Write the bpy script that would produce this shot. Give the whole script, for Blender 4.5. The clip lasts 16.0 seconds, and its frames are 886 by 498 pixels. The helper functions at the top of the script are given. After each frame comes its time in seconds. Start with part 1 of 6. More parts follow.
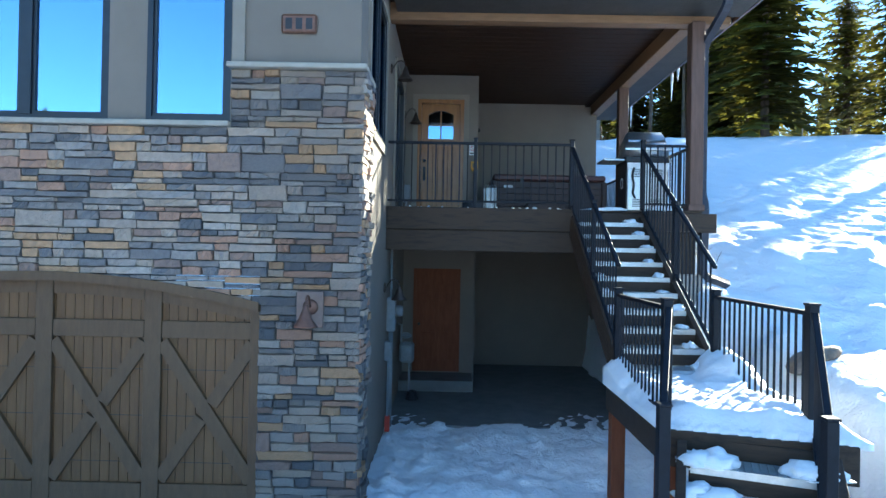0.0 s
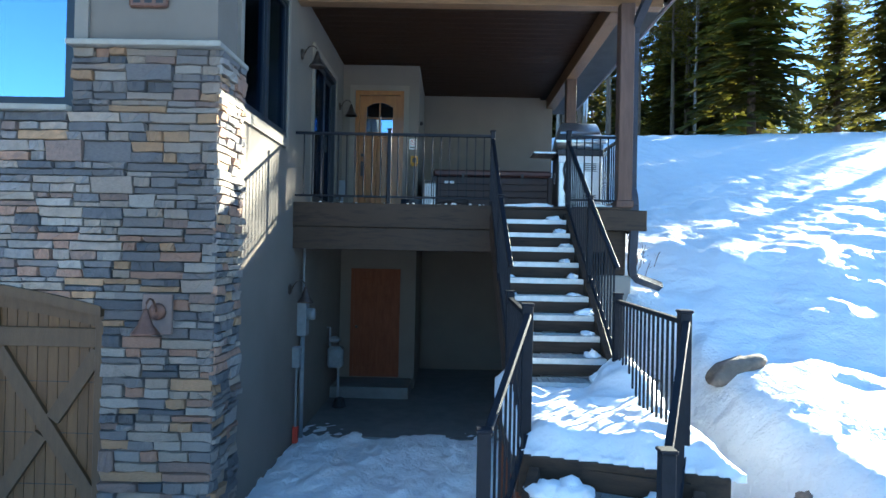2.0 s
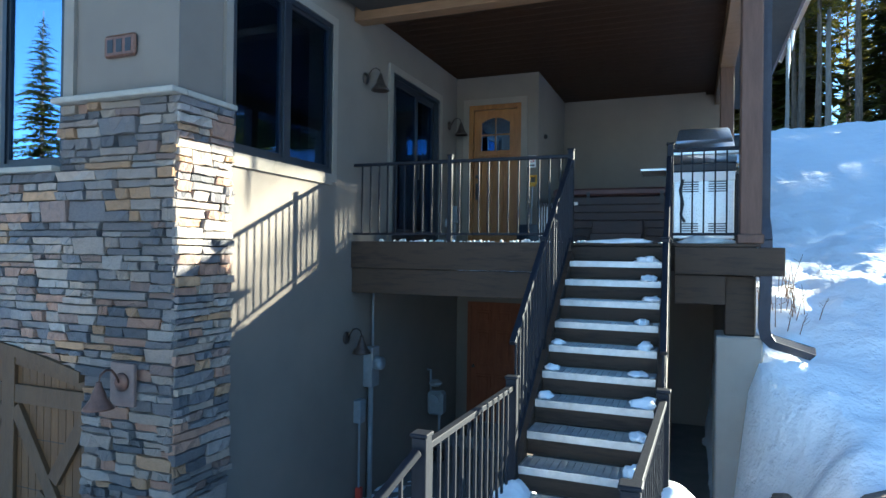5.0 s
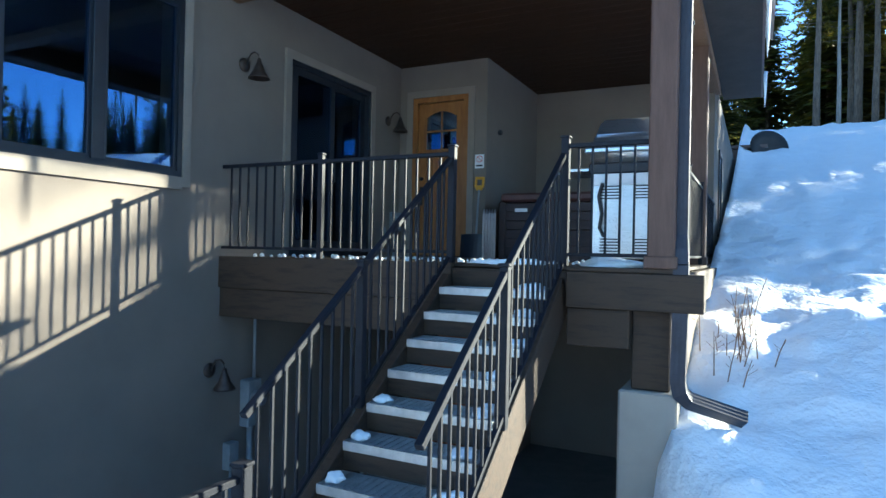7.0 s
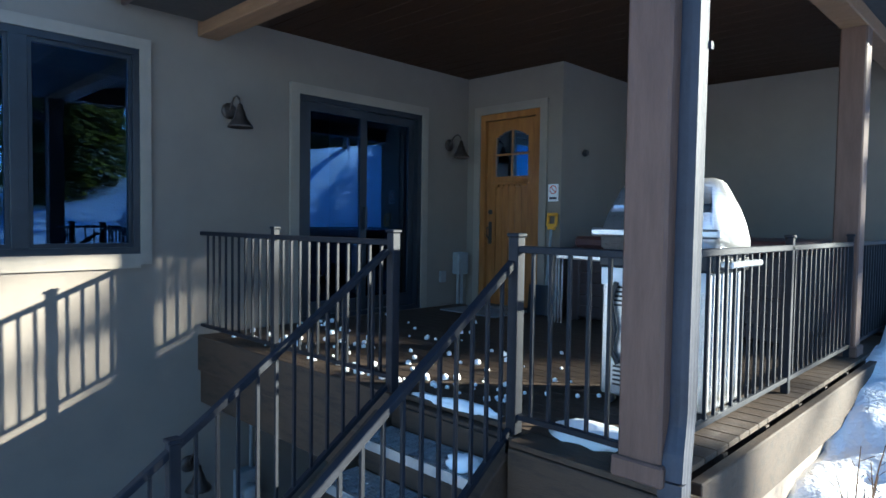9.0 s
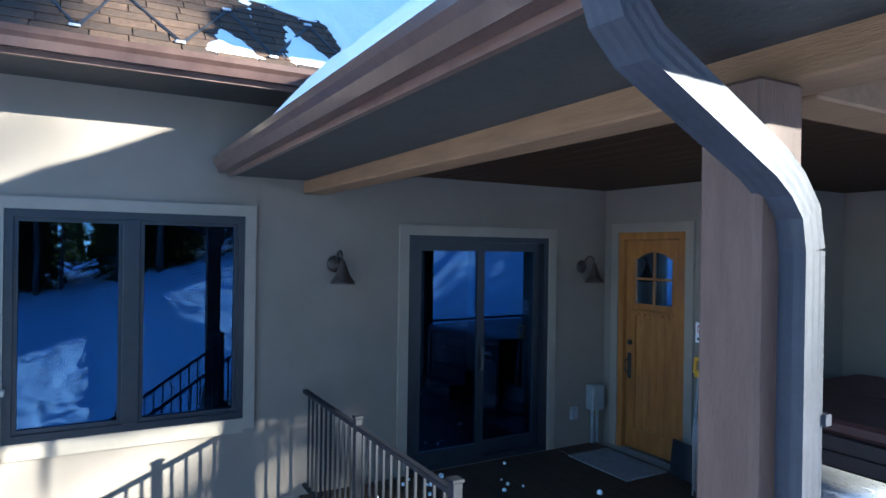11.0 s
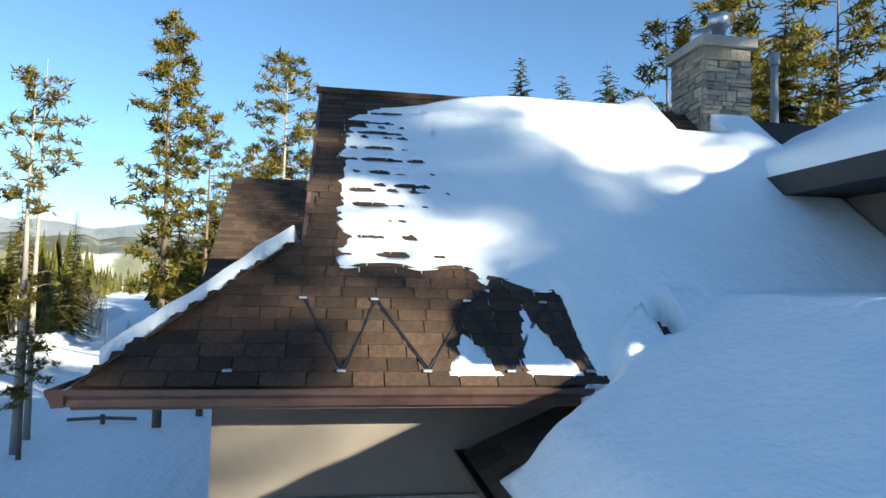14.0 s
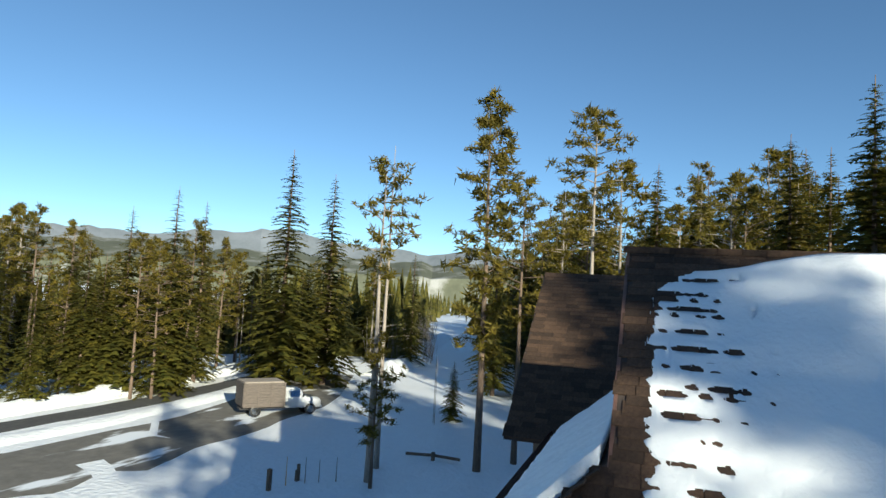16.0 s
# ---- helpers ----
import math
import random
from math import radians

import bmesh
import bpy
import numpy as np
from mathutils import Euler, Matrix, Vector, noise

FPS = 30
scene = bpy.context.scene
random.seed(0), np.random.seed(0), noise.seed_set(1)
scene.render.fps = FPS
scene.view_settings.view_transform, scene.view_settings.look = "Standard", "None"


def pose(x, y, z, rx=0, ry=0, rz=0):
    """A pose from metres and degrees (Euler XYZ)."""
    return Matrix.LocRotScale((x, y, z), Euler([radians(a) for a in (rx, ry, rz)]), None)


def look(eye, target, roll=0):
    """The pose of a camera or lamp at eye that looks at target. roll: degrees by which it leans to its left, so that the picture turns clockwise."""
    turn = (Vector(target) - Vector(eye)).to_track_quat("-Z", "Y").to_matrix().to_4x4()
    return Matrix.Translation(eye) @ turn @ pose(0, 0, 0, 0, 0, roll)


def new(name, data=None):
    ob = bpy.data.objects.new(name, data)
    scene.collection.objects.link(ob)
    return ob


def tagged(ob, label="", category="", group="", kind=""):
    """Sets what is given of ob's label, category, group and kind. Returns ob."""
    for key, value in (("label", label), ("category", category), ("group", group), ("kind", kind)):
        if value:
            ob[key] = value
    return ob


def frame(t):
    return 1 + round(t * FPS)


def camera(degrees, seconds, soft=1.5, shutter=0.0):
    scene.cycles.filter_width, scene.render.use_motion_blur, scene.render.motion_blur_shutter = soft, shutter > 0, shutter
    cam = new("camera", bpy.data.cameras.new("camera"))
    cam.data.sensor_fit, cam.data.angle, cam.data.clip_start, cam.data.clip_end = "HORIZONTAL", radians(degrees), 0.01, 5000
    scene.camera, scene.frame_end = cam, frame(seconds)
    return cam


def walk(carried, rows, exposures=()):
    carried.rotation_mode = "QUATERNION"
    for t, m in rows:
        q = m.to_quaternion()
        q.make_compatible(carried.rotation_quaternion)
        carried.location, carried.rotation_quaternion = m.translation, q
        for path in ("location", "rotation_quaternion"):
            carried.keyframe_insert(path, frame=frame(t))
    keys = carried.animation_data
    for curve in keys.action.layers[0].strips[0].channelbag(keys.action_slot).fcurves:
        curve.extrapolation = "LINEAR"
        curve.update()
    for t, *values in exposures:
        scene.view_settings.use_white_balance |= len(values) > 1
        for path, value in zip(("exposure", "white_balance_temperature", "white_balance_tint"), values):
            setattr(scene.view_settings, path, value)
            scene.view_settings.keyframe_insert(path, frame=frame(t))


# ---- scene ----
cam = camera(70.3, 16.0)
PATH = [
    (0, (0.295, 0.61, 2.79), (0.278, 2.61, 2.804), 1.1),
    (0.5, (0.562, 0.742, 2.787), (0.546, 2.741, 2.801), 1.2),
    (1, (0.877, 0.892, 2.8), (0.859, 2.892, 2.811), 1.2),
    (1.5, (1.183, 1.051, 2.81), (1.169, 3.051, 2.819), 1.2),
    (2, (1.505, 1.243, 2.807), (1.48, 3.243, 2.82), 1.2),
    (2.5, (1.842, 1.439, 2.806), (1.773, 3.437, 2.821), 1.2),
    (3, (2.163, 1.659, 2.818), (2.022, 3.654, 2.833), 1.3),
    (3.5, (2.483, 1.901, 2.878), (2.206, 3.882, 2.888), 1.3),
    (3.7, (2.593, 2.001, 2.903), (2.244, 3.97, 2.916), 1.2),
    (5.8, (3.621, 3.544, 3.536), (2.792, 5.364, 3.542), 1.0),
    (6, (3.721, 3.714, 3.549), (2.89, 5.533, 3.556), 1.1),
    (6.5, (4.027, 4.227, 3.56), (3.194, 6.045, 3.565), 1.2),
    (7, (4.358, 4.803, 3.537), (3.464, 6.592, 3.547), 1.2),
    (7.5, (4.649, 5.348, 3.592), (3.646, 7.078, 3.597), 1.2),
    (8, (4.857, 5.914, 3.722), (3.706, 7.55, 3.726), 1.1),
    (8.2, (4.927, 6.142, 3.840), (3.716, 7.734, 3.832), 0.8),
    (10.3, (4.951, 7.914, 5.345), (3.332, 9.085, 5.251), 1.8),
    (10.5, (4.901, 7.916, 5.385), (3.248, 9.04, 5.331), 1.8),
    (11, (4.871, 7.913, 5.652), (3.128, 8.893, 5.651), 0.8),
    (11.5, (4.845, 7.84, 6.009), (3.038, 8.697, 6.027), 0.7),
    (12, (4.815, 7.679, 6.386), (2.974, 8.459, 6.405), 0.4),
    (12.5, (4.842, 7.762, 6.712), (2.953, 8.416, 6.761), 0.5),
    (13, (4.847, 7.804, 7.059), (2.928, 8.363, 7.128), 0.8),
    (13.5, (4.842, 7.81, 7.426), (2.897, 8.267, 7.514), 1.1),
    (14, (4.837, 7.783, 7.806), (2.865, 8.101, 7.911), 1.4),
    (14.5, (4.848, 7.769, 8.248), (2.856, 7.903, 8.367), 1.6),
    (15, (4.854, 7.765, 8.718), (2.861, 7.663, 8.851), 2.1),
    (15.5, (4.982, 7.759, 9.195), (3.021, 7.393, 9.337), 2.5),
    (16, (5.044, 7.77, 9.691), (3.154, 7.132, 9.838), 3.2),
]
walk(cam, [(t, look(e, g, r)) for t, e, g, r in PATH],
     [(0, 2.85, 5800, -5), (3.5, 2.7, 5800, -5), (8.2, 2.65, 5800, -4), (10.3, 2.7, 5250, 0), (11.2, 2.9, 5500, 0), (11.6, 3.15, 5900, 3), (12.0, 3.25, 6200, 3), (12.5, 2.6, 6500, 1), (13.0, 2.0, 6400, -2), (13.5, 1.85, 6350, -2), (14, 1.65, 6350, -2), (15, 1.3, 6300, -2), (16, 0.88, 6200, -3)])

# ---- light ----
SUN_WAY = Vector((-1.0, -0.95, -0.41)).normalized()
world = bpy.data.worlds.new("sky")
scene.world = world
world.use_nodes = True
wn = world.node_tree.nodes
wl = world.node_tree.links
sky = wn.new("ShaderNodeTexSky")
sky.sky_type = "NISHITA"
sky.sun_disc = False
sky.sun_elevation = math.asin(-SUN_WAY.z)
sky.sun_rotation = math.atan2(-SUN_WAY.x, -SUN_WAY.y)
sky.altitude = 2800
sky.air_density = 1.0
sky.dust_density = 0.1
sky.ozone_density = 3.0
wn["Background"].inputs["Strength"].default_value = 0.085
wl.new(sky.outputs["Color"], wn["Background"].inputs["Color"])
sun_data = bpy.data.lights.new("sun", "SUN")
sun_data.energy = 5.0
sun_data.angle = radians(0.55)
sun_data.color = (1.0, 0.88, 0.72)
sun = new("sun", sun_data)
sun.matrix_world = look((40, 40, 30), Vector((40, 40, 30)) + SUN_WAY)

# ---- helpers for meshes ----
R = random.Random(7)


def bx(bm, x0, x1, y0, y1, z0, z1, bevel=0.0, m=None):
    vs = [bm.verts.new((x, y, z)) for x in (x0, x1) for y in (y0, y1) for z in (z0, z1)]
    fs = [bm.faces.new([vs[i] for i in q]) for q in
          ((0, 1, 3, 2), (4, 6, 7, 5), (0, 4, 5, 1), (2, 3, 7, 6), (0, 2, 6, 4), (1, 5, 7, 3))]
    if bevel:
        es = {e for f in fs for e in f.edges}
        out = bmesh.ops.bevel(bm, geom=list(es), offset=bevel, segments=1, affect="EDGES")
        vs = list({v for f in out["faces"] for v in f.verts} | {v for v in vs if v.is_valid})
    if m is not None:
        bmesh.ops.transform(bm, matrix=m, verts=[v for v in vs if v.is_valid])
    return bm


def beam(bm, p0, p1, w, h, bevel=0.0):
    """A bar of width w and height h from p0 to p1, its height as upright as can be."""
    p0, p1 = Vector(p0), Vector(p1)
    d = (p1 - p0).normalized()
    up = Vector((0, 0, 1)) if abs(d.z) < 0.95 else Vector((0, 1, 0))
    s = d.cross(up).normalized()
    u = s.cross(d)
    m = Matrix((s, d, u)).transposed().to_4x4()
    m.translation = p0
    return bx(bm, -w / 2, w / 2, 0, (p1 - p0).length, -h / 2, h / 2, bevel, m)


def tube(bm, pts, r, n=8, close=True, squash=1.0):
    pts = [Vector(p) for p in pts]
    rings = []
    for i, p in enumerate(pts):
        d = (pts[min(i + 1, len(pts) - 1)] - pts[max(i - 1, 0)]).normalized()
        up = Vector((0, 0, 1)) if abs(d.z) < 0.9 else Vector((0, 1, 0))
        s = d.cross(up).normalized()
        u = s.cross(d)
        rr = r[i] if isinstance(r, (list, tuple)) else r
        rings.append([bm.verts.new(p + rr * (math.cos(a) * s + squash * math.sin(a) * u))
                      for a in [2 * math.pi * k / n for k in range(n)]])
    for a, b in zip(rings, rings[1:]):
        for k in range(n):
            bm.faces.new((a[k], a[(k + 1) % n], b[(k + 1) % n], b[k]))
    if close:
        bm.faces.new(rings[0][::-1])
        bm.faces.new(rings[-1])
    return bm


def lathe(bm, rows, n=16, at=(0, 0, 0), m=None):
    """rows of (radius, height) turned about z."""
    vs = [[bm.verts.new((at[0] + r * math.cos(2 * math.pi * k / n), at[1] + r * math.sin(2 * math.pi * k / n), at[2] + h))
           for k in range(n)] for r, h in rows]
    for a, b in zip(vs, vs[1:]):
        for k in range(n):
            bm.faces.new((a[k], a[(k + 1) % n], b[(k + 1) % n], b[k]))
    bm.faces.new(vs[0][::-1])
    bm.faces.new(vs[-1])
    if m is not None:
        bmesh.ops.transform(bm, matrix=m, verts=[v for row in vs for v in row])
    return bm


def poly(bm, pts, thick):
    """A flat polygon given thickness along the vector thick."""
    a = [bm.verts.new(p) for p in pts]
    b = [bm.verts.new(Vector(p) + Vector(thick)) for p in pts]
    bm.faces.new(a)
    bm.faces.new(b[::-1])
    n = len(a)
    for i in range(n):
        bm.faces.new((a[i], b[i], b[(i + 1) % n], a[(i + 1) % n]))
    return bm


def mesh_of(bm, name, material, smooth=False):
    bmesh.ops.recalc_face_normals(bm, faces=bm.faces)
    me = bpy.data.meshes.new(name)
    bm.to_mesh(me)
    bm.free()
    if material:
        me.materials.append(material)
    if smooth:
        me.polygons.foreach_set("use_smooth", [True] * len(me.polygons))
    return me


def part(name, bm, material, parent=None, label="", smooth=False):
    ob = new(name, mesh_of(bm, name, material, smooth))
    if parent is not None:
        ob.parent = parent
    if label:
        tagged(ob, label)
    return ob


def thing(name, label, category, m=None, group=""):
    ob = new(name)
    ob.empty_display_size = 0.1
    if m is not None:
        ob.matrix_world = m
    return tagged(ob, label, category, group)


def structure(name, bm, material, label="", category="", smooth=False):
    ob = part(name, bm, material, None, "", smooth)
    return tagged(ob, label, category or name.split("_")[0], "", "structure")


def B():
    return bmesh.new()


def one(*a, **k):
    return bx(bmesh.new(), *a, **k)


# ---- materials ----
def material(name, c1, c2, rough=0.7, scale=6.0, bump=0.2, bscale=40.0, metal=0.0, stretch=(1, 1, 1), c3=None, dist=0.01,
             per_object=0.0, per_island=0.0, coat=0.0, spec=0.5):
    """Two colours mixed by a coarse noise, spotted by a finer one, with a bump."""
    ma = bpy.data.materials.new(name)
    ma.use_nodes = True
    nt = ma.node_tree
    n, l = nt.nodes, nt.links
    b = n["Principled BSDF"]
    b.inputs["Roughness"].default_value = rough
    b.inputs["Metallic"].default_value = metal
    b.inputs["Coat Weight"].default_value = coat
    b.inputs["Specular IOR Level"].default_value = spec
    co = n.new("ShaderNodeTexCoord")
    mp = n.new("ShaderNodeMapping")
    mp.inputs["Scale"].default_value = stretch
    l.new(co.outputs["Object"], mp.inputs["Vector"])
    vec = mp.outputs["Vector"]
    n1 = n.new("ShaderNodeTexNoise")
    n1.inputs["Scale"].default_value = scale
    n1.inputs["Detail"].default_value = 6
    n1.inputs["Roughness"].default_value = 0.65
    l.new(vec, n1.inputs["Vector"])
    ramp = n.new("ShaderNodeValToRGB")
    ramp.color_ramp.elements[0].position, ramp.color_ramp.elements[1].position = 0.35, 0.68
    ramp.color_ramp.elements[0].color, ramp.color_ramp.elements[1].color = (*c1, 1), (*c2, 1)
    if c3:
        e = ramp.color_ramp.elements.new(0.52)
        e.color = (*c3, 1)
    l.new(n1.outputs["Fac"], ramp.inputs["Fac"])
    col = ramp.outputs["Color"]
    if per_object or per_island:
        info = n.new("ShaderNodeObjectInfo") if per_object else n.new("ShaderNodeNewGeometry")
        out = info.outputs["Random"] if per_object else info.outputs["Random Per Island"]
        rng = n.new("ShaderNodeMapRange")
        k = per_object or per_island
        rng.inputs["To Min"].default_value, rng.inputs["To Max"].default_value = 1 - k, 1 + k
        l.new(out, rng.inputs["Value"])
        hsv = n.new("ShaderNodeHueSaturation")
        l.new(rng.outputs["Result"], hsv.inputs["Value"])
        l.new(col, hsv.inputs["Color"])
        col = hsv.outputs["Color"]
    l.new(col, b.inputs["Base Color"])
    n2 = n.new("ShaderNodeTexNoise")
    n2.inputs["Scale"].default_value = bscale
    n2.inputs["Detail"].default_value = 5
    l.new(vec, n2.inputs["Vector"])
    bp = n.new("ShaderNodeBump")
    bp.inputs["Strength"].default_value = bump
    bp.inputs["Distance"].default_value = dist
    l.new(n2.outputs["Fac"], bp.inputs["Height"])
    l.new(bp.outputs["Normal"], b.inputs["Normal"])
    rr = n.new("ShaderNodeMapRange")
    rr.inputs["To Min"].default_value, rr.inputs["To Max"].default_value = max(rough - 0.1, 0.02), min(rough + 0.1, 1)
    l.new(n2.outputs["Fac"], rr.inputs["Value"])
    l.new(rr.outputs["Result"], b.inputs["Roughness"])
    return ma


def stone_material(name, per_object=True):
    """Ledge stone: each piece takes its own hue from grey-blue over tan to rust."""
    ma = material(name, (0.8, 0.8, 0.8), (1.15, 1.12, 1.08), 0.85, 14, 0.9, 55, dist=0.012)
    n, l = ma.node_tree.nodes, ma.node_tree.links
    b = n["Principled BSDF"]
    info = n.new("ShaderNodeObjectInfo") if per_object else n.new("ShaderNodeNewGeometry")
    out = info.outputs["Random"] if per_object else info.outputs["Random Per Island"]
    r = n.new("ShaderNodeValToRGB")
    r.color_ramp.interpolation = "CONSTANT"
    cols = [(0.0, (0.17, 0.155, 0.155)), (0.13, (0.28, 0.245, 0.225)), (0.26, (0.115, 0.11, 0.115)), (0.37, (0.33, 0.265, 0.22)),
            (0.49, (0.34, 0.27, 0.215)), (0.58, (0.21, 0.185, 0.175)), (0.69, (0.40, 0.245, 0.14)), (0.76, (0.34, 0.20, 0.14)),
            (0.84, (0.37, 0.32, 0.28)), (0.92, (0.24, 0.165, 0.135))]
    for i, (p, c) in enumerate(cols):
        e = r.color_ramp.elements[i] if i < 2 else r.color_ramp.elements.new(p)
        e.position, e.color = p, (*c, 1)
    l.new(out, r.inputs["Fac"])
    mix = n.new("ShaderNodeMix")
    mix.data_type, mix.blend_type = "RGBA", "MULTIPLY"
    mix.inputs["Factor"].default_value = 1
    l.new(r.outputs["Color"], mix.inputs["A"])
    l.new(n["Color Ramp"].outputs["Color"], mix.inputs["B"])
    l.new(mix.outputs["Result"], b.inputs["Base Color"])
    return ma


STUCCO = material("stucco", (0.1624, 0.1374, 0.1155), (0.1936, 0.1636, 0.1374), 0.9, 0.8, 0.5, 220, dist=0.004)
TRIM = material("stucco_trim", (0.2138, 0.1847, 0.1523), (0.2462, 0.2138, 0.1782), 0.85, 3, 0.3, 160, dist=0.003)
STONE = stone_material("ledge_stone")
STONE_JOINED = stone_material("ledge_stone_joined", False)
MORTAR = material("mortar", (0.06, 0.057, 0.054), (0.09, 0.084, 0.078), 0.95, 8, 0.4, 60)
LAMPBLOCK = material("reddish_cast_stone", (0.176, 0.12, 0.1), (0.232, 0.16, 0.132), 0.85, 9, 0.4, 90)
CAPSTONE = material("cast_stone_cap", (0.3024, 0.2736, 0.2304), (0.36, 0.3312, 0.288), 0.85, 9, 0.4, 90)
DECKWOOD = material("dark_stained_beam", (0.0192, 0.0108, 0.006), (0.042, 0.024, 0.0132), 0.7, 3, 0.35, 30, stretch=(1, 8, 8), c3=(0.045, 0.026, 0.014))
POSTWOOD = material("stained_post_wood", (0.085, 0.0442, 0.0306), (0.1232, 0.068, 0.0476), 0.65, 3, 0.3, 30, stretch=(8, 8, 1))
# ceiling stain taken near black: the covered deck's shade is in the colour
SOFFIT = material("stained_ceiling_boards_shaded", (0.020, 0.0075, 0.0022), (0.036, 0.014, 0.0045), 0.6, 3, 0.25, 24, stretch=(1, 10, 10), spec=0.3)
BEAMWOOD = material("stained_beam_wood", (0.165, 0.09, 0.045), (0.225, 0.1275, 0.0675), 0.6, 3, 0.3, 24, stretch=(1, 10, 10))
GARAGEWOOD = material("garage_cedar", (0.1125, 0.051, 0.0165), (0.1537, 0.075, 0.0255), 0.6, 3, 0.3, 26, stretch=(9, 9, 1), per_object=0.12)
GARAGETRIM = material("garage_trim_wood", (0.09, 0.0465, 0.0195), (0.1237, 0.066, 0.0285), 0.6, 3, 0.3, 26, stretch=(6, 6, 1.5))
DOORWOOD = material("knotty_door_wood", (0.2125, 0.08075, 0.017), (0.3145, 0.1318, 0.0323), 0.45, 2.5, 0.25, 20, stretch=(6, 6, 1), coat=0.2)
REDDOOR = material("red_brown_door", (0.15, 0.042, 0.016), (0.21, 0.065, 0.028), 0.65, 3, 0.2, 20, stretch=(6, 6, 1), spec=0.25)
RAIL = material("black_rail_paint", (0.0045, 0.0055, 0.010), (0.008, 0.010, 0.017), 0.6, 12, 0.15, 120, spec=0.3)
GALV = material("galvanised_steel", (0.42, 0.44, 0.46), (0.58, 0.60, 0.62), 0.42, 10, 0.2, 90, metal=0.85)
GREYPAINT = material("grey_box_paint", (0.182, 0.196, 0.21), (0.238, 0.252, 0.266), 0.5, 9, 0.1, 60)
FRAME = material("dark_blue_frame", (0.007, 0.0098, 0.0154), (0.0126, 0.0168, 0.0252), 0.4, 6, 0.1, 60)
ROOFDARK = material("fascia_brown", (0.11, 0.060, 0.045), (0.16, 0.09, 0.07), 0.4, 4, 0.1, 40, coat=0.2)
# soffit grey lowered to near black, with the shade under eaves in it
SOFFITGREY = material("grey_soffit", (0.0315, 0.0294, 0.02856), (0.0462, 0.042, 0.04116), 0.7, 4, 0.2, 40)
GUTTER = material("brown_gutter", (0.075, 0.042, 0.035), (0.11, 0.064, 0.052), 0.35, 6, 0.1, 60, metal=0.3, coat=0.3)
DOWNSPOUT = material("slate_downspout", (0.022, 0.024, 0.036), (0.035, 0.038, 0.055), 0.62, 6, 0.1, 60)
SHINGLE = material("asphalt_shingle", (0.04, 0.0216, 0.0128), (0.076, 0.044, 0.0256), 0.95, 22, 0.6, 180, per_object=0.45)
SHINGLE_JOINED = material("asphalt_shingle_joined", (0.04, 0.0216, 0.0128), (0.076, 0.044, 0.0256), 0.95, 22, 0.6, 180, per_island=0.45)
UNDERLAY = material("roof_underlay", (0.04, 0.03, 0.025), (0.06, 0.045, 0.04), 0.95)
CONCRETE = material("concrete", (0.144, 0.144, 0.141), (0.198, 0.195, 0.186), 0.85, 3, 0.3, 70)
PLASTER_LOW = material("pier_stucco", (0.3, 0.2775, 0.2475), (0.3525, 0.3225, 0.2888), 0.9, 2, 0.4, 160, dist=0.004)
BLACK = material("black_plastic", (0.012, 0.012, 0.014), (0.02, 0.02, 0.024), 0.5, 10, 0.1, 60)
WHITE = material("white_paint", (0.72, 0.72, 0.72), (0.80, 0.80, 0.80), 0.5, 6, 0.1, 60)
STEEL = material("brushed_steel", (0.52, 0.53, 0.55), (0.64, 0.65, 0.67), 0.3, 8, 0.1, 60, metal=0.9, stretch=(1, 1, 12))
TUB = material("brown_spa_cabinet", (0.0216, 0.01248, 0.01344), (0.036, 0.02016, 0.02112), 0.55, 4, 0.2, 40, stretch=(1, 1, 8))
COVER = material("spa_cover_vinyl", (0.0595, 0.0224, 0.021), (0.084, 0.035, 0.0315), 0.5, 5, 0.3, 30)
YELLOW = material("yellow_plastic", (0.55, 0.27, 0.02), (0.65, 0.34, 0.03), 0.45)
REDPAINT = material("red_plastic", (0.5, 0.05, 0.03), (0.6, 0.07, 0.04), 0.5)
COPPER = material("aged_copper_shade", (0.13, 0.065, 0.045), (0.22, 0.11, 0.075), 0.5, 12, 0.2, 60, metal=0.5)
BRONZE = material("dark_bronze", (0.05, 0.038, 0.032), (0.09, 0.068, 0.058), 0.45, 12, 0.2, 60, metal=0.6)
ROCK = material("boulder_stone", (0.15, 0.12, 0.095), (0.27, 0.21, 0.165), 0.9, 4, 0.8, 18, dist=0.03)
BARK = material("tree_bark", (0.10, 0.07, 0.05), (0.22, 0.155, 0.11), 0.95, 5, 0.8, 20, stretch=(3, 3, 0.6), dist=0.02)
BARKPALE = material("pale_dead_bark", (0.24, 0.20, 0.165), (0.36, 0.31, 0.26), 0.9, 5, 0.5, 20, stretch=(3, 3, 0.6))
NEEDLE = material("spruce_needles", (0.0525, 0.0625, 0.01), (0.1875, 0.1562, 0.0225), 0.7, 1.2, 0.0, 8, per_island=0.35)
NEEDLE_PINE = material("pine_needles", (0.0605, 0.0572, 0.0077), (0.275, 0.2035, 0.022), 0.7, 1.2, 0.0, 8, per_island=0.35)
ASPHALT = material("snowy_asphalt", (0.055, 0.055, 0.057), (0.085, 0.083, 0.08), 0.85, 2, 0.3, 60)
CARWHITE = material("white_car_paint", (0.70, 0.71, 0.72), (0.76, 0.77, 0.78), 0.3, 3, 0.0, 10, coat=0.6)
CARSILVER = material("silver_blue_car_paint", (0.22, 0.28, 0.34), (0.27, 0.33, 0.39), 0.3, 3, 0.0, 10, metal=0.4, coat=0.6)
TRUCKWOOD = material("weathered_truck_boards", (0.09, 0.075, 0.065), (0.16, 0.13, 0.11), 0.85, 4, 0.4, 30, stretch=(1, 1, 8))
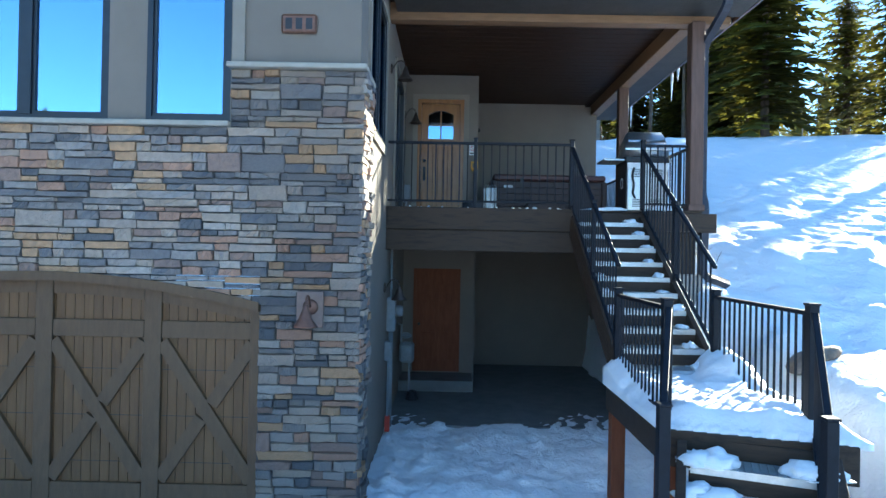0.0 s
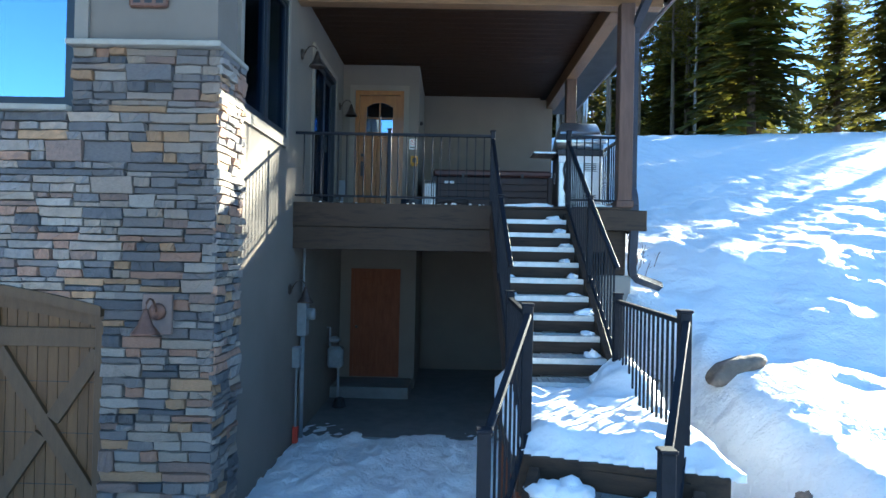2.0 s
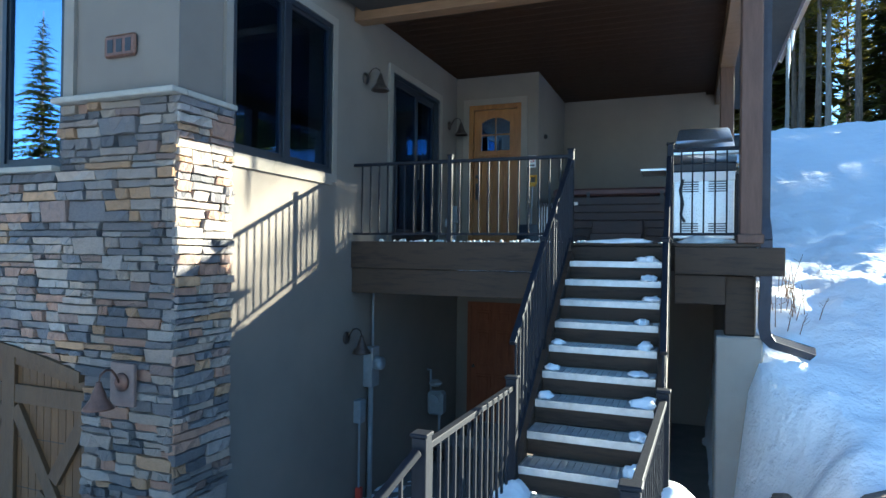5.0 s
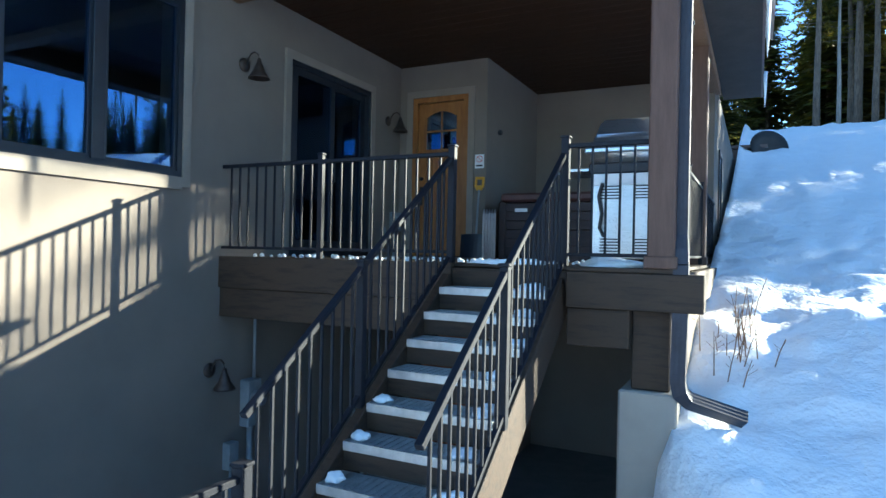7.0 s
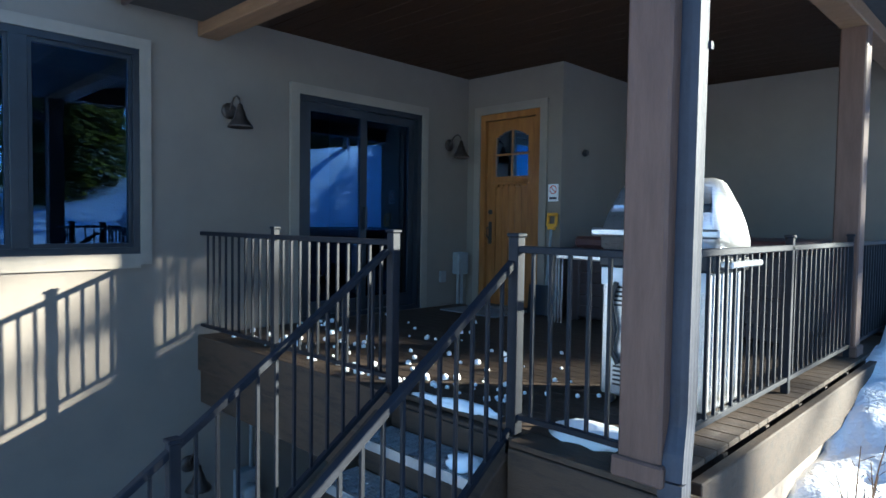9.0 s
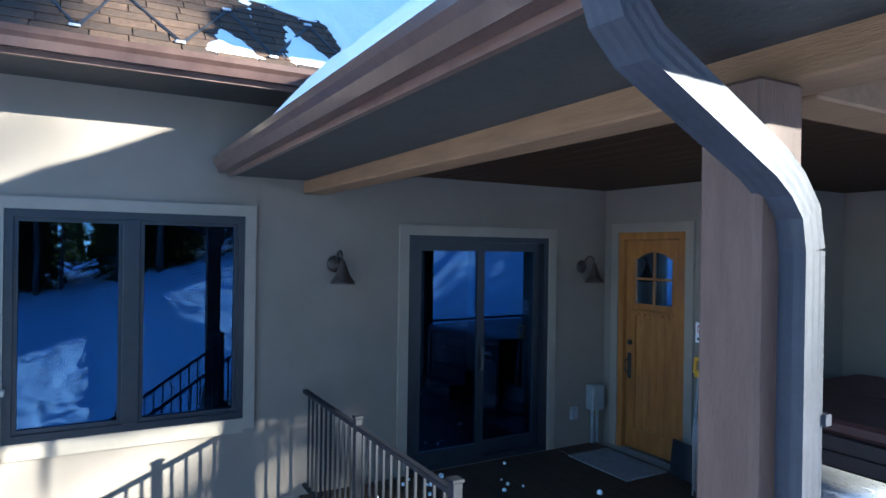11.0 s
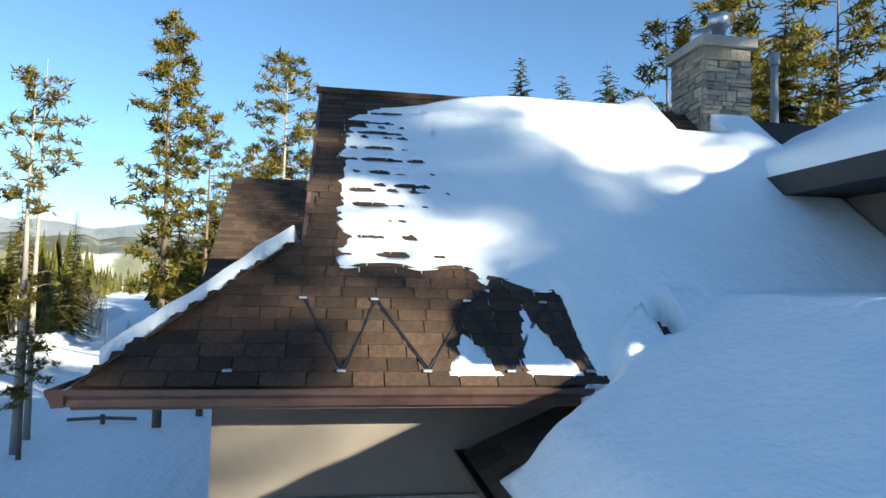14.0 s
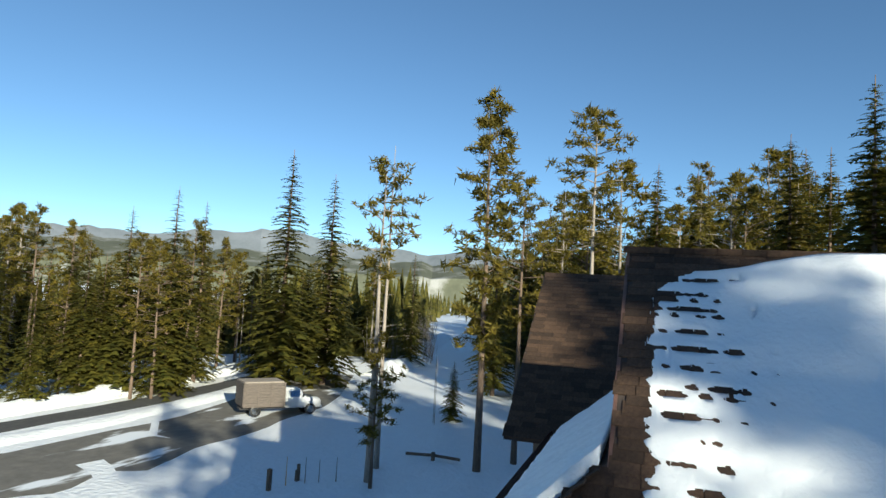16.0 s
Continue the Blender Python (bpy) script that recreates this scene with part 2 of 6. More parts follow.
MAT = material("door_mat", (0.16, 0.16, 0.17), (0.24, 0.24, 0.25), 0.95, 20, 0.6, 120)


def snow_material(name, lump=0.35, lscale=2.2, fine=26):
    ma = material(name, (0.87, 0.885, 0.905), (0.92, 0.93, 0.94), 0.55, 1.5, 0.5, fine, dist=0.03, spec=0.3)
    n, l = ma.node_tree.nodes, ma.node_tree.links
    n3 = n.new("ShaderNodeTexNoise")
    n3.inputs["Scale"].default_value = lscale
    n3.inputs["Detail"].default_value = 4
    l.new(n["Texture Coordinate"].outputs["Object"], n3.inputs["Vector"])
    bp = n.new("ShaderNodeBump")
    bp.inputs["Strength"].default_value = lump
    bp.inputs["Distance"].default_value = 0.12
    l.new(n3.outputs["Fac"], bp.inputs["Height"])
    l.new(bp.outputs["Normal"], n["Bump"].inputs["Normal"])
    return ma


SNOW = snow_material("snow", 0.8, 3.2)
ROOFSNOW = snow_material("roof_snow", 0.15, 1.2, 14)


def glass_material(name, coat, tint):
    """A coated pane, part mirror, part clear, over dark backing; tint paints reflected blue."""
    ma = bpy.data.materials.new(name)
    ma.use_nodes = True
    n, l = ma.node_tree.nodes, ma.node_tree.links
    n.remove(n["Principled BSDF"])
    nz = n.new("ShaderNodeTexNoise")
    nz.inputs["Scale"].default_value = 0.6
    bp = n.new("ShaderNodeBump")
    bp.inputs["Strength"].default_value = 0.03
    bp.inputs["Distance"].default_value = 0.02
    l.new(nz.outputs["Fac"], bp.inputs["Height"])
    gl = n.new("ShaderNodeBsdfGlossy")
    gl.inputs["Roughness"].default_value = 0.015
    gl.inputs["Color"].default_value = (*tint, 1)
    l.new(bp.outputs["Normal"], gl.inputs["Normal"])
    tr = n.new("ShaderNodeBsdfTransparent")
    tr.inputs["Color"].default_value = (0.55, 0.6, 0.62, 1)
    mx = n.new("ShaderNodeMixShader")
    mx.inputs["Fac"].default_value = coat
    l.new(tr.outputs["BSDF"], mx.inputs[1])
    l.new(gl.outputs["BSDF"], mx.inputs[2])
    l.new(mx.outputs["Shader"], n["Material Output"].inputs["Surface"])
    return ma


# strong blue mirror, to paint in the bright sky reflection
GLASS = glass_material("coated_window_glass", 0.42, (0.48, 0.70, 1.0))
# same glazing with the mirror cut, in place of dark woods reflected
GLASS_DIM = glass_material("dim_reflection_window_glass", 0.12, (0.24, 0.48, 1.0))


def leaf_light(ma):
    """Needles let part of the light through."""
    n, l = ma.node_tree.nodes, ma.node_tree.links
    b, out = n["Principled BSDF"], n["Material Output"]
    src = b.inputs["Base Color"].links[0].from_socket
    tl, mx = n.new("ShaderNodeBsdfTranslucent"), n.new("ShaderNodeMixShader")
    l.new(src, tl.inputs["Color"])
    mx.inputs["Fac"].default_value = 0.55
    l.new(b.outputs["BSDF"], mx.inputs[1])
    l.new(tl.outputs["BSDF"], mx.inputs[2])
    l.new(mx.outputs["Shader"], out.inputs["Surface"])


for ma in (NEEDLE, NEEDLE_PINE):
    leaf_light(ma)
# near-black so that the spaces behind the glass look unlit
DARK_BACKING = material("near_black_backing", (0.008, 0.008, 0.0088), (0.012, 0.012, 0.0128), 0.9)

# ---- ground: one sheet to the horizon ----
def smooth(a, b, v):
    t = np.clip((v - a) / (b - a), 0, 1)
    return t * t * (3 - 2 * t)


RISE_Y = (-14, -4, 0, 4, 6.4, 8.1, 9, 9.8, 11, 13, 18, 26, 32, 45, 120, 400)
RISE_Z = (0.0, 0.35, 0.6, 1.0, 1.30, 1.50, 1.90, 2.2, 2.7, 3.15, 4.45, 6.85, 8.35, 10.3, 19.5, 41)


def height(x, y):
    """Height of the snow and yard over the plan (arrays)."""
    x, y = np.asarray(x, float), np.asarray(y, float)
    edge = 3.28 + 0.22 * smooth(8.4, 9.4, y) - 0.7 * smooth(4.8, 1.0, y)
    d = np.maximum(x - edge, 0)
    bank = np.interp(y, RISE_Y, RISE_Z)
    z = 0.17 + bank * smooth(0, 1.25 - 0.93 * smooth(8.6, 9.5, y), d) + 0.035 * np.minimum(np.maximum(d - 1, 0), 30)
    # hillside behind the house
    z = z + np.interp(y, (-400, 19, 60, 200, 500), (0, 0, 9, 30, 60)) * smooth(4.2, 2.5, x)
    # low heap at the foot of the stairs
    z = z + 0.42 * smooth(1.5, 0.4, np.hypot((x - 2.3) * 0.9, y - 3.9))
    # the yard to the left lies a little lower, the far side of the road drops off
    z = z - 0.17 * smooth(-10, -14, x) * smooth(16, 8, y)
    z = z - 0.10 * np.maximum(-y - 42 - 0.15 * np.maximum(-x - 40, 0), 0) * smooth(600, 100, np.abs(y))
    return z


def lumps(x, y):
    out = np.zeros(len(x))
    for i in range(len(x)):
        a, b = x[i], y[i]
        out[i] = noise.noise((a * 1.3, b * 1.3, 1.7)) * 0.6 + noise.noise((a * 3.6, b * 3.6, 4.1)) * 0.28 + noise.noise((a * 9, b * 9, 7.7)) * 0.13
    return out


def axis(lo, hi, fine_lo, fine_hi, step, grow=1.16):
    v = list(np.arange(fine_lo, fine_hi, step))
    s, p = step, fine_lo
    while p > lo:
        s *= grow
        p -= s
        v.insert(0, p)
    s, p = step, v[-1]
    while p < hi:
        s *= grow
        p += s
        v.append(p)
    return np.array(v)


def sheet(name, xs, ys, zz, mat_):
    nx, ny = len(xs), len(ys)
    vx, vy = np.meshgrid(xs, ys)
    verts = np.stack([vx.ravel(), vy.ravel(), zz.ravel()], 1)
    idx = np.arange(nx * ny).reshape(ny, nx)
    quads = np.stack([idx[:-1, :-1].ravel(), idx[:-1, 1:].ravel(), idx[1:, 1:].ravel(), idx[1:, :-1].ravel()], 1)
    me = bpy.data.meshes.new(name)
    me.from_pydata(verts.tolist(), [], quads.tolist())
    me.materials.append(mat_)
    me.polygons.foreach_set("use_smooth", [True] * len(me.polygons))
    return new(name, me)


gx = axis(-2500, 2500, -1.2, 10.5, 0.09)
gy = axis(-2500, 2500, 1.0, 16.0, 0.09)
vx, vy = np.meshgrid(gx, gy)
zz = height(vx, vy)
near = ((vx > -45) & (vx < 40) & (vy > -40) & (vy < 60))
amp = np.where(vx > 3.4, 0.17, 0.11) * smooth(15.9, 12, vy * np.where(vx > 3.4, 0, 1))
# the slab under the deck is bare
amp = np.where((vx < 3.4) & (vx > -0.7) & (vy > 10.1 + 0.4 * np.sin(vx * 2.0)), 0.0, amp)
amp = np.where((vx < -0.4) & (vx > -14) & (vy > 6.6) & (vy < 20), 0.0, amp)
lm = np.zeros(vx.shape)
lm[near] = lumps(vx[near], vy[near])
crust = np.zeros(vx.shape)
yard = (vx > -0.6) & (vx < 3.6) & (vy > 1) & (vy < 11.0)
crust[yard] = [max(noise.noise((a * 7.0, b * 5.0, 2.2)), 0) * 0.12 + max(noise.noise((a * 15.0, b * 15.0, 5.2)), 0) * 0.11 for a, b in zip(vx[yard], vy[yard])]
zz = zz + lm * amp + crust * smooth(11.0, 10.0, vy + 0.5 * np.sin(vx * 1.7))
ground = sheet("ground", gx, gy, zz, SNOW)
tagged(ground, "lumpy blue-white snow over yard, bank and slope", "snow ground", "", "structure")


def ground_z(x, y):
    return float(height(np.array([x]), np.array([y]))[0])


structure("floor_slab", one(-0.6, 3.5, 10.1, 16.0, 0.05, 0.20), CONCRETE, "bare grey concrete slab under the deck", "slab")

# ---- house walls ----
WX = -0.60
bm = B()
bx(bm, WX - 0.3, WX, 7.08, 10.6, 0, 4.09)
bx(bm, WX - 0.3, WX, 12.31, 13.3, 0, 4.09)
bx(bm, WX - 0.3, WX, 10.6, 12.31, 0, 3.46)
structure("wall_side_lower", bm, STUCCO, "tan stucco side wall below the windows", "wall")
bm = B()
bx(bm, WX - 0.3, WX, 7.08, 7.38, 4.09, 7.0)
bx(bm, WX - 0.3, WX, 9.06, 10.6, 4.09, 7.0)
bx(bm, WX - 0.3, WX, 12.31, 13.16, 4.09, 7.0)
bx(bm, WX - 0.3, WX, 7.38, 9.06, 5.90, 7.0)
bx(bm, WX - 0.3, WX, 10.6, 12.31, 5.79, 7.0)
structure("wall_side_upper", bm, STUCCO, "tan stucco side wall with window and patio door openings", "wall")
bm = B()
bx(bm, -0.9, -0.36, 13.16, 13.46, 3.2, 6.45)
bx(bm, 0.56, 0.845, 13.16, 13.46, 3.2, 6.45)
bx(bm, -0.36, 0.56, 13.16, 13.46, 5.86, 6.45)
bx(bm, -0.36, 0.56, 13.16, 13.46, 3.2, 3.46)
structure("wall_entry_upper", bm, STUCCO, "tan stucco wall beside the entry door", "wall")
structure("wall_entry_return", one(0.705, 0.845, 13.46, 15.44, 3.2, 6.45), STUCCO, "tan stucco return wall on the deck", "wall")
structure("wall_back", one(0.70, 3.45, 15.44, 15.7, 0, 6.45), STUCCO, "tan stucco back wall of the covered deck", "wall")
structure("wall_entry_lower", one(-0.9, 0.845, 13.3, 13.6, 0, 3.0), STUCCO, "shaded stucco wall round the lower door", "wall")
structure("wall_lower_return", one(0.705, 0.845, 13.6, 15.44, 0, 3.0), STUCCO, "shaded stucco return under the deck", "wall")
structure("wall_deck_foundation", one(3.62, 3.86, 10.12, 15.44, 0, 3.12), STUCCO, "sunlit stucco wall under the deck edge", "wall")
structure("wall_right_wing", one(3.45, 3.73, 15.44, 26, 0, 6.3), STUCCO, "sunlit tan stucco outer wall behind the deck", "wall")

# front wall behind the stone
bm = B()
bx(bm, -8.4, -1.88, 6.78, 7.08, 2.56, 4.03)
bx(bm, -8.4, -5.87, 6.78, 7.08, 0, 2.56)
bx(bm, -1.54, -0.6, 6.78, 7.08, 0, 2.56)
bx(bm, -1.88, -0.6, 6.78, 7.08, 2.56, 7.0)
bx(bm, -3.09, -2.715, 6.78, 7.08, 4.03, 7.0)
bx(bm, -8.4, -4.75, 6.78, 7.08, 4.03, 7.0)
bx(bm, -4.75, -1.88, 6.78, 7.08, 6.0, 7.0)
structure("wall_front", bm, STUCCO, "tan stucco garage front above ledge stone", "wall")
structure("wall_left", one(-8.4, -8.1, 7.08, 20, 0, 7.0), STUCCO, "tan stucco far side wall", "wall")
bm = B()
bx(bm, -1.88, -0.52, 6.64, 6.80, 4.555, 4.605, 0.008)
bx(bm, -0.62, -0.52, 6.80, 7.40, 4.555, 4.605, 0.008)
structure("trim_stone_cap", bm, CAPSTONE, "pale cast stone cap ledge on the stone pier", "stone ledge")
structure("trim_stone_sill", one(-6.0, -1.85, 6.64, 6.80, 3.98, 4.03, 0.006), CAPSTONE, "pale cast stone sill under the front windows", "stone ledge")

# ---- deck ----
deck = thing("deck", "covered timber deck with dark-stained rim beams", "deck")
for k in range(34):
    y0 = 9.62 + k * 0.142
    x1 = 3.84
    part("plank", one(WX + 0.01 if y0 < 13.02 else 0.85, x1, y0, y0 + 0.136, 3.42, 3.45, 0.003), DECKWOOD, deck)
part("rim_beam", one(-0.6, 2.06, 9.56, 9.62, 3.13, 3.45, 0.006), DECKWOOD, deck)
part("rim_beam", one(-0.6, 2.06, 9.585, 9.66, 2.83, 3.126, 0.006), DECKWOOD, deck)
part("rim_beam", one(3.08, 4.04, 9.43, 9.57, 3.147, 3.413, 0.006), DECKWOOD, deck)
part("rim_beam", one(3.08, 3.54, 9.47, 9.57, 2.86, 3.143, 0.006), DECKWOOD, deck)
part("rim_beam", one(2.06, 3.08, 9.575, 9.64, 3.18, 3.41, 0.006), DECKWOOD, deck)
part("side_beam", one(3.862, 3.92, 9.675, 15.43, 3.12, 3.416, 0.006), DECKWOOD, deck)
part("edge_board", one(3.08, 3.84, 9.44, 9.615, 3.418, 3.448, 0.003), DECKWOOD, deck)
for k in range(9):
    part("joist", one(-0.58 if k < 5 else 0.86, 3.85, 10.1 + k * 0.6, 10.15 + k * 0.6, 3.16, 3.418), DECKWOOD, deck)

# ---- porch posts and beams ----
def timber_post(x, y, z0, z1, w):
    t = thing("porch_post", "tall square brown-stained timber porch post", "post", pose(x, y, z0), "porch posts")
    part("shaft", one(-w / 2, w / 2, -w / 2, w / 2, 0, z1 - z0, 0.012), POSTWOOD, t)
    part("base_trim", one(-w / 2 - 0.02, w / 2 + 0.02, -w / 2 - 0.02, w / 2 + 0.02, 0, 0.09, 0.01), POSTWOOD, t)
    return t


timber_post(3.75, 9.53, 3.45, 6.12, 0.19)
timber_post(3.70, 13.1, 3.45, 6.12, 0.19)
t = thing("deck_support", "short timber post on a stucco pier under the deck", "post", pose(3.67, 9.66, 0.2))
part("post", one(-0.13, 0.14, -0.085, 0.12, 2.36, 2.94, 0.01), DECKWOOD, t)
part("pier", one(-0.21, 0.20, -0.15, 0.4, -0.2, 2.36, 0.015), PLASTER_LOW, t)
structure("beam_front", one(WX, 4.25, 9.565, 9.765, 6.12, 6.37, 0.008), BEAMWOOD, "brown timber beam along the porch eave", "beam")
structure("beam_side", one(3.60, 3.80, 9.77, 15.6, 6.11, 6.36, 0.008), BEAMWOOD, "brown timber beam along the porch side", "beam")
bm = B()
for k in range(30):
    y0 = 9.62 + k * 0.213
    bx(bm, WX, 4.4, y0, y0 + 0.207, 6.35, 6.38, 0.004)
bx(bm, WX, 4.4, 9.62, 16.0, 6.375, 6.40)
structure("ceiling", bm, SOFFIT, "brown-stained board ceiling over the deck, porch shade put into its colour", "ceiling")

# ---- roofs ----
SL = 0.825
EX, EZ = 0.04, 7.02
RXM, RZM = -4.17, 10.49


def slab_roof(name, pts, thick, mat_, label):
    return structure(name, poly(B(), pts, (0, 0, -thick)), mat_, label, "roof")


# main roof over the garage: hip skirt below, gable above
slab_roof("roof_main_east", [(EX, 5.98, EZ), (EX, 16, EZ), (RXM, 16, RZM), (RXM, 7.40, RZM), (-1.36, 7.40, EZ + SL * 1.40), ],
          0.12, UNDERLAY, "brown asphalt shingle roof slope above the garage")
slab_roof("roof_main_west", [(-8.38, 5.98, EZ), (-6.98, 7.40, EZ + SL * 1.40), (RXM, 7.40, RZM), (RXM, 16, RZM), (-8.38, 16, EZ)],
          0.12, UNDERLAY, "far brown asphalt shingle roof slope")
slab_roof("roof_main_skirt", [(EX, 5.98, EZ), (-1.36, 7.40, EZ + SL * 1.40), (-6.98, 7.40, EZ + SL * 1.40), (-8.38, 5.98, EZ)],
          0.12, UNDERLAY, "shingled hip skirt over the garage front")
structure("wall_gable", poly(B(), [(-1.3, 7.55, 8.1), (RXM, 7.55, RZM - 0.15), (-7.0, 7.55, 8.1)], (0, 0.15, 0)), STUCCO, "stucco gable above the hip skirt", "wall")
structure("trim_rake", beam(B(), (-1.36, 7.42, EZ + SL * 1.40 - 0.1), (RXM, 7.42, RZM - 0.1), 0.04, 0.18), ROOFDARK, "brown rake board", "trim")
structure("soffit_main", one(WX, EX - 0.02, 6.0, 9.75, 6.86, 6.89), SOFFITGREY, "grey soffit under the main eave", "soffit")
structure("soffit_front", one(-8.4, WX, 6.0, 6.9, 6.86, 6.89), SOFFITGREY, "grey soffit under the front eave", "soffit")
structure("trim_fascia_main", one(EX - 0.03, EX, 5.98, 9.75, 6.85, 7.0), ROOFDARK, "brown fascia board", "trim")
structure("trim_fascia_front", one(-8.4, EX, 5.95, 5.98, 6.85, 7.0), ROOFDARK, "brown fascia board", "trim")


def gutter(name, p0, p1, out, label):
    """An open K-shaped gutter from p0 to p1; out is the way off the wall."""
    p0, p1, out = Vector(p0), Vector(p1), Vector(out)
    prof = [(0.0, 0.0), (0.0, -0.12), (0.075, -0.125), (0.095, -0.07), (0.12, -0.04), (0.125, 0.0), (0.117, 0.0), (0.11, -0.035), (0.085, -0.07), (0.068, -0.115), (0.008, -0.112), (0.008, 0.0)]
    bm = B()
    ends = [[bm.verts.new(p + out * a + Vector((0, 0, b))) for a, b in prof] for p in (p0, p1)]
    n = len(prof)
    for i in range(n):
        bm.faces.new((ends[0][i], ends[0][(i + 1) % n], ends[1][(i + 1) % n], ends[1][i]))
    bm.faces.new(ends[0])
    bm.faces.new(ends[1][::-1])
    t = thing(name, label, "gutter")
    part("trough", bm, GUTTER, t)
    for p in (p0, p1):
        part("end_cap", poly(B(), [p + out * a + Vector((0, 0, b)) for a, b in prof[:6]], (p1 - p0).normalized() * 0.004), GUTTER, t)
    return t


gutter("main_gutter", (EX, 5.95, 7.01), (EX, 9.75, 7.01), (1, 0, 0), "brown painted eave gutter along the shingle roof")
gutter("front_gutter", (-8.4, 5.95, 7.01), (EX + 0.12, 5.95, 7.01), (0, -1, 0), "brown painted eave gutter over the garage front")

# porch roof: eave in front, ridge over the deck, hipped to the right
PY, PZ, PR, PRZ, PX = 8.91, 6.37, 11.30, 7.42, 4.40
slab_roof("roof_porch_front", [(-0.55, PY, PZ), (PX, PY, PZ), (2.6, PR, PRZ), (-1.6, PR, PRZ)], 0.1, UNDERLAY, "snow-covered porch roof slope")
slab_roof("roof_porch_right", [(PX, PY, PZ), (PX, 16.5, PZ), (2.6, PR, PRZ)], 0.1, UNDERLAY, "snow-covered porch roof side slope")
slab_roof("roof_porch_rear", [(2.6, PR, PRZ), (PX, 16.5, PZ), (-2.0, 16.5, 7.6), (-1.6, PR, PRZ)], 0.1, UNDERLAY, "rear porch roof slope")
structure("soffit_porch", one(-0.5, PX - 0.03, PY + 0.03, 9.565, 6.23, 6.26), SOFFITGREY, "grey soffit under the porch eave, shade put into its colour", "soffit")
structure("soffit_porch_side", one(3.80, PX - 0.03, 9.765, 16.5, 6.23, 6.26), SOFFITGREY, "grey soffit under the porch side eave, shade put into its colour", "soffit")
structure("trim_fascia_porch", one(-0.55, PX, PY, PY + 0.03, 6.22, 6.38), ROOFDARK, "brown fascia board", "trim")
structure("trim_fascia_porch_side", one(PX - 0.03, PX, PY + 0.03, 16.5, 6.22, 6.38), ROOFDARK, "brown fascia board", "trim")
gutter("porch_gutter", (-0.55, PY, 6.375), (PX + 0.1, PY, 6.375), (0, -1, 0), "brown painted eave gutter along the porch")

# second wing and upper storey
slab_roof("roof_wing_east", [(-8.3, 4.85, 6.85), (-8.3, 16, 6.85), (-12.7, 16, 10.48), (-12.7, 4.85, 10.48)], 0.12, UNDERLAY, "brown asphalt shingle slope of the far wing")
slab_roof("roof_wing_west", [(-17.1, 4.85, 6.85), (-12.7, 4.85, 10.48), (-12.7, 16, 10.48), (-17.1, 16, 6.85)], 0.12, UNDERLAY, "brown asphalt shingle slope of the far wing")
structure("wall_wing", poly(B(), [(-8.8, 5.4, 0), (-8.8, 5.4, 7.0), (-12.7, 5.4, 10.3), (-16.6, 5.4, 7.0), (-16.6, 5.4, 0)], (0, 0.3, 0)), STUCCO, "stucco gable wall of the far wing", "wall")
structure("wall_upper_storey", one(-2.5, 3.9, 13.8, 14.1, 6.5, 9.0), STUCCO, "shaded tan stucco wall of the upper storey", "wall")
slab_roof("roof_upper", [(-3.0, 13.0, 9.2), (4.3, 13.0, 9.2), (4.3, 20, 12.35), (-4.6, 20, 12.35), (-4.6, 15.0, 10.1)], 0.1, UNDERLAY, "snow-covered upper roof slope")
structure("trim_fascia_upper", one(-3.0, 4.3, 12.97, 13.0, 8.94, 9.2), SOFFITGREY, "dark fascia of the upper eave", "trim")
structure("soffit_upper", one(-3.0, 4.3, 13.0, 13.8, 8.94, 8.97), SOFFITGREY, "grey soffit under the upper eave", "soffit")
structure("wall_upper_left", one(-2.8, -2.5, 13.8, 20, 6.5, 9.2), STUCCO, "stucco side of the upper storey", "wall")

# ---- windows ----
def window(name, w, h, mullions, m, label, trim=0.09, glass=GLASS):
    """A window unit standing in the xz plane, facing -y; origin at its lower left corner."""
    t = tagged(new(name), label, "window", "", "structure")
    t.matrix_world = m
    fw = 0.055
    bm = B()
    bx(bm, 0, fw, -0.02, 0.08, 0, h)
    bx(bm, w - fw, w, -0.02, 0.08, 0, h)
    bx(bm, fw, w - fw, -0.02, 0.08, 0, fw)
    bx(bm, fw, w - fw, -0.02, 0.08, h - fw, h)
    part("window_frame", bm, FRAME, t, "dark blue-black window frame")
    xs = [fw] + [a * w for a in mullions] + [w - fw]
    for a in mullions:
        part("mullion", one(a * w - 0.06, a * w + 0.06, -0.025, 0.075, fw, h - fw, 0.004), FRAME, t)
    for a, b in zip(xs, xs[1:]):
        a2 = a + (0.06 if a != fw else 0)
        b2 = b - (0.06 if b != w - fw else 0)
        bm = B()
        bx(bm, a2, a2 + 0.03, 0.0, 0.05, fw, h - fw)
        bx(bm, b2 - 0.03, b2, 0.0, 0.05, fw, h - fw)
        bx(bm, a2 + 0.03, b2 - 0.03, 0.0, 0.05, fw, fw + 0.035)
        bx(bm, a2 + 0.03, b2 - 0.03, 0.0, 0.05, h - fw - 0.035, h - fw)
        part("sash", bm, FRAME, t)
        part("pane", one(a2 + 0.03, b2 - 0.03, 0.02, 0.028, fw + 0.035, h - fw - 0.035), glass, t)
    if trim:
        bm = B()
        bx(bm, -trim, 0, -0.035, 0.02, -trim, h + trim)
        bx(bm, w, w + trim, -0.035, 0.02, -trim, h + trim)
        bx(bm, 0, w, -0.035, 0.02, h, h + trim)
        bx(bm, 0, w, -0.035, 0.02, -trim - 0.03, 0)
        part("window_trim", bm, TRIM, t, "raised stucco trim band")
    return t


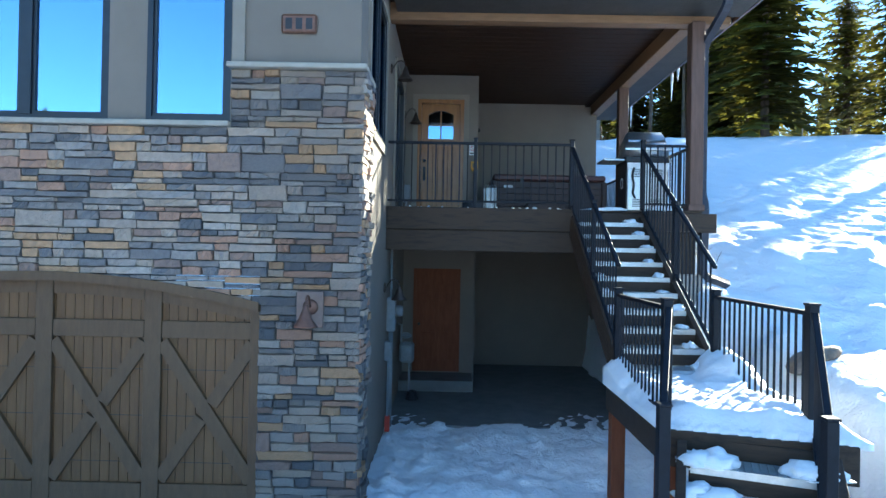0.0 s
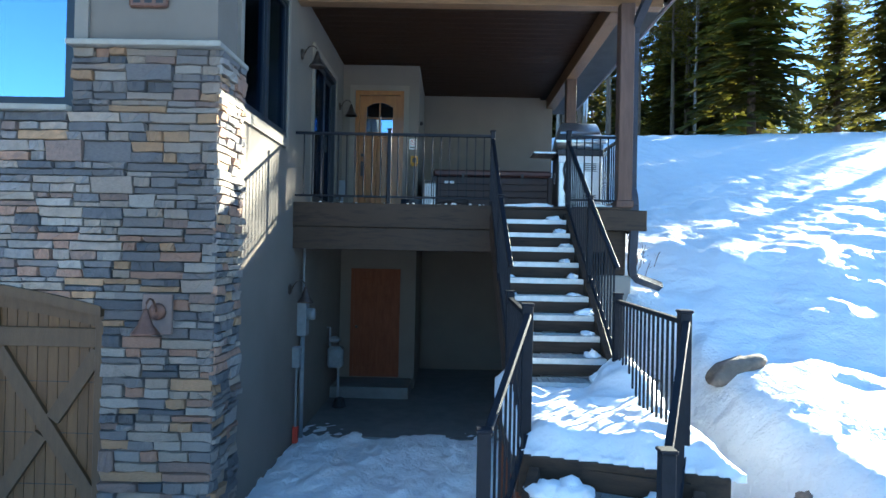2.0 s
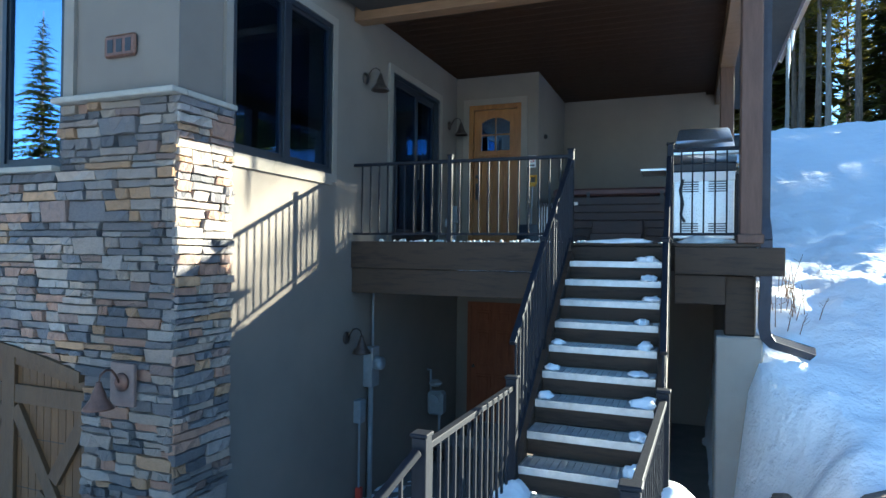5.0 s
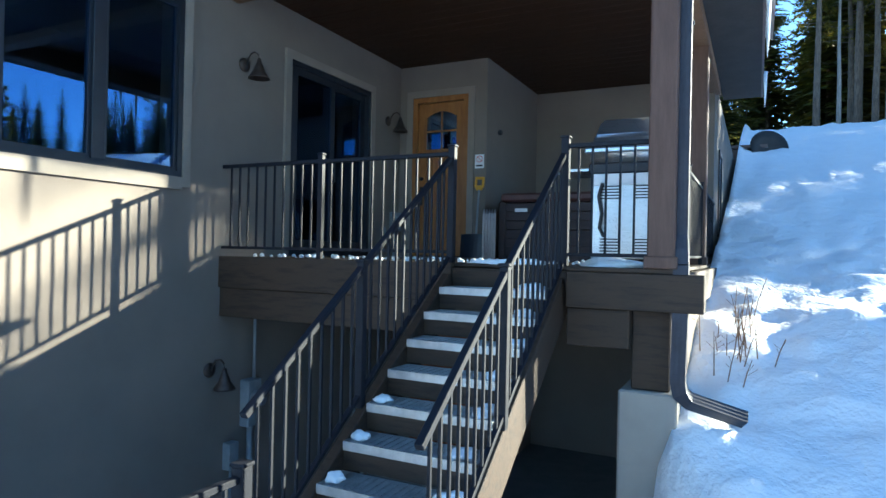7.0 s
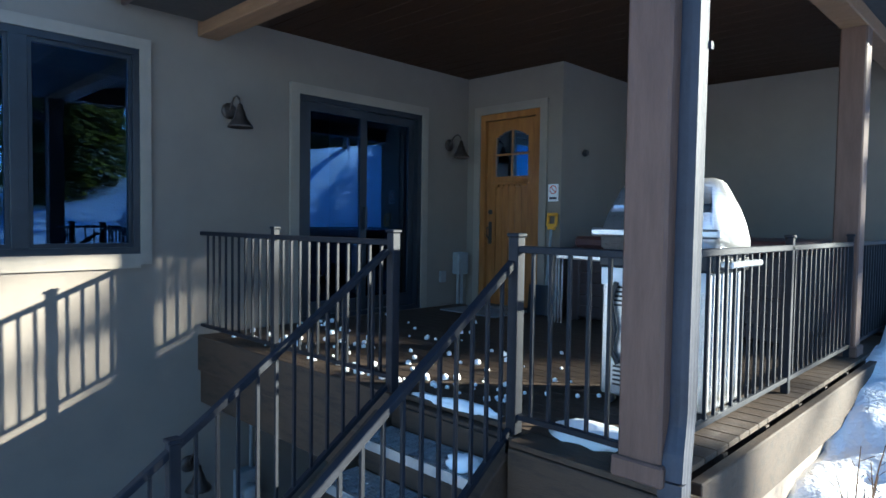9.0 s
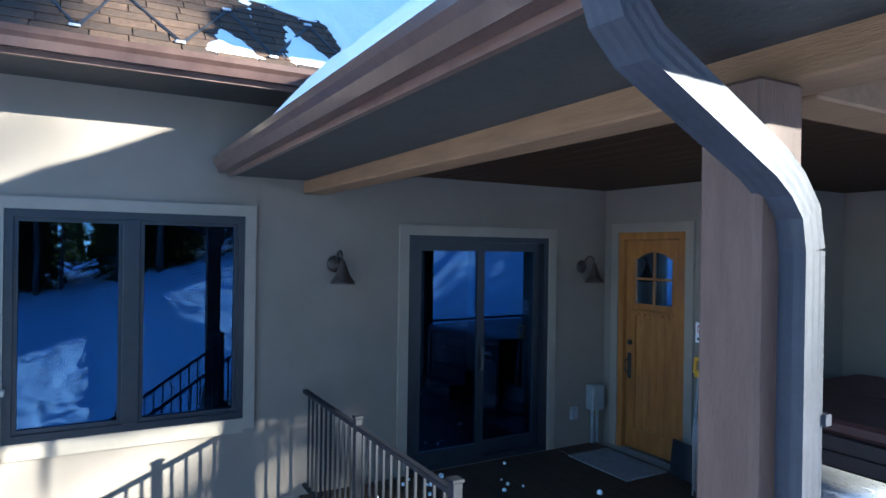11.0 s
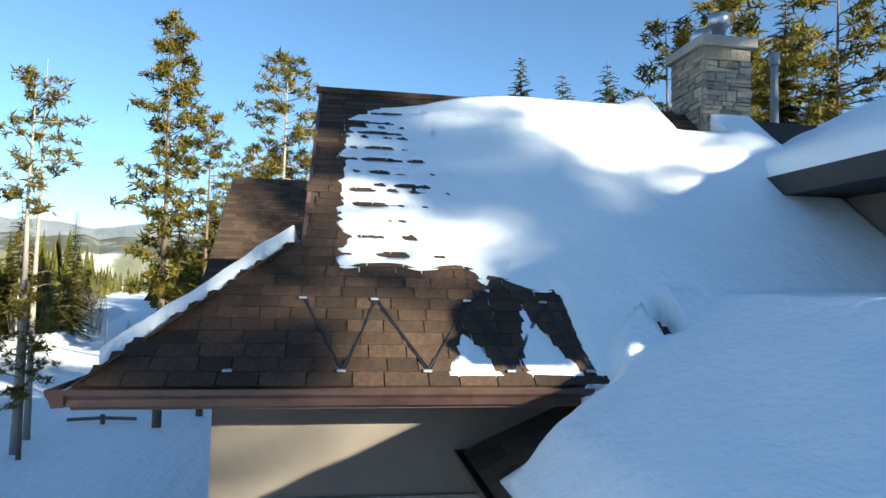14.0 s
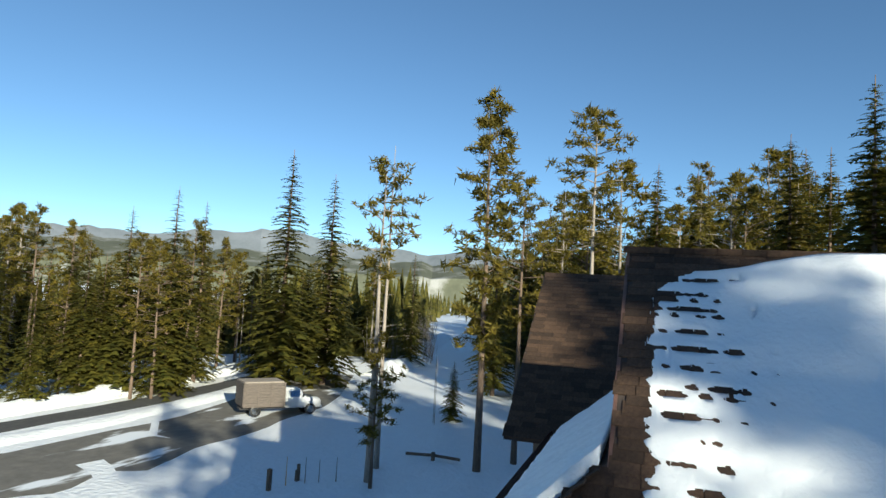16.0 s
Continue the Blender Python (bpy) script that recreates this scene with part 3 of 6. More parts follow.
window("window_1", 1.68, 1.70, (0.49,), pose(WX, 7.38, 4.20, 0, 0, 90), "wide two-pane window reflecting the snowy slope", glass=GLASS_DIM)
window("window_2", 0.835, 1.95, (), pose(-2.715, 6.80, 4.035), "tall single-pane window reflecting blue sky", 0)
window("window_3", 1.66, 1.95, (0.5,), pose(-4.75, 6.80, 4.035), "two-pane front window reflecting blue sky", 0)
bm = B()
bx(bm, -1.86, -1.74, 6.745, 6.79, 4.606, 7.0)
structure("trim_front_band", bm, TRIM, "raised stucco trim beside the window", "trim")

# patio door
def patio_door():
    t = tagged(new("door_patio"), "dark-framed sliding glass patio door, closed", "patio door", "", "structure")
    t.matrix_world = pose(WX, 10.60, 3.46, 0, 0, 90)
    w, h = 1.71, 2.32
    bm = B()
    bx(bm, 0, 0.06, -0.02, 0.1, 0, h)
    bx(bm, w - 0.06, w, -0.02, 0.1, 0, h)
    bx(bm, 0.06, w - 0.06, -0.02, 0.1, h - 0.06, h)
    bx(bm, 0.06, w - 0.06, -0.02, 0.1, 0, 0.05)
    part("door_frame", bm, FRAME, t)
    for a, b, y in ((0.06, 0.89, 0.0), (0.82, w - 0.06, 0.05)):
        bm = B()
        bx(bm, a, a + 0.09, y, y + 0.045, 0.05, h - 0.06)
        bx(bm, b - 0.09, b, y, y + 0.045, 0.05, h - 0.06)
        bx(bm, a + 0.09, b - 0.09, y, y + 0.045, 0.05, 0.19)
        bx(bm, a + 0.09, b - 0.09, y, y + 0.045, h - 0.15, h - 0.06)
        leaf = part("sliding_leaf", bm, FRAME, t)
        part("pane", one(a + 0.09, b - 0.09, y + 0.018, y + 0.026, 0.19, h - 0.15), GLASS_DIM, leaf)
    part("door_handle", one(0.84, 0.87, -0.05, -0.002, 0.95, 1.2, 0.006), BLACK, t)
    bm = B()
    bx(bm, -0.1, 0, -0.035, 0.02, 0, h + 0.1)
    bx(bm, w, w + 0.1, -0.035, 0.02, 0, h + 0.1)
    bx(bm, 0, w, -0.035, 0.02, h, h + 0.1)
    part("door_trim", bm, TRIM, t, "raised stucco trim band")


patio_door()


def entry_door():
    t = tagged(new("door_entry"), "knotty wooden entry door with arched four-pane light, closed", "door", "", "structure")
    t.matrix_world = pose(-0.36, 13.16, 3.46)
    w, h = 0.92, 2.40
    bm = B()
    bx(bm, 0, 0.075, -0.02, 0.1, 0, h)
    bx(bm, w - 0.075, w, -0.02, 0.1, 0, h)
    bx(bm, 0.075, w - 0.075, -0.02, 0.1, h - 0.08, h)
    part("door_frame", bm, DOORWOOD, t)
    lw0, lw1, lh = 0.08, w - 0.08, h - 0.085
    bm = B()
    bx(bm, lw0, lw0 + 0.13, 0.03, 0.075, 0.02, lh)
    bx(bm, lw1 - 0.13, lw1, 0.03, 0.075, 0.02, lh)
    bx(bm, lw0 + 0.13, lw1 - 0.13, 0.03, 0.075, 0.02, 0.24)
    bx(bm, lw0 + 0.13, lw1 - 0.13, 0.03, 0.075, 1.50, 1.62)
    # arched head
    a0, a1 = lw0 + 0.13, lw1 - 0.13
    k = 12
    for i in range(k):
        xa, xb = a0 + (a1 - a0) * i / k, a0 + (a1 - a0) * (i + 1) / k
        mid = ((xa + xb) / 2 - (a0 + a1) / 2) / ((a1 - a0) / 2)
        zt = lh - 0.13 - 0.09 * mid * mid
        bx(bm, xa, xb, 0.03, 0.075, zt, lh)
    leaf = part("door_leaf", bm, DOORWOOD, t)
    for i in range(5):
        xa = a0 + (a1 - a0) * i / 5
        part("plank", one(xa + 0.003, xa + (a1 - a0) / 5 - 0.003, 0.042, 0.065, 0.24, 1.50, 0.004), DOORWOOD, t)
    part("pane", one(a0, a1, 0.05, 0.056, 1.62, lh - 0.1), GLASS, t)
    part("muntin", one((a0 + a1) / 2 - 0.012, (a0 + a1) / 2 + 0.012, 0.036, 0.07, 1.62, lh - 0.12), DOORWOOD, t)
    part("muntin", one(a0, a1, 0.038, 0.068, 1.88, 1.905), DOORWOOD, t)
    part("dentil_shelf", one(a0 - 0.03, a1 + 0.03, -0.005, 0.03, 1.52, 1.555, 0.005), DOORWOOD, t)
    for i in range(6):
        xa = a0 + (a1 - a0) * (i + 0.5) / 6
        part("dentil", one(xa - 0.018, xa + 0.018, 0.0, 0.03, 1.49, 1.52), DOORWOOD, t)
    bm = B()
    bx(bm, lw0 + 0.035, lw0 + 0.085, 0.012, 0.03, 0.78, 1.06, 0.006)
    tube(bm, [(lw0 + 0.06, 0.02, 1.0), (lw0 + 0.06, -0.04, 0.98), (lw0 + 0.06, -0.045, 0.88), (lw0 + 0.06, 0.02, 0.82)], 0.01)
    part("door_handle", bm, BLACK, t, "black grip handle set")
    part("deadbolt", lathe(B(), [(0.03, 0), (0.03, 0.02), (0.02, 0.03)], 12, (0, 0, 0), pose(lw0 + 0.06, 0.03, 1.18, 90, 0, 0)), BLACK, t)
    bm = B()
    bx(bm, -0.10, -0.002, -0.035, 0.02, 0, h + 0.1)
    bx(bm, w + 0.002, w + 0.1, -0.035, 0.02, 0, h + 0.1)
    bx(bm, 0, w, -0.035, 0.02, h + 0.002, h + 0.1)
    part("door_trim", bm, TRIM, t, "raised stucco trim band")


entry_door()


def lower_door():
    t = tagged(new("door_lower"), "red-brown six-panel wooden door in the shade, closed", "door", "", "structure")
    t.matrix_world = pose(-0.33, 13.3, 0.42)
    w, h = 0.82, 2.0
    part("door_frame", bx(bx(bx(B(), -0.06, 0, -0.03, 0.02, 0, h + 0.06), w, w + 0.06, -0.03, 0.02, 0, h + 0.06), 0, w, -0.03, 0.02, h, h + 0.06), REDDOOR, t)
    part("door_leaf", one(0, w, -0.012, 0.02, 0, h), REDDOOR, t)
    for x0, x1 in ((0.09, 0.37), (0.45, 0.73)):
        for z0, z1 in ((0.18, 0.82), (0.95, 1.58), (1.70, 1.92)):
            bm = B()
            bx(bm, x0, x1, -0.022, -0.013, z0, z1, 0.006)
            bx(bm, x0 + 0.045, x1 - 0.045, -0.036, -0.021, z0 + 0.045, z1 - 0.045, 0.008)
            part("panel", bm, REDDOOR, t)
    part("door_knob", lathe(B(), [(0.014, 0), (0.014, 0.03), (0.03, 0.045), (0.026, 0.07), (0.01, 0.078)], 12, (0, 0, 0), pose(0.06, -0.012, 0.95, 90, 0, 0)), BRONZE, t)


lower_door()
structure("step_lower", one(WX, 0.80, 12.42, 13.3, 0.15, 0.40, 0.012), CONCRETE, "grey concrete step before the lower door", "step")

# ---- stairs ----
RUN, RISE = 0.2593, 0.178
stairs = thing("stairs", "outdoor stair with open steel-grate treads and dark timber stringers", "stairs")


def tread(x0, x1, y, z):
    """A grated steel tread whose front edge is at y."""
    bm = B()
    bx(bm, x0, x1, y, y + 0.012, z - 0.055, z)
    bx(bm, x0, x1, y + 0.25, y + 0.262, z - 0.045, z)
    for k in range(9):
        yy = y + 0.02 + k * 0.026
        bx(bm, x0 + 0.012, x1 - 0.012, yy, yy + 0.005, z - 0.03, z - 0.003)
    n_ = int((x1 - x0) / 0.05)
    for k in range(n_ + 1):
        xx = x0 + (x1 - x0 - 0.006) * k / n_
        bx(bm, xx, xx + 0.006, y + 0.012, y + 0.25, z - 0.032, z - 0.001)
    return bm


tm = None
for i in range(10):
    y, z = 9.287 - i * RUN, 3.259 - i * RISE
    if tm is None:
        ob = part("tread", tread(-0.44, 0.44, 0, 0), GALV, stairs, "galvanised grated tread")
        tm = ob.data
    else:
        ob = new("tread", tm)
        ob.parent = stairs
    xm = 2.53 + 0.0135 * (9.287 - y)
    ob.location = (xm, y, z)
    part("riser_board", one(xm - 0.44, xm + 0.44, y + 0.264, y + 0.30, z + 0.01, z + 0.13), DECKWOOD, stairs)
for x in (-0.48, 0.48):
    part("stringer", beam(B(), (2.53 + x, 9.57, 3.24), (2.565 + x, 6.92, 1.42), 0.07, 0.30, 0.006), DECKWOOD, stairs)

LZ = 1.47
landing = thing("stair_landing", "snow-covered timber stair landing on short posts", "landing")
FL, FR = Vector((2.00, 5.50, 0)), Vector((3.245, 5.12, 0))
DOWN = Vector((-0.36, -0.933, 0))
part("rim_board", beam(B(), FL + Vector((0, 0, LZ - 0.14)), FR + Vector((0, 0, LZ - 0.14)), 0.06, 0.28, 0.006), DECKWOOD, landing)
part("rim_board", one(1.98, 2.04, 5.54, 7.25, LZ - 0.28, LZ - 0.002, 0.006), DECKWOOD, landing)
part("rim_board", one(3.185, 3.245, 5.19, 7.25, LZ - 0.28, LZ - 0.002, 0.006), DECKWOOD, landing)
for k in range(9):
    x = 2.042 + k * 0.1265
    part("plank", one(x, x + 0.121, 5.54 - (x - 2.0) * 0.305 + 0.02, 7.25, LZ - 0.04, LZ), DECKWOOD, landing)
for x, y in ((2.06, 5.66), (3.15, 5.31), (2.06, 7.1), (3.15, 7.1)):
    part("support_post", one(x - 0.07, x + 0.07, y - 0.07, y + 0.07, 0.1, LZ - 0.28, 0.006), REDDOOR, landing)

lower = thing("lower_stairs", "snowy lower flight of grated treads with timber stringers", "stairs")
MID = (FL + FR) / 2 - Vector((0.03, 0, 0))
ang = math.degrees(math.atan2(-DOWN.x, -DOWN.y))
for i in range(5):
    q = MID + DOWN * (0.30 + i * RUN)
    ob = new("tread", tm)
    ob.parent = lower
    z = LZ - RISE * (i + 1)
    ob.matrix_world = pose(q.x, q.y, z, 0, 0, -ang)
    rb = part("riser_board", one(-0.45, 0.45, 0.264, 0.30, 0.01, 0.13), DECKWOOD, lower)
    rb.matrix_world = pose(q.x, q.y, z, 0, 0, -ang)
for f in (-0.50, 0.50):
    o = Vector((DOWN.y, -DOWN.x, 0)) * -f
    a, b = MID + o + DOWN * 0.05, MID + o + DOWN * 1.55
    part("stringer", beam(B(), (a.x, a.y, LZ - 0.16), (b.x, b.y, LZ - 1.2), 0.07, 0.28, 0.006), DECKWOOD, lower)


# ---- rails ----
def rail(name, p0, p1, label, hgt=0.92, low=0.09, posts=(True, True), gap=0.112, post_h=0.98, pw=0.075, group="deck and stair rails"):
    """A black metal rail panel between two feet: top and bottom bars, balusters, square newels."""
    p0, p1 = Vector(p0), Vector(p1)
    t = thing(name, label, "railing", pose(*p0), group)
    d = p1 - p0
    L = Vector((d.x, d.y, 0)).length
    part("top_bar", beam(B(), (0, 0, hgt), d + Vector((0, 0, hgt)), 0.045, 0.035, 0.004), RAIL, t)
    part("bottom_bar", beam(B(), (0, 0, low), d + Vector((0, 0, low)), 0.035, 0.028, 0.003), RAIL, t)
    n = max(2, int(round(L / gap)))
    me = mesh_of(one(-0.008, 0.008, -0.008, 0.008, 0, hgt - low), "baluster", RAIL)
    for k in range(1, n):
        b = new("baluster", me)
        b.parent = t
        f = k / n
        b.location = (d.x * f, d.y * f, d.z * f + low)
    for on, f in zip(posts, (0, 1)):
        if on:
            pm = B()
            q = d * f
            bx(pm, q.x - pw / 2, q.x + pw / 2, q.y - pw / 2, q.y + pw / 2, q.z, q.z + post_h, 0.004)
            bx(pm, q.x - pw / 2 - 0.008, q.x + pw / 2 + 0.008, q.y - pw / 2 - 0.008, q.y + pw / 2 + 0.008, q.z + post_h, q.z + post_h + 0.02, 0.005)
            part("newel", pm, RAIL, t)
    return t


DL = "black painted metal deck railing with thin balusters"
SLB = "black metal stair railing sloping along the flight"
rail("deck_rail", (-0.59, 9.60, 3.45), (0.66, 9.60, 3.45), DL, posts=(False, True), pw=0.05)
rail("deck_rail", (0.66, 9.60, 3.45), (2.035, 9.60, 3.45), DL, posts=(False, True), pw=0.06)
rail("deck_rail", (3.03, 9.54, 3.45), (3.65, 9.54, 3.45), DL, posts=(True, False), pw=0.06)
rail("deck_rail", (3.74, 9.78, 3.45), (3.74, 11.4, 3.45), DL, posts=(False, True), pw=0.045)
rail("deck_rail", (3.74, 11.4, 3.45), (3.74, 13.0, 3.45), DL, posts=(False, True), pw=0.045)
rail("deck_rail", (3.74, 13.2, 3.45), (3.74, 15.4, 3.45), DL, posts=(False, False), pw=0.045)
for x0, x1, x2 in ((2.035, 2.05, 2.075), (3.02, 3.045, 3.075)):
    rail("stair_rail", (x0, 9.55, 3.40), (x1, 8.25, 2.51), SLB, posts=(False, True), post_h=0.95, pw=0.055)
    rail("stair_rail", (x1, 8.25, 2.51), (x2, 7.18, 1.775), SLB, posts=(False, False))
rail("landing_rail", (2.075, 7.18, LZ), (2.05, 5.65, LZ), DL)
rail("landing_rail", (3.08, 7.16, LZ), (3.035, 5.36, LZ), DL)
for p, e in (((2.05, 5.60), (1.71, 4.71)), ((3.03, 5.31), (2.61, 4.42))):
    rail("lower_rail", (*p, LZ), (*e, LZ - 0.62), SLB, posts=(False, True))

# boxes and sheets added behind the panes; indoor darkness is their near-black colour
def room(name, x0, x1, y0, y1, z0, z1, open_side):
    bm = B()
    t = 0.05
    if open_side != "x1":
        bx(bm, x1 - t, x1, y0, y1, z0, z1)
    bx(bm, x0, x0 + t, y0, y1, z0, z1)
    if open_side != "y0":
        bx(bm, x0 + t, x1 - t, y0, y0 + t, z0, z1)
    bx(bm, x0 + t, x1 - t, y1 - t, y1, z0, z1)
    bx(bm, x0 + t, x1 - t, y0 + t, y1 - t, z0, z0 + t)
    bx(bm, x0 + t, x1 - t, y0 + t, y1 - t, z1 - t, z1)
    structure(name, bm, DARK_BACKING, "near-black backing added behind the glass in place of an unlit room", "room")


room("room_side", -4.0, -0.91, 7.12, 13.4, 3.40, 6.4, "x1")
structure("room_front_wall", one(-4.8, -1.86, 7.09, 7.11, 4.0, 6.1), DARK_BACKING, "near-black backing added behind the glass in place of an unlit room", "room")
structure("room_entry_wall", one(-0.4, 0.60, 13.47, 13.49, 3.4, 5.95), DARK_BACKING, "near-black backing added behind the glass in place of an unlit room", "room")

# ---- garage door ----
def garage_door():
    t = tagged(new("door_garage"), "arched cedar carriage garage door with X braces, closed", "garage door", "", "structure")
    y = 6.86
    x0, x1, spring, crown = -5.87, -1.53, 2.22, 2.485
    mid = (x0 + x1) / 2

    def arch(x):
        return spring + (crown - spring) * max(0.0, 1 - ((x - mid) / (x1 - mid)) ** 2)
    n = 46
    for k in range(n):
        a, b = x0 + (x1 - x0) * k / n, x0 + (x1 - x0) * (k + 1) / n
        bm = B()
        poly(bm, [(a + 0.003, y, 0.18), (b - 0.003, y, 0.18), (b - 0.003, y, arch(b) - 0.02), (a + 0.003, y, arch(a) - 0.02)], (0, 0.04, 0))
        part("plank", bm, GARAGEWOOD, t)
    yf = y - 0.035

    def bar(p, q, w):
        part("brace", beam(B(), (p[0], yf + 0.014, p[1]), (q[0], yf + 0.014, q[1]), 0.04, w), GARAGETRIM, t)

    def upright(x, w, z0, z1):
        part("stile", one(x - w / 2, x + w / 2, yf - 0.008, y - 0.001, z0, z1, 0.004), GARAGETRIM, t)
    leaf = (x1 - x0) / 4
    for i in range(5):
        x = x0 + leaf * i
        w = 0.17 if 0 < i < 4 else 0.12
        x = min(max(x, x0 + 0.06), x1 - 0.06)
        upright(x, w, 0.18, arch(x) - 0.03)
    for i in range(4):
        a, b = x0 + leaf * i + 0.09, x0 + leaf * (i + 1) - 0.09
        for z, h in ((1.90, 0.17), (0.28, 0.18)):
            part("rail_board", one(a, b, yf - 0.003, y - 0.001, z, z + h, 0.004), GARAGETRIM, t)
        bm = B()
        for k in range(8):
            xa, xb = a + (b - a) * k / 8, a + (b - a) * (k + 1) / 8
            poly(bm, [(xa, yf, arch(xa) - 0.16), (xb, yf, arch(xb) - 0.16), (xb, yf, arch(xb) - 0.02), (xa, yf, arch(xa) - 0.02)], (0, 0.034, 0))
        part("arched_rail", bm, GARAGETRIM, t)
        bar((a, 1.86), (b, 0.50), 0.13)
        m_ = ((a + b) / 2, 1.18)
        bar((b, 1.86), (m_[0] + 0.05, m_[1] + 0.07), 0.13)
        bar((m_[0] - 0.05, m_[1] - 0.07), (a, 0.50), 0.13)
    for k in range(1, 5):
        z = 0.2 + k * 0.46
        part("section_joint", one(x0 + 0.01, x1 - 0.01, y - 0.004, y - 0.001, z, z + 0.006), BLACK, t)
    bm = B()
    for k in range(24):
        a, b = x0 + (x1 - x0) * k / 24, x0 + (x1 - x0) * (k + 1) / 24
        poly(bm, [(a, 6.68, arch(a) - 0.03), (b, 6.68, arch(b) - 0.03), (b, 6.68, arch(b) + 0.06), (a, 6.68, arch(a) + 0.06)], (0, 0.17, 0))
    part("arch_trim", bm, GARAGETRIM, t)
    return arch


ARCH = garage_door()

# ---- ledge stone ----
def stone_proto(k):
    rr = random.Random(100 + k)
    bm = B()
    bx(bm, 0, 1, 0, 1, 0, 1)
    bmesh.ops.subdivide_edges(bm, edges=[e for e in bm.edges if abs(e.verts[0].co.x - e.verts[1].co.x) > 0.5], cuts=2)
    for v in bm.verts:
        front = v.co.y < 0.5
        v.co.x += rr.uniform(-0.025, 0.025)
        v.co.z += rr.uniform(-0.07, 0.07)
        if front:
            v.co.y += rr.uniform(0, 0.45)
    es = [e for e in bm.edges if all(v.co.y < 0.5 for v in e.verts) and len(e.link_faces) == 2 and e.calc_face_angle(0) > 0.7]
    bmesh.ops.bevel(bm, geom=es, offset=0.05, segments=1, affect="EDGES")
    return mesh_of(bm, "stone", STONE)


PROTO = [stone_proto(k) for k in range(14)]


def stone_courses(u0, u1, z0, z1, rr):
    """Stones as (u, z, width, height): bands split at random into single or stacked pieces."""
    out, z = [], z0
    while z < z1 - 0.03:
        h = min(rr.uniform(0.11, 0.19), z1 - z)
        if z1 - z - h < 0.06:
            h = z1 - z
        u = u0
        while u < u1 - 0.01:
            w = rr.choice((0.16, 0.24, 0.32, 0.4, 0.48)) * rr.uniform(0.85, 1.2)
            if u1 - u - w < 0.1:
                w = u1 - u
            if h > 0.10 and rr.random() < 0.92:
                c = rr.uniform(0.38, 0.62)
                s1 = rr.uniform(0.35, 0.65)
                if w > 0.3 and rr.random() < 0.5:
                    out += [(u, z, w * s1, h * c), (u + w * s1, z, w * (1 - s1), h * c), (u, z + h * c, w, h * (1 - c))]
                elif w > 0.3:
                    out += [(u, z, w, h * c), (u, z + h * c, w * s1, h * (1 - c)), (u + w * s1, z + h * c, w * (1 - s1), h * (1 - c))]
                else:
                    out += [(u, z, w, h * c), (u, z + h * c, w, h * (1 - c))]
            else:
                out.append((u, z, w, h))
            u += w
        z += h
    return out


structure("wall_stone_backing", bx(bx(bx(B(), -6.0, -1.86, 6.755, 6.778, 2.56, 3.98), -1.86, -0.575, 6.755, 6.778, 2.56, 4.555), -1.54, -0.575, 6.755, 6.778, 0.05, 2.56),
          MORTAR, "dark mortar behind the ledge stone", "wall")
structure("wall_stone_return_backing", one(-0.598, -0.572, 6.78, 7.36, 0.05, 4.555), MORTAR, "dark mortar behind the stone return", "wall")
pier = tagged(new("wall_stone_pier"), "grey, tan and rust ledge stone veneer on the garage front", "stone wall", "", "structure")
rr = random.Random(5)
field = stone_courses(-6.0, -0.545, 2.25, 3.98, rr)
front = stone_courses(-1.855, -0.545, 3.98, 4.55, rr) + stone_courses(-1.535, -0.545, 0.1, 2.25, rr)
front += [s for s in field if s[0] + s[2] / 2 > -1.54]
rest = [s for s in field if s[0] + s[2] / 2 <= -1.54]
side = stone_courses(6.72, 7.37, 0.1, 4.55, rr)
joined = B()
count = 0


def lay(m):
    global count
    me = PROTO[rr.randrange(14)]
    if count < 300:
        ob = new("stone", me)
        ob.parent = pier
        ob.matrix_world = m
        count += 1
    else:
        n0 = len(joined.verts)
        joined.from_mesh(me)
        joined.verts.ensure_lookup_table()
        for v in joined.verts[n0:]:
            v.co = m @ v.co


G = 0.006
front.sort(key=lambda s: -s[1])
for u, z, w, h in front:
    d = rr.uniform(0.045, 0.10)
    lay(pose(u + G, 6.765 - d, z + G) @ Matrix.Diagonal((w - 2 * G, d, h - 2 * G, 1)))
for u, z, w, h in side:
    d = rr.uniform(0.045, 0.095)
    lay(pose(-0.585 + d, u + G, z + G, 0, 0, 90) @ Matrix.Diagonal((w - 2 * G, d, h - 2 * G, 1)))
for u, z, w, h in rest:
    if z < ARCH(u + w / 2) - 0.02:
        continue
    d = rr.uniform(0.045, 0.10)
    lay(pose(u + G, 6.765 - d, z + G) @ Matrix.Diagonal((w - 2 * G, d, h - 2 * G, 1)))
me = bpy.data.meshes.new("stone_field")
joined.to_mesh(me)
joined.free()
me.materials.clear()
me.materials.append(STONE_JOINED)
ob = new("stone_field", me)
ob.parent = pier
tagged(ob, "", "", "", "stuff")

# ---- shingles ----
def shingle_proto(w):
    bm = B()
    bx(bm, 0.005, w - 0.005, -0.008, 0.20, 0.0, 0.018)
    for v in bm.verts:
        if v.co.y > 0.1:
            v.co.z -= 0.010
    return mesh_of(bm, "shingle", SHINGLE)


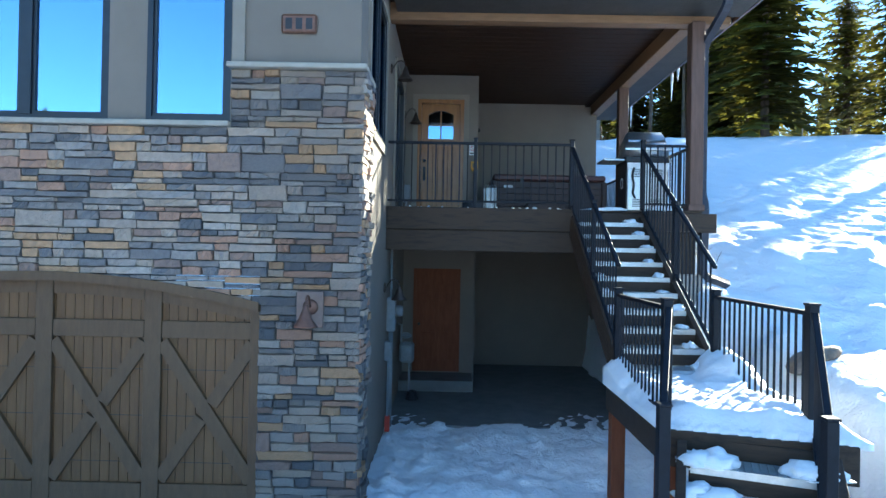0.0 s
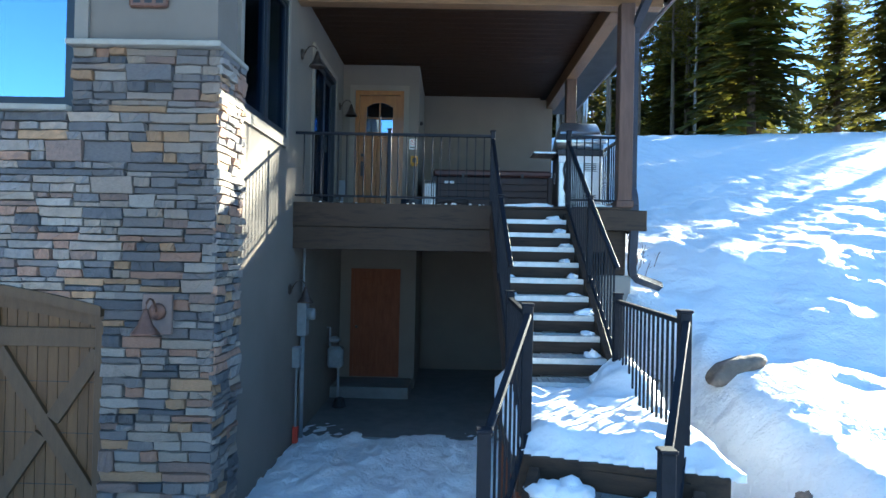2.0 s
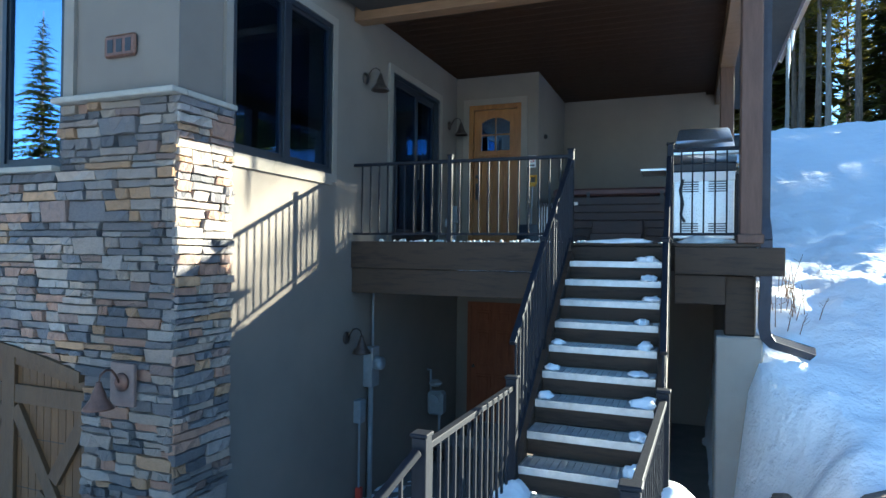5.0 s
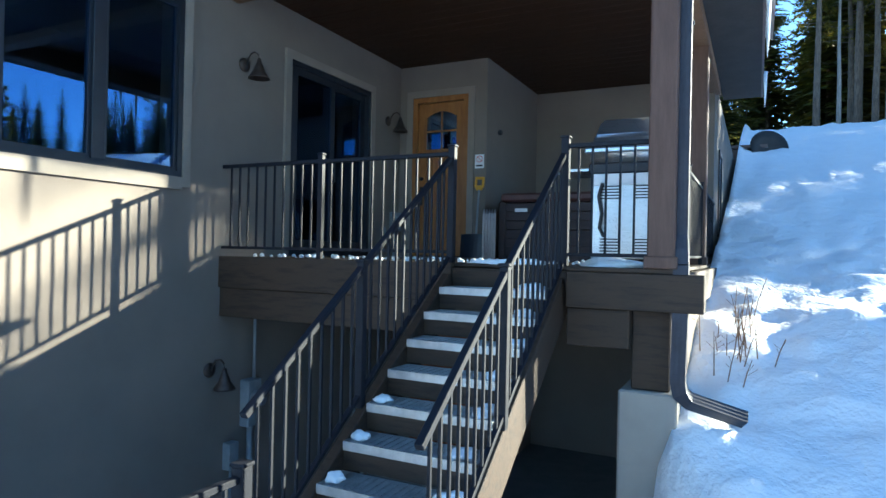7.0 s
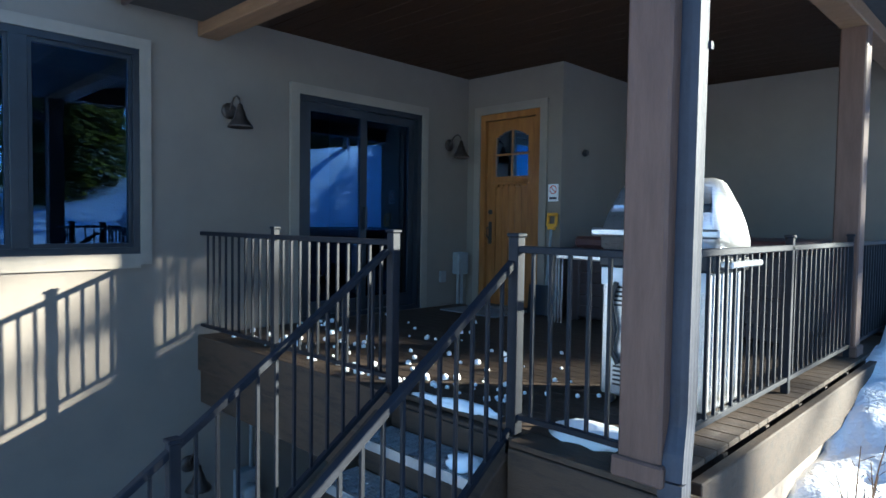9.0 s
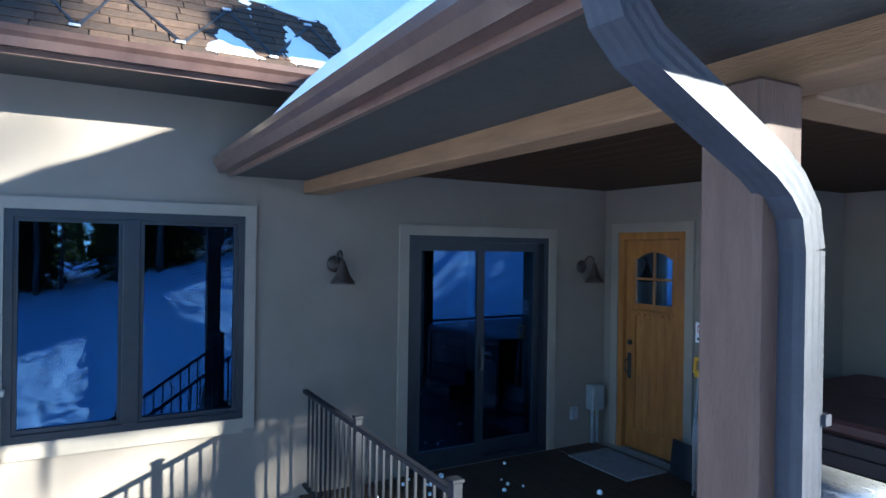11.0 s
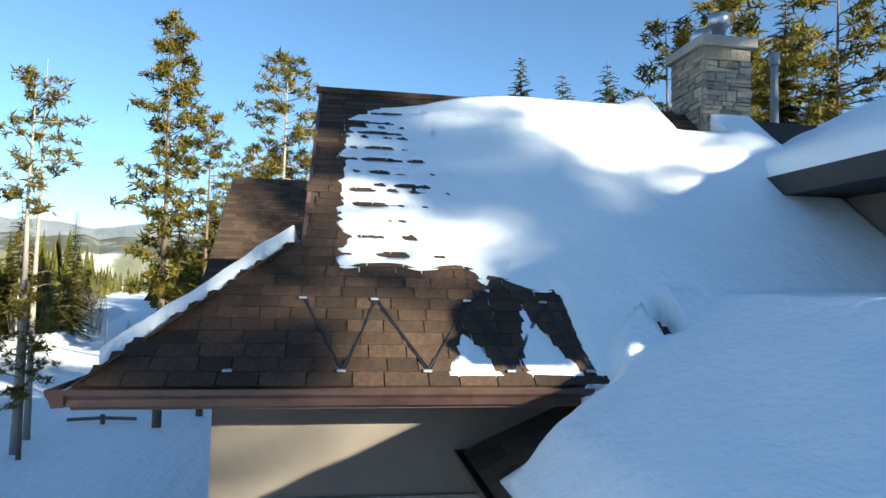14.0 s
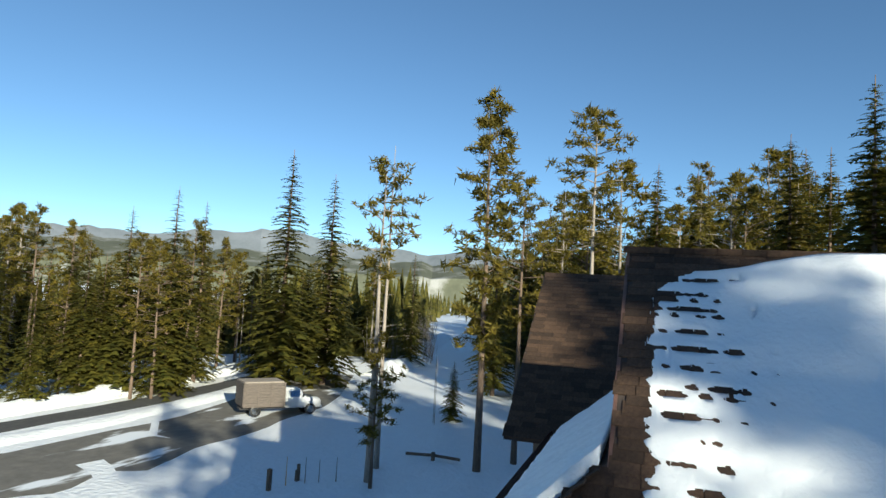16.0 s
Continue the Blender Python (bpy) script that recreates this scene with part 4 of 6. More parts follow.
SHW = (0.24, 0.30, 0.34)
SHP = [shingle_proto(w) for w in SHW]
field = tagged(new("roof_shingles_main"), "weathered brown asphalt shingles, bare below the snow", "roof shingles", "", "structure")
slope = math.degrees(math.atan(SL))
jm = B()
sr = random.Random(3)
shown = 0
for c in range(38):
    run = 0.02 + c * 0.143
    x = EX + 0.03 - run * math.cos(radians(slope))
    z = EZ + 0.006 + (EX - x) * SL
    hip = 5.98 + (EX - x)
    y = max(min(hip, 7.40), 5.98) - 0.04 + (0 if c % 2 else -0.0)
    y += sr.uniform(-0.1, 0)
    while y < 13.0:
        k = sr.randrange(3)
        if y < hip - 0.05 and y < 7.36:
            y += SHW[k] * 0.5
            continue
        bare = (x > -1.0 and y < 9.9) or (y < 7.75)
        m = pose(x, y, z, 0, 0, 90) @ pose(0, 0, 0, slope, 0, 0)
        if bare and shown < 300:
            ob = new("shingle", SHP[k])
            ob.parent = field
            ob.matrix_world = m
            shown += 1
        else:
            n0 = len(jm.verts)
            jm.from_mesh(SHP[k])
            jm.verts.ensure_lookup_table()
            for v in jm.verts[n0:]:
                v.co = m @ v.co
        y += SHW[k]
# skirt over the garage front and the far wing, joined
for c in range(12):
    run = 0.02 + c * 0.143
    yy = 5.98 - 0.03 + run * math.cos(radians(slope))
    z = EZ + 0.006 + (yy - 5.98) * SL
    x = -8.3 + (yy - 5.98)
    while x < EX - (yy - 5.98) - 0.2:
        k = sr.randrange(3)
        m = pose(x, yy, z, slope, 0, 0)
        n0 = len(jm.verts)
        jm.from_mesh(SHP[k])
        jm.verts.ensure_lookup_table()
        for v in jm.verts[n0:]:
            v.co = m @ v.co
        x += SHW[k]
for c in range(3):
    yy = PY - 0.04 + c * 0.13
    x = -0.5
    while x < PX - 0.3:
        k = sr.randrange(3)
        m = pose(x, yy, PZ + 0.008 + (yy - PY) * 0.45, 24.2, 0, 0)
        n0 = len(jm.verts)
        jm.from_mesh(SHP[k])
        jm.verts.ensure_lookup_table()
        for v in jm.verts[n0:]:
            v.co = m @ v.co
        x += SHW[k]
for c in range(40):
    run = c * 0.143
    x = -8.25 - run * math.cos(radians(39.5))
    z = 6.85 + 0.006 + (-8.3 - x) * 0.825
    y = 4.82 + sr.uniform(0, 0.1)
    while y < 12.5:
        k = sr.randrange(3)
        m = pose(x, y, z, 0, 0, 90) @ pose(0, 0, 0, 39.5, 0, 0)
        n0 = len(jm.verts)
        jm.from_mesh(SHP[k])
        jm.verts.ensure_lookup_table()
        for v in jm.verts[n0:]:
            v.co = m @ v.co
        y += SHW[k]
me = bpy.data.meshes.new("shingle_field")
jm.to_mesh(me)
jm.free()
me.materials.clear()
me.materials.append(SHINGLE_JOINED)
ob = new("shingle_field", me)
ob.parent = field
tagged(ob, "", "", "", "stuff")
bm = B()
for k in range(18):
    y0 = 7.36 + k * 0.3
    bx(bm, RXM - 0.12, RXM + 0.02, y0, y0 + 0.31, RZM + 0.0, RZM + 0.035)
    bx(bm, RXM + 0.02, RXM + 0.13, y0, y0 + 0.31, RZM - 0.06, RZM + 0.02)
structure("trim_ridge_cap", bm, SHINGLE_JOINED, "brown ridge cap shingles", "roof ridge")


# ---- snow on the roofs ----
def nz3(x, y, s, o=0.0):
    return noise.noise((x * s, y * s, o))


def cover(name, x0, x1, y0, y1, step, base, thick, label):
    """Snow as a sheet with its own lower face over base(x, y), where thick(x, y) is above zero."""
    xs, ys = np.arange(x0, x1, step), np.arange(y0, y1, step)
    top, low, verts, faces = {}, {}, [], []
    T = [[thick(x, y) for x in xs] for y in ys]

    def vert(i, j, up):
        d = top if up else low
        if (i, j) not in d:
            d[(i, j)] = len(verts)
            zb = base(xs[i], ys[j])
            verts.append((xs[i], ys[j], zb + (max(T[j][i], 0.004) if up else -0.02)))
        return d[(i, j)]
    solid = {(i, j) for j in range(len(ys) - 1) for i in range(len(xs) - 1)
             if sum(T[b][a] > 0 for a, b in ((i, j), (i + 1, j), (i + 1, j + 1), (i, j + 1))) >= 3}
    for i, j in solid:
        q = ((i, j), (i + 1, j), (i + 1, j + 1), (i, j + 1))
        faces.append([vert(a, b, True) for a, b in q])
        for (a, b), (c, d), nb in ((q[0], q[1], (i, j - 1)), (q[1], q[2], (i + 1, j)), (q[2], q[3], (i, j + 1)), (q[3], q[0], (i - 1, j))):
            if nb not in solid:
                faces.append([vert(a, b, False), vert(c, d, False), vert(c, d, True), vert(a, b, True)])
    me = bpy.data.meshes.new(name)
    me.from_pydata(verts, [], faces)
    me.materials.append(ROOFSNOW)
    me.polygons.foreach_set("use_smooth", [True] * len(me.polygons))
    return tagged(new(name, me), label, "snow")


def st(a, b, v):
    t = min(max((v - a) / (b - a), 0), 1)
    return t * t * (3 - 2 * t)


def roof_base(x, y):
    main = EZ + SL * (EX - x) if x <= EX + 0.1 else -99
    if x < RXM:
        main = RZM - SL * (RXM - x)
    porch = min(PZ + 0.45 * (y - PY), PZ + 0.5 * (PX - x), PRZ + 0.03 * max(y - PR, 0)) if y > PY - 0.05 else -99
    if x < -0.55 and y < 9.75:
        porch = -99
    return max(main, porch)


def roof_thick(x, y):
    n = nz3(x, y, 2.3, 3.1) * 0.6 + nz3(x, y, 6.5, 8.2) * 0.3
    main = EZ + SL * (EX - x)
    pz = PZ + 0.45 * (y - PY)
    left = 0.10 + 0.32 * st(9.85, 9.05, y) + 0.05 * nz3(x, y, 6) - 0.6 * st(9.85, 10.25, y)
    if x > left and y > PY - 0.02 and pz + 0.3 > (main if x < EX + 0.05 else -9):
        # porch roof: full depth behind a ragged edge along the eave
        e = 8.92 + 0.035 * nz3(x, 1, 4.0) + 0.015 * nz3(x, 2, 9.0)
        v = 0.05 + 0.30 * st(e - 0.15, e + 0.42, y) + 0.03 * n
        v *= st(PX + 0.02, PX - 0.2, x)
        v *= 0.25 + 0.75 * max(st(left, left + 0.35, x), st(9.9, 10.3, y))
        if math.hypot((x + 0.29) * 1.0, (y - 10.55) * 2.2) < 0.30 and n > -0.22:
            return -1
        return max(v, 0.02) if y > e else -1
    # main slope
    low = -0.98 + 0.10 * nz3(x, y, 3.0) + 0.22 * st(8.8, 9.7, y) + 0.9 * st(9.75, 10.0, y)
    left = 7.70 + 0.10 * nz3(x, y, 4.0) + 0.6 * st(-3.3, -4.0, x) + 0.10 * nz3(x, y, 9.0, 4.4)
    ridge = -4.12 + 0.30 * st(12.3, 11.6, y)
    a = min(low - x, (y - left), (x - ridge) * 1.5)
    if y > 12.35 and x < -3.2 and x > -4.9 and y < 13.1:
        return -1
    if y > 9.5 and x > -1.3:
        a = max(a, (y - 9.78) * 1.2 - 0.15 * max(x + 0.3, 0))
    # two drifts on the bare band by the gutter, one above them
    for tip, foot, cy, half, lean in ((-0.56, 0.02, 8.80, 0.34, 0.05), (-0.84, 0.02, 9.34, 0.36, 0.14), (-0.40, -1.05, 9.16, 0.20, -0.06)):
        f = (x - tip) / (foot - tip)
        if -0.1 < f < 1.05:
            b = 0.6 * (f * half - abs(y - cy - lean * f)) + 0.025 * nz3(x, y, 9.0)
            a = max(a, min(b, 0.7 * (1.05 - f)))
    if a < 0 or (x > EX - 0.03):
        return -1
    deep = 0.035 + 0.30 * st(8.8, 10.6, y + 0.35 * (-x - 2)) + 0.02 * n
    # course lines telegraph through the thin part
    run = (EX - x) / math.cos(radians(slope))
    thin = st(9.4, 8.2, y)
    course = math.floor(run / 0.143)
    dash = noise.noise((course * 5.37, y * 10.0, 2.6))
    deep -= thin * 0.022 * (1 if (run / 0.143) % 1 < 0.22 and dash > -0.1 else 0)
    if thin > 0.2 and (run / 0.143) % 1 < 0.24 and dash > 0.45 - 0.32 * thin:
        return -1
    return deep * st(0, 0.12, a) + 0.004


cover("roof_snow", -4.6, 4.5, 7.5, 13.78, 0.045, roof_base, roof_thick, "deep snow blanket on porch and main roof, thin at the shingle edge")


def upper_base(x, y):
    return 9.2 + (y - 13.0) * 0.45


def upper_thick(x, y):
    if x < -2.8 - 0.85 * (y - 13.0) + 0.1 * nz3(x, y, 3) or x < -4.5:
        return -1
    return 0.22 * st(13.0, 13.25, y) + 0.04 * nz3(x, y, 2) + 0.01


cover("upper_roof_snow", -4.6, 4.2, 13.04, 20, 0.12, upper_base, upper_thick, "smooth snow on the upper roof slope")


def skirt_base(x, y):
    return EZ + SL * (y - 5.98)


def skirt_thick(x, y):
    hipx = EX - (y - 5.98)
    if x > hipx - 0.05 or y < 6.06 or y > 7.34:
        return -1
    return 0.10 + 0.10 * st(0.7, 0.0, hipx - x) + 0.04 * nz3(x, y, 4)


cover("skirt_snow", -8.0, 0.1, 6.0, 7.4, 0.06, skirt_base, skirt_thick, "snow strip along the hip edge of the roof")

# ---- chimney ----
chim = thing("chimney", "square ledge stone chimney with concrete cap and two steel flues", "chimney", pose(-4.60, 13.0, 9.25))
part("core", one(0.05, 0.92, 0.05, 0.75, 0, 2.2), MORTAR, chim)
cr = random.Random(12)
# ledge stone again, paler and warmer: sunshine on the chimney put into the colour
CHIMSTONE_SUNLIT = material("sunlit_chimney_stone", (0.30, 0.245, 0.185), (0.46, 0.39, 0.30), 0.85, 9, 0.8, 40, dist=0.012, per_object=0.35)
PROTO_SUNLIT = []
for me in PROTO[:8]:
    me = me.copy()
    me.materials.clear()
    me.materials.append(CHIMSTONE_SUNLIT)
    PROTO_SUNLIT.append(me)
for u, z, w, h in stone_courses(0.0, 0.97, 0.2, 2.18, cr):
    ob = new("stone", PROTO_SUNLIT[cr.randrange(8)])
    ob.parent = chim
    d = cr.uniform(0.05, 0.08)
    ob.matrix_local = pose(u + G, 0.065 - d, z + G) @ Matrix.Diagonal((w - 2 * G, d, h - 2 * G, 1))
for u, z, w, h in stone_courses(0.0, 0.80, 0.2, 2.18, cr):
    ob = new("stone", PROTO_SUNLIT[cr.randrange(8)])
    ob.parent = chim
    d = cr.uniform(0.05, 0.08)
    ob.matrix_local = pose(0.905 + d, u + G, z + G, 0, 0, 90) @ Matrix.Diagonal((w - 2 * G, d, h - 2 * G, 1))
part("cap", one(-0.06, 1.03, -0.06, 0.86, 2.18, 2.33, 0.01), CAPSTONE, chim)
for x, y, hh in ((0.28, 0.40, 0.30), (0.66, 0.45, 0.42)):
    f = part("flue", lathe(B(), [(0.10, 2.33), (0.10, 2.33 + hh - 0.14), (0.15, 2.33 + hh - 0.14), (0.155, 2.33 + hh + 0.05), (0.05, 2.33 + hh + 0.06)], 20, (x, y, 0)), STEEL, chim, "bright steel flue", True)
for x, y, z0, hh in ((-5.0, 15.2, 10.6, 1.15),):
    t = thing("vent_pipe", "grey roof vent pipe with slotted cap in the snow", "vent pipe", pose(x, y, z0))
    part("pipe", lathe(B(), [(0.07, 0), (0.06, hh)], 14), GREYPAINT, t)
    part("cap", lathe(B(), [(0.09, hh), (0.09, hh + 0.2), (0.10, hh + 0.22), (0.02, hh + 0.26)], 14), GREYPAINT, t)

# ---- heat cable zigzag by the gutter ----
cab = thing("heat_cable", "black zigzag heating cable clipped to the shingles", "roof cable")
pts = []
for k, y in enumerate((6.55, 6.98, 7.47, 7.81, 8.08, 8.47, 8.90, 9.14, 9.60, 9.80)):
    x = -0.04 if k % 2 else -0.68
    pts.append(Vector((x, y, EZ + 0.03 + (EX - x) * SL)))
for a, b in zip(pts[2:], pts[3:]):
    for o in (0.0, 0.025):
        mid = (a + b) / 2 + Vector((0, cr.uniform(-0.03, 0.03), 0.0))
        part("cable_run", tube(B(), [a + Vector((0, o, 0)), mid + Vector((0, o, 0)), b + Vector((0, o, 0))], 0.007, 6), BLACK, cab)
for k, p in enumerate(pts):
    part("clip", one(p.x - 0.025, p.x + 0.025, p.y - 0.035, p.y + 0.035, p.z - 0.01, p.z + 0.012, 0.004), GALV, cab)

# ---- lamps on the walls ----
def sconce(m, mat_, label):
    """Barn lamp: round plate on the wall (xz plane, facing -y), gooseneck, bell shade."""
    t = thing("wall_lamp", label, "wall lamp", m, "barn lamps")
    part("wall_plate", lathe(B(), [(0.075, 0), (0.075, 0.015), (0.05, 0.03), (0.02, 0.035)], 18, (0, 0, 0), pose(0, 0, 0, 90, 0, 0)), mat_, t, "", True)
    arc = [(0, -0.03, 0), (0, -0.06, 0.06), (0, -0.10, 0.11), (0, -0.155, 0.12), (0, -0.20, 0.09), (0, -0.215, 0.03)]
    part("gooseneck", tube(B(), arc, 0.010, 8), mat_, t, "", True)
    part("shade", lathe(B(), [(0.02, 0.04), (0.028, 0.0), (0.045, -0.04), (0.06, -0.09), (0.105, -0.15), (0.115, -0.17), (0.108, -0.17), (0.06, -0.10), (0.03, -0.04), (0.01, -0.03)], 22, (0, -0.215, 0.0)), mat_, t, "", True)
    return t


sconce(pose(WX, 9.86, 5.50, 0, 0, 90), BRONZE, "dark bronze gooseneck barn lamp on the stucco")
sconce(pose(WX, 12.80, 5.47, 0, 0, 90), BRONZE, "dark bronze gooseneck barn lamp beside the patio door")
sconce(pose(WX, 9.47, 2.29, 0, 0, 90), BRONZE, "dark bronze gooseneck barn lamp over the meter")
sconce(pose(-1.02, 6.66, 2.25), COPPER, "copper gooseneck barn lamp on the stone pier")
structure("trim_lamp_block", one(-1.16, -0.90, 6.665, 6.70, 2.05, 2.40, 0.006), LAMPBLOCK, "reddish cast stone lamp block in the pier", "trim")

# number plaque: plain bars for the characters
t = thing("house_plaque", "rounded brown wooden plaque with dark bars on the stucco", "plaque", pose(-1.21, 6.775, 5.015))
part("board", one(-0.175, 0.175, -0.03, 0, -0.095, 0.095, 0.02), COPPER, t)
for x in (-0.10, 0.0, 0.10):
    part("bar", one(x - 0.032, x + 0.032, -0.034, -0.0305, -0.055, 0.055), BLACK, t)

# ---- meters and conduit on the side wall ----
t = thing("electric_meter", "grey electric meter box with conduit on the stucco wall", "meter", pose(WX, 10.0, 0.2, 0, 0, 90))
part("box", one(-0.10, 0.10, -0.13, 0, 1.42, 1.92, 0.01), GREYPAINT, t)
part("dial", lathe(B(), [(0.085, 0), (0.085, 0.07), (0.075, 0.10), (0.02, 0.105)], 20, (0, 0, 0), pose(0.0, -0.13, 1.72, 90, 0, 0)), GREYPAINT, t, "", True)
part("conduit", tube(B(), [(0, -0.06, 0), (0, -0.06, 1.42)], 0.035, 10), GREYPAINT, t, "", True)
part("conduit", tube(B(), [(0.06, -0.05, 1.92), (0.06, -0.05, 2.75)], 0.018, 8), GREYPAINT, t, "", True)
t = thing("cable_box", "small grey utility box with thin conduit", "utility box", pose(WX, 9.74, 0.2, 0, 0, 90))
part("box", one(-0.07, 0.07, -0.10, 0, 1.02, 1.30, 0.008), GREYPAINT, t)
part("conduit", tube(B(), [(0, -0.05, 0), (0, -0.05, 1.02)], 0.014, 8), GREYPAINT, t)
part("marker", one(-0.03, 0.03, -0.09, -0.02, 0.0, 0.22), REDPAINT, t, "red plastic marker")
t = thing("gas_meter", "grey gas meter with pipes by the lower door", "gas meter", pose(-0.42, 11.95, 0.2))
part("body", one(-0.13, 0.13, -0.10, 0.12, 0.62, 0.98, 0.04), GREYPAINT, t)
part("dial", lathe(B(), [(0.09, 0), (0.09, 0.05), (0.02, 0.06)], 16, (0, 0, 0), pose(0, -0.10, 0.85, 90, 0, 0)), GREYPAINT, t)
part("regulator", lathe(B(), [(0.05, 0), (0.10, 0.03), (0.10, 0.06), (0.05, 0.1)], 16, (-0.02, 0, 1.05)), GREYPAINT, t)
part("pipe", tube(B(), [(0.05, 0, 0), (0.05, 0, 0.62)], 0.02, 8), GREYPAINT, t)
part("pipe", tube(B(), [(-0.1, 0, 0.98), (-0.1, 0, 1.3), (-0.16, 0.0, 1.3)], 0.02, 8), GREYPAINT, t)
t = thing("boot_tray", "low dark bundle lying by the concrete step", "bundle", pose(-0.30, 11.7, 0.2))
bm = B()
for k in range(5):
    tube(bm, [(0.10 * math.cos(a * 0.7 + k) * (1 - 0.1 * k), 0.10 * math.sin(a * 0.7 + k), 0.03 + 0.028 * k) for a in range(10)], 0.02, 6)
part("coil", bm, BLACK, t)
t = thing("wall_outlet_box", "small grey outlet cover on the stucco wall", "outlet", pose(WX, 12.70, 3.82, 0, 0, 90))
part("cover", one(-0.05, 0.05, -0.04, 0, -0.07, 0.07, 0.008), GREYPAINT, t)
t = thing("spa_breaker", "blue-grey electric box with conduit beside the door", "electric box", pose(WX, 12.98, 3.46, 0, 0, 90))
part("box", one(-0.09, 0.09, -0.12, 0, 0.38, 0.66, 0.01), GREYPAINT, t)
part("conduit", tube(B(), [(-0.03, -0.05, 0), (-0.03, -0.05, 0.38)], 0.02, 8), GREYPAINT, t)
part("conduit", tube(B(), [(0.04, -0.05, 0), (0.04, -0.05, 0.38)], 0.02, 8), GREYPAINT, t)
t = thing("door_bell_camera", "small dark round device on the stucco return", "camera", pose(0.845, 13.62, 5.35))
part("body", lathe(B(), [(0.03, 0), (0.045, 0.02), (0.03, 0.06)], 12, (0, 0, 0), pose(0, 0, 0, 0, 90, 0)), BLACK, t)

# ---- deck things ----
t = thing("no_smoking_sign", "small white notice with a struck ring on the stucco", "sign", pose(0.745, 13.158, 4.86))
part("plate", one(-0.07, 0.07, -0.006, 0, -0.10, 0.10), WHITE, t)
bm = B()
for k in range(20):
    a, b = 2 * math.pi * k / 20, 2 * math.pi * (k + 1) / 20
    beam(bm, (0.045 * math.cos(a), -0.0075, 0.035 + 0.045 * math.sin(a)), (0.045 * math.cos(b), -0.0075, 0.035 + 0.045 * math.sin(b)), 0.002, 0.010)
beam(bm, (-0.03, -0.0075, 0.065), (0.03, -0.0075, 0.005), 0.002, 0.009)
part("ring", bm, REDPAINT, t)
part("bar", one(-0.05, 0.05, -0.008, -0.0065, -0.075, -0.05), BLACK, t)

t = thing("snow_shovel", "snow shovel with dark blade and yellow grip, leaning on the wall", "shovel", pose(0.78, 12.96, 3.46, -7, 0, 0))
part("shaft", tube(B(), [(0, 0, 0.30), (0.0, 0, 1.02)], 0.016, 8), GREYPAINT, t)
part("grip", bx(bx(bx(B(), -0.07, 0.07, -0.018, 0.018, 1.14, 1.175, 0.008), -0.07, -0.04, -0.016, 0.016, 1.02, 1.14, 0.006), 0.04, 0.07, -0.016, 0.016, 1.02, 1.14, 0.006), YELLOW, t, "yellow D grip")
part("grip_socket", one(-0.05, 0.05, -0.02, 0.02, 0.98, 1.05, 0.01), YELLOW, t)
bm = B()
cols = [[bm.verts.new((-0.23 + k * 0.0575, -0.05 + 0.05 * ((k - 4) / 4) ** 2 + o, z)) for z in (0.0, 0.34) for o in (-0.006, 0.006)] for k in range(9)]
for a, b in zip(cols, cols[1:]):
    for i, j in ((0, 1), (1, 3), (3, 2), (2, 0)):
        bm.faces.new((a[i], a[j], b[j], b[i]))
bm.faces.new((cols[0][0], cols[0][1], cols[0][3], cols[0][2]))
bm.faces.new((cols[-1][0], cols[-1][1], cols[-1][3], cols[-1][2]))
part("blade", bm, FRAME, t, "dark blue blade")
t = thing("door_mat", "pale grey door mat with snow crumbs before the entry", "mat", pose(0.1, 12.68, 3.452))
part("pad", one(-0.42, 0.42, -0.28, 0.28, 0, 0.015, 0.004), MAT, t)


def hot_tub():
    t = thing("hot_tub", "brown square hot tub with closed dark red vinyl cover", "hot tub", pose(1.18, 13.0, 3.45))
    w, d, h = 2.15, 2.15, 0.80
    part("shell", one(0.03, w - 0.03, 0.03, d - 0.03, 0.02, h, 0.02), TUB, t)
    for k in range(6):
        z = 0.05 + k * 0.123
        part("slat", one(0.0, w, -0.004, 0.03, z, z + 0.117, 0.006), TUB, t)
        part("slat", one(w - 0.03, w + 0.004, 0.03, d, z, z + 0.117, 0.006), TUB, t)
        part("slat", one(-0.004, 0.03, 0.03, d, z, z + 0.117, 0.006), TUB, t)
    for x in (0.0, w):
        part("corner_post", one(x - 0.05, x + 0.05, -0.03, 0.05, 0.0, h, 0.015), TUB, t)
    cv = part("cover_half", one(-0.03, w + 0.03, -0.03, d / 2 - 0.005, h, h + 0.12, 0.03), COVER, t)
    part("cover_half", one(-0.03, w + 0.03, d / 2 + 0.005, d + 0.03, h, h + 0.12, 0.03), COVER, t)
    part("badge", one(0.18, 0.36, -0.012, -0.005, 0.66, 0.71, 0.002), WHITE, t, "pale badge")
    for x in (0.5, 1.6):
        part("strap", one(x, x + 0.05, -0.036, -0.031, h - 0.15, h + 0.06), BLACK, t)
    s = thing("tub_step", "brown two-tread plastic step before the hot tub", "step", pose(1.80, 12.5, 3.45))
    part("tread", one(0, 0.75, 0, 0.25, 0, 0.2, 0.01), TUB, s)
    part("tread", one(0, 0.75, 0.25, 0.45, 0, 0.4, 0.01), TUB, s)
    r = thing("towel_rack", "black wire rack beside the hot tub", "rack", pose(1.05, 12.8, 3.45))
    for k in range(5):
        part("wire", tube(B(), [(-0.08 + 0.04 * k, 0, 0), (-0.08 + 0.04 * k, 0, 0.62), (-0.04 + 0.04 * k, -0.06, 0.68), (-0.02 + 0.04 * k, -0.1, 0.62), (-0.02 + 0.04 * k, -0.1, 0.0)], 0.008, 6), STEEL, r)


hot_tub()


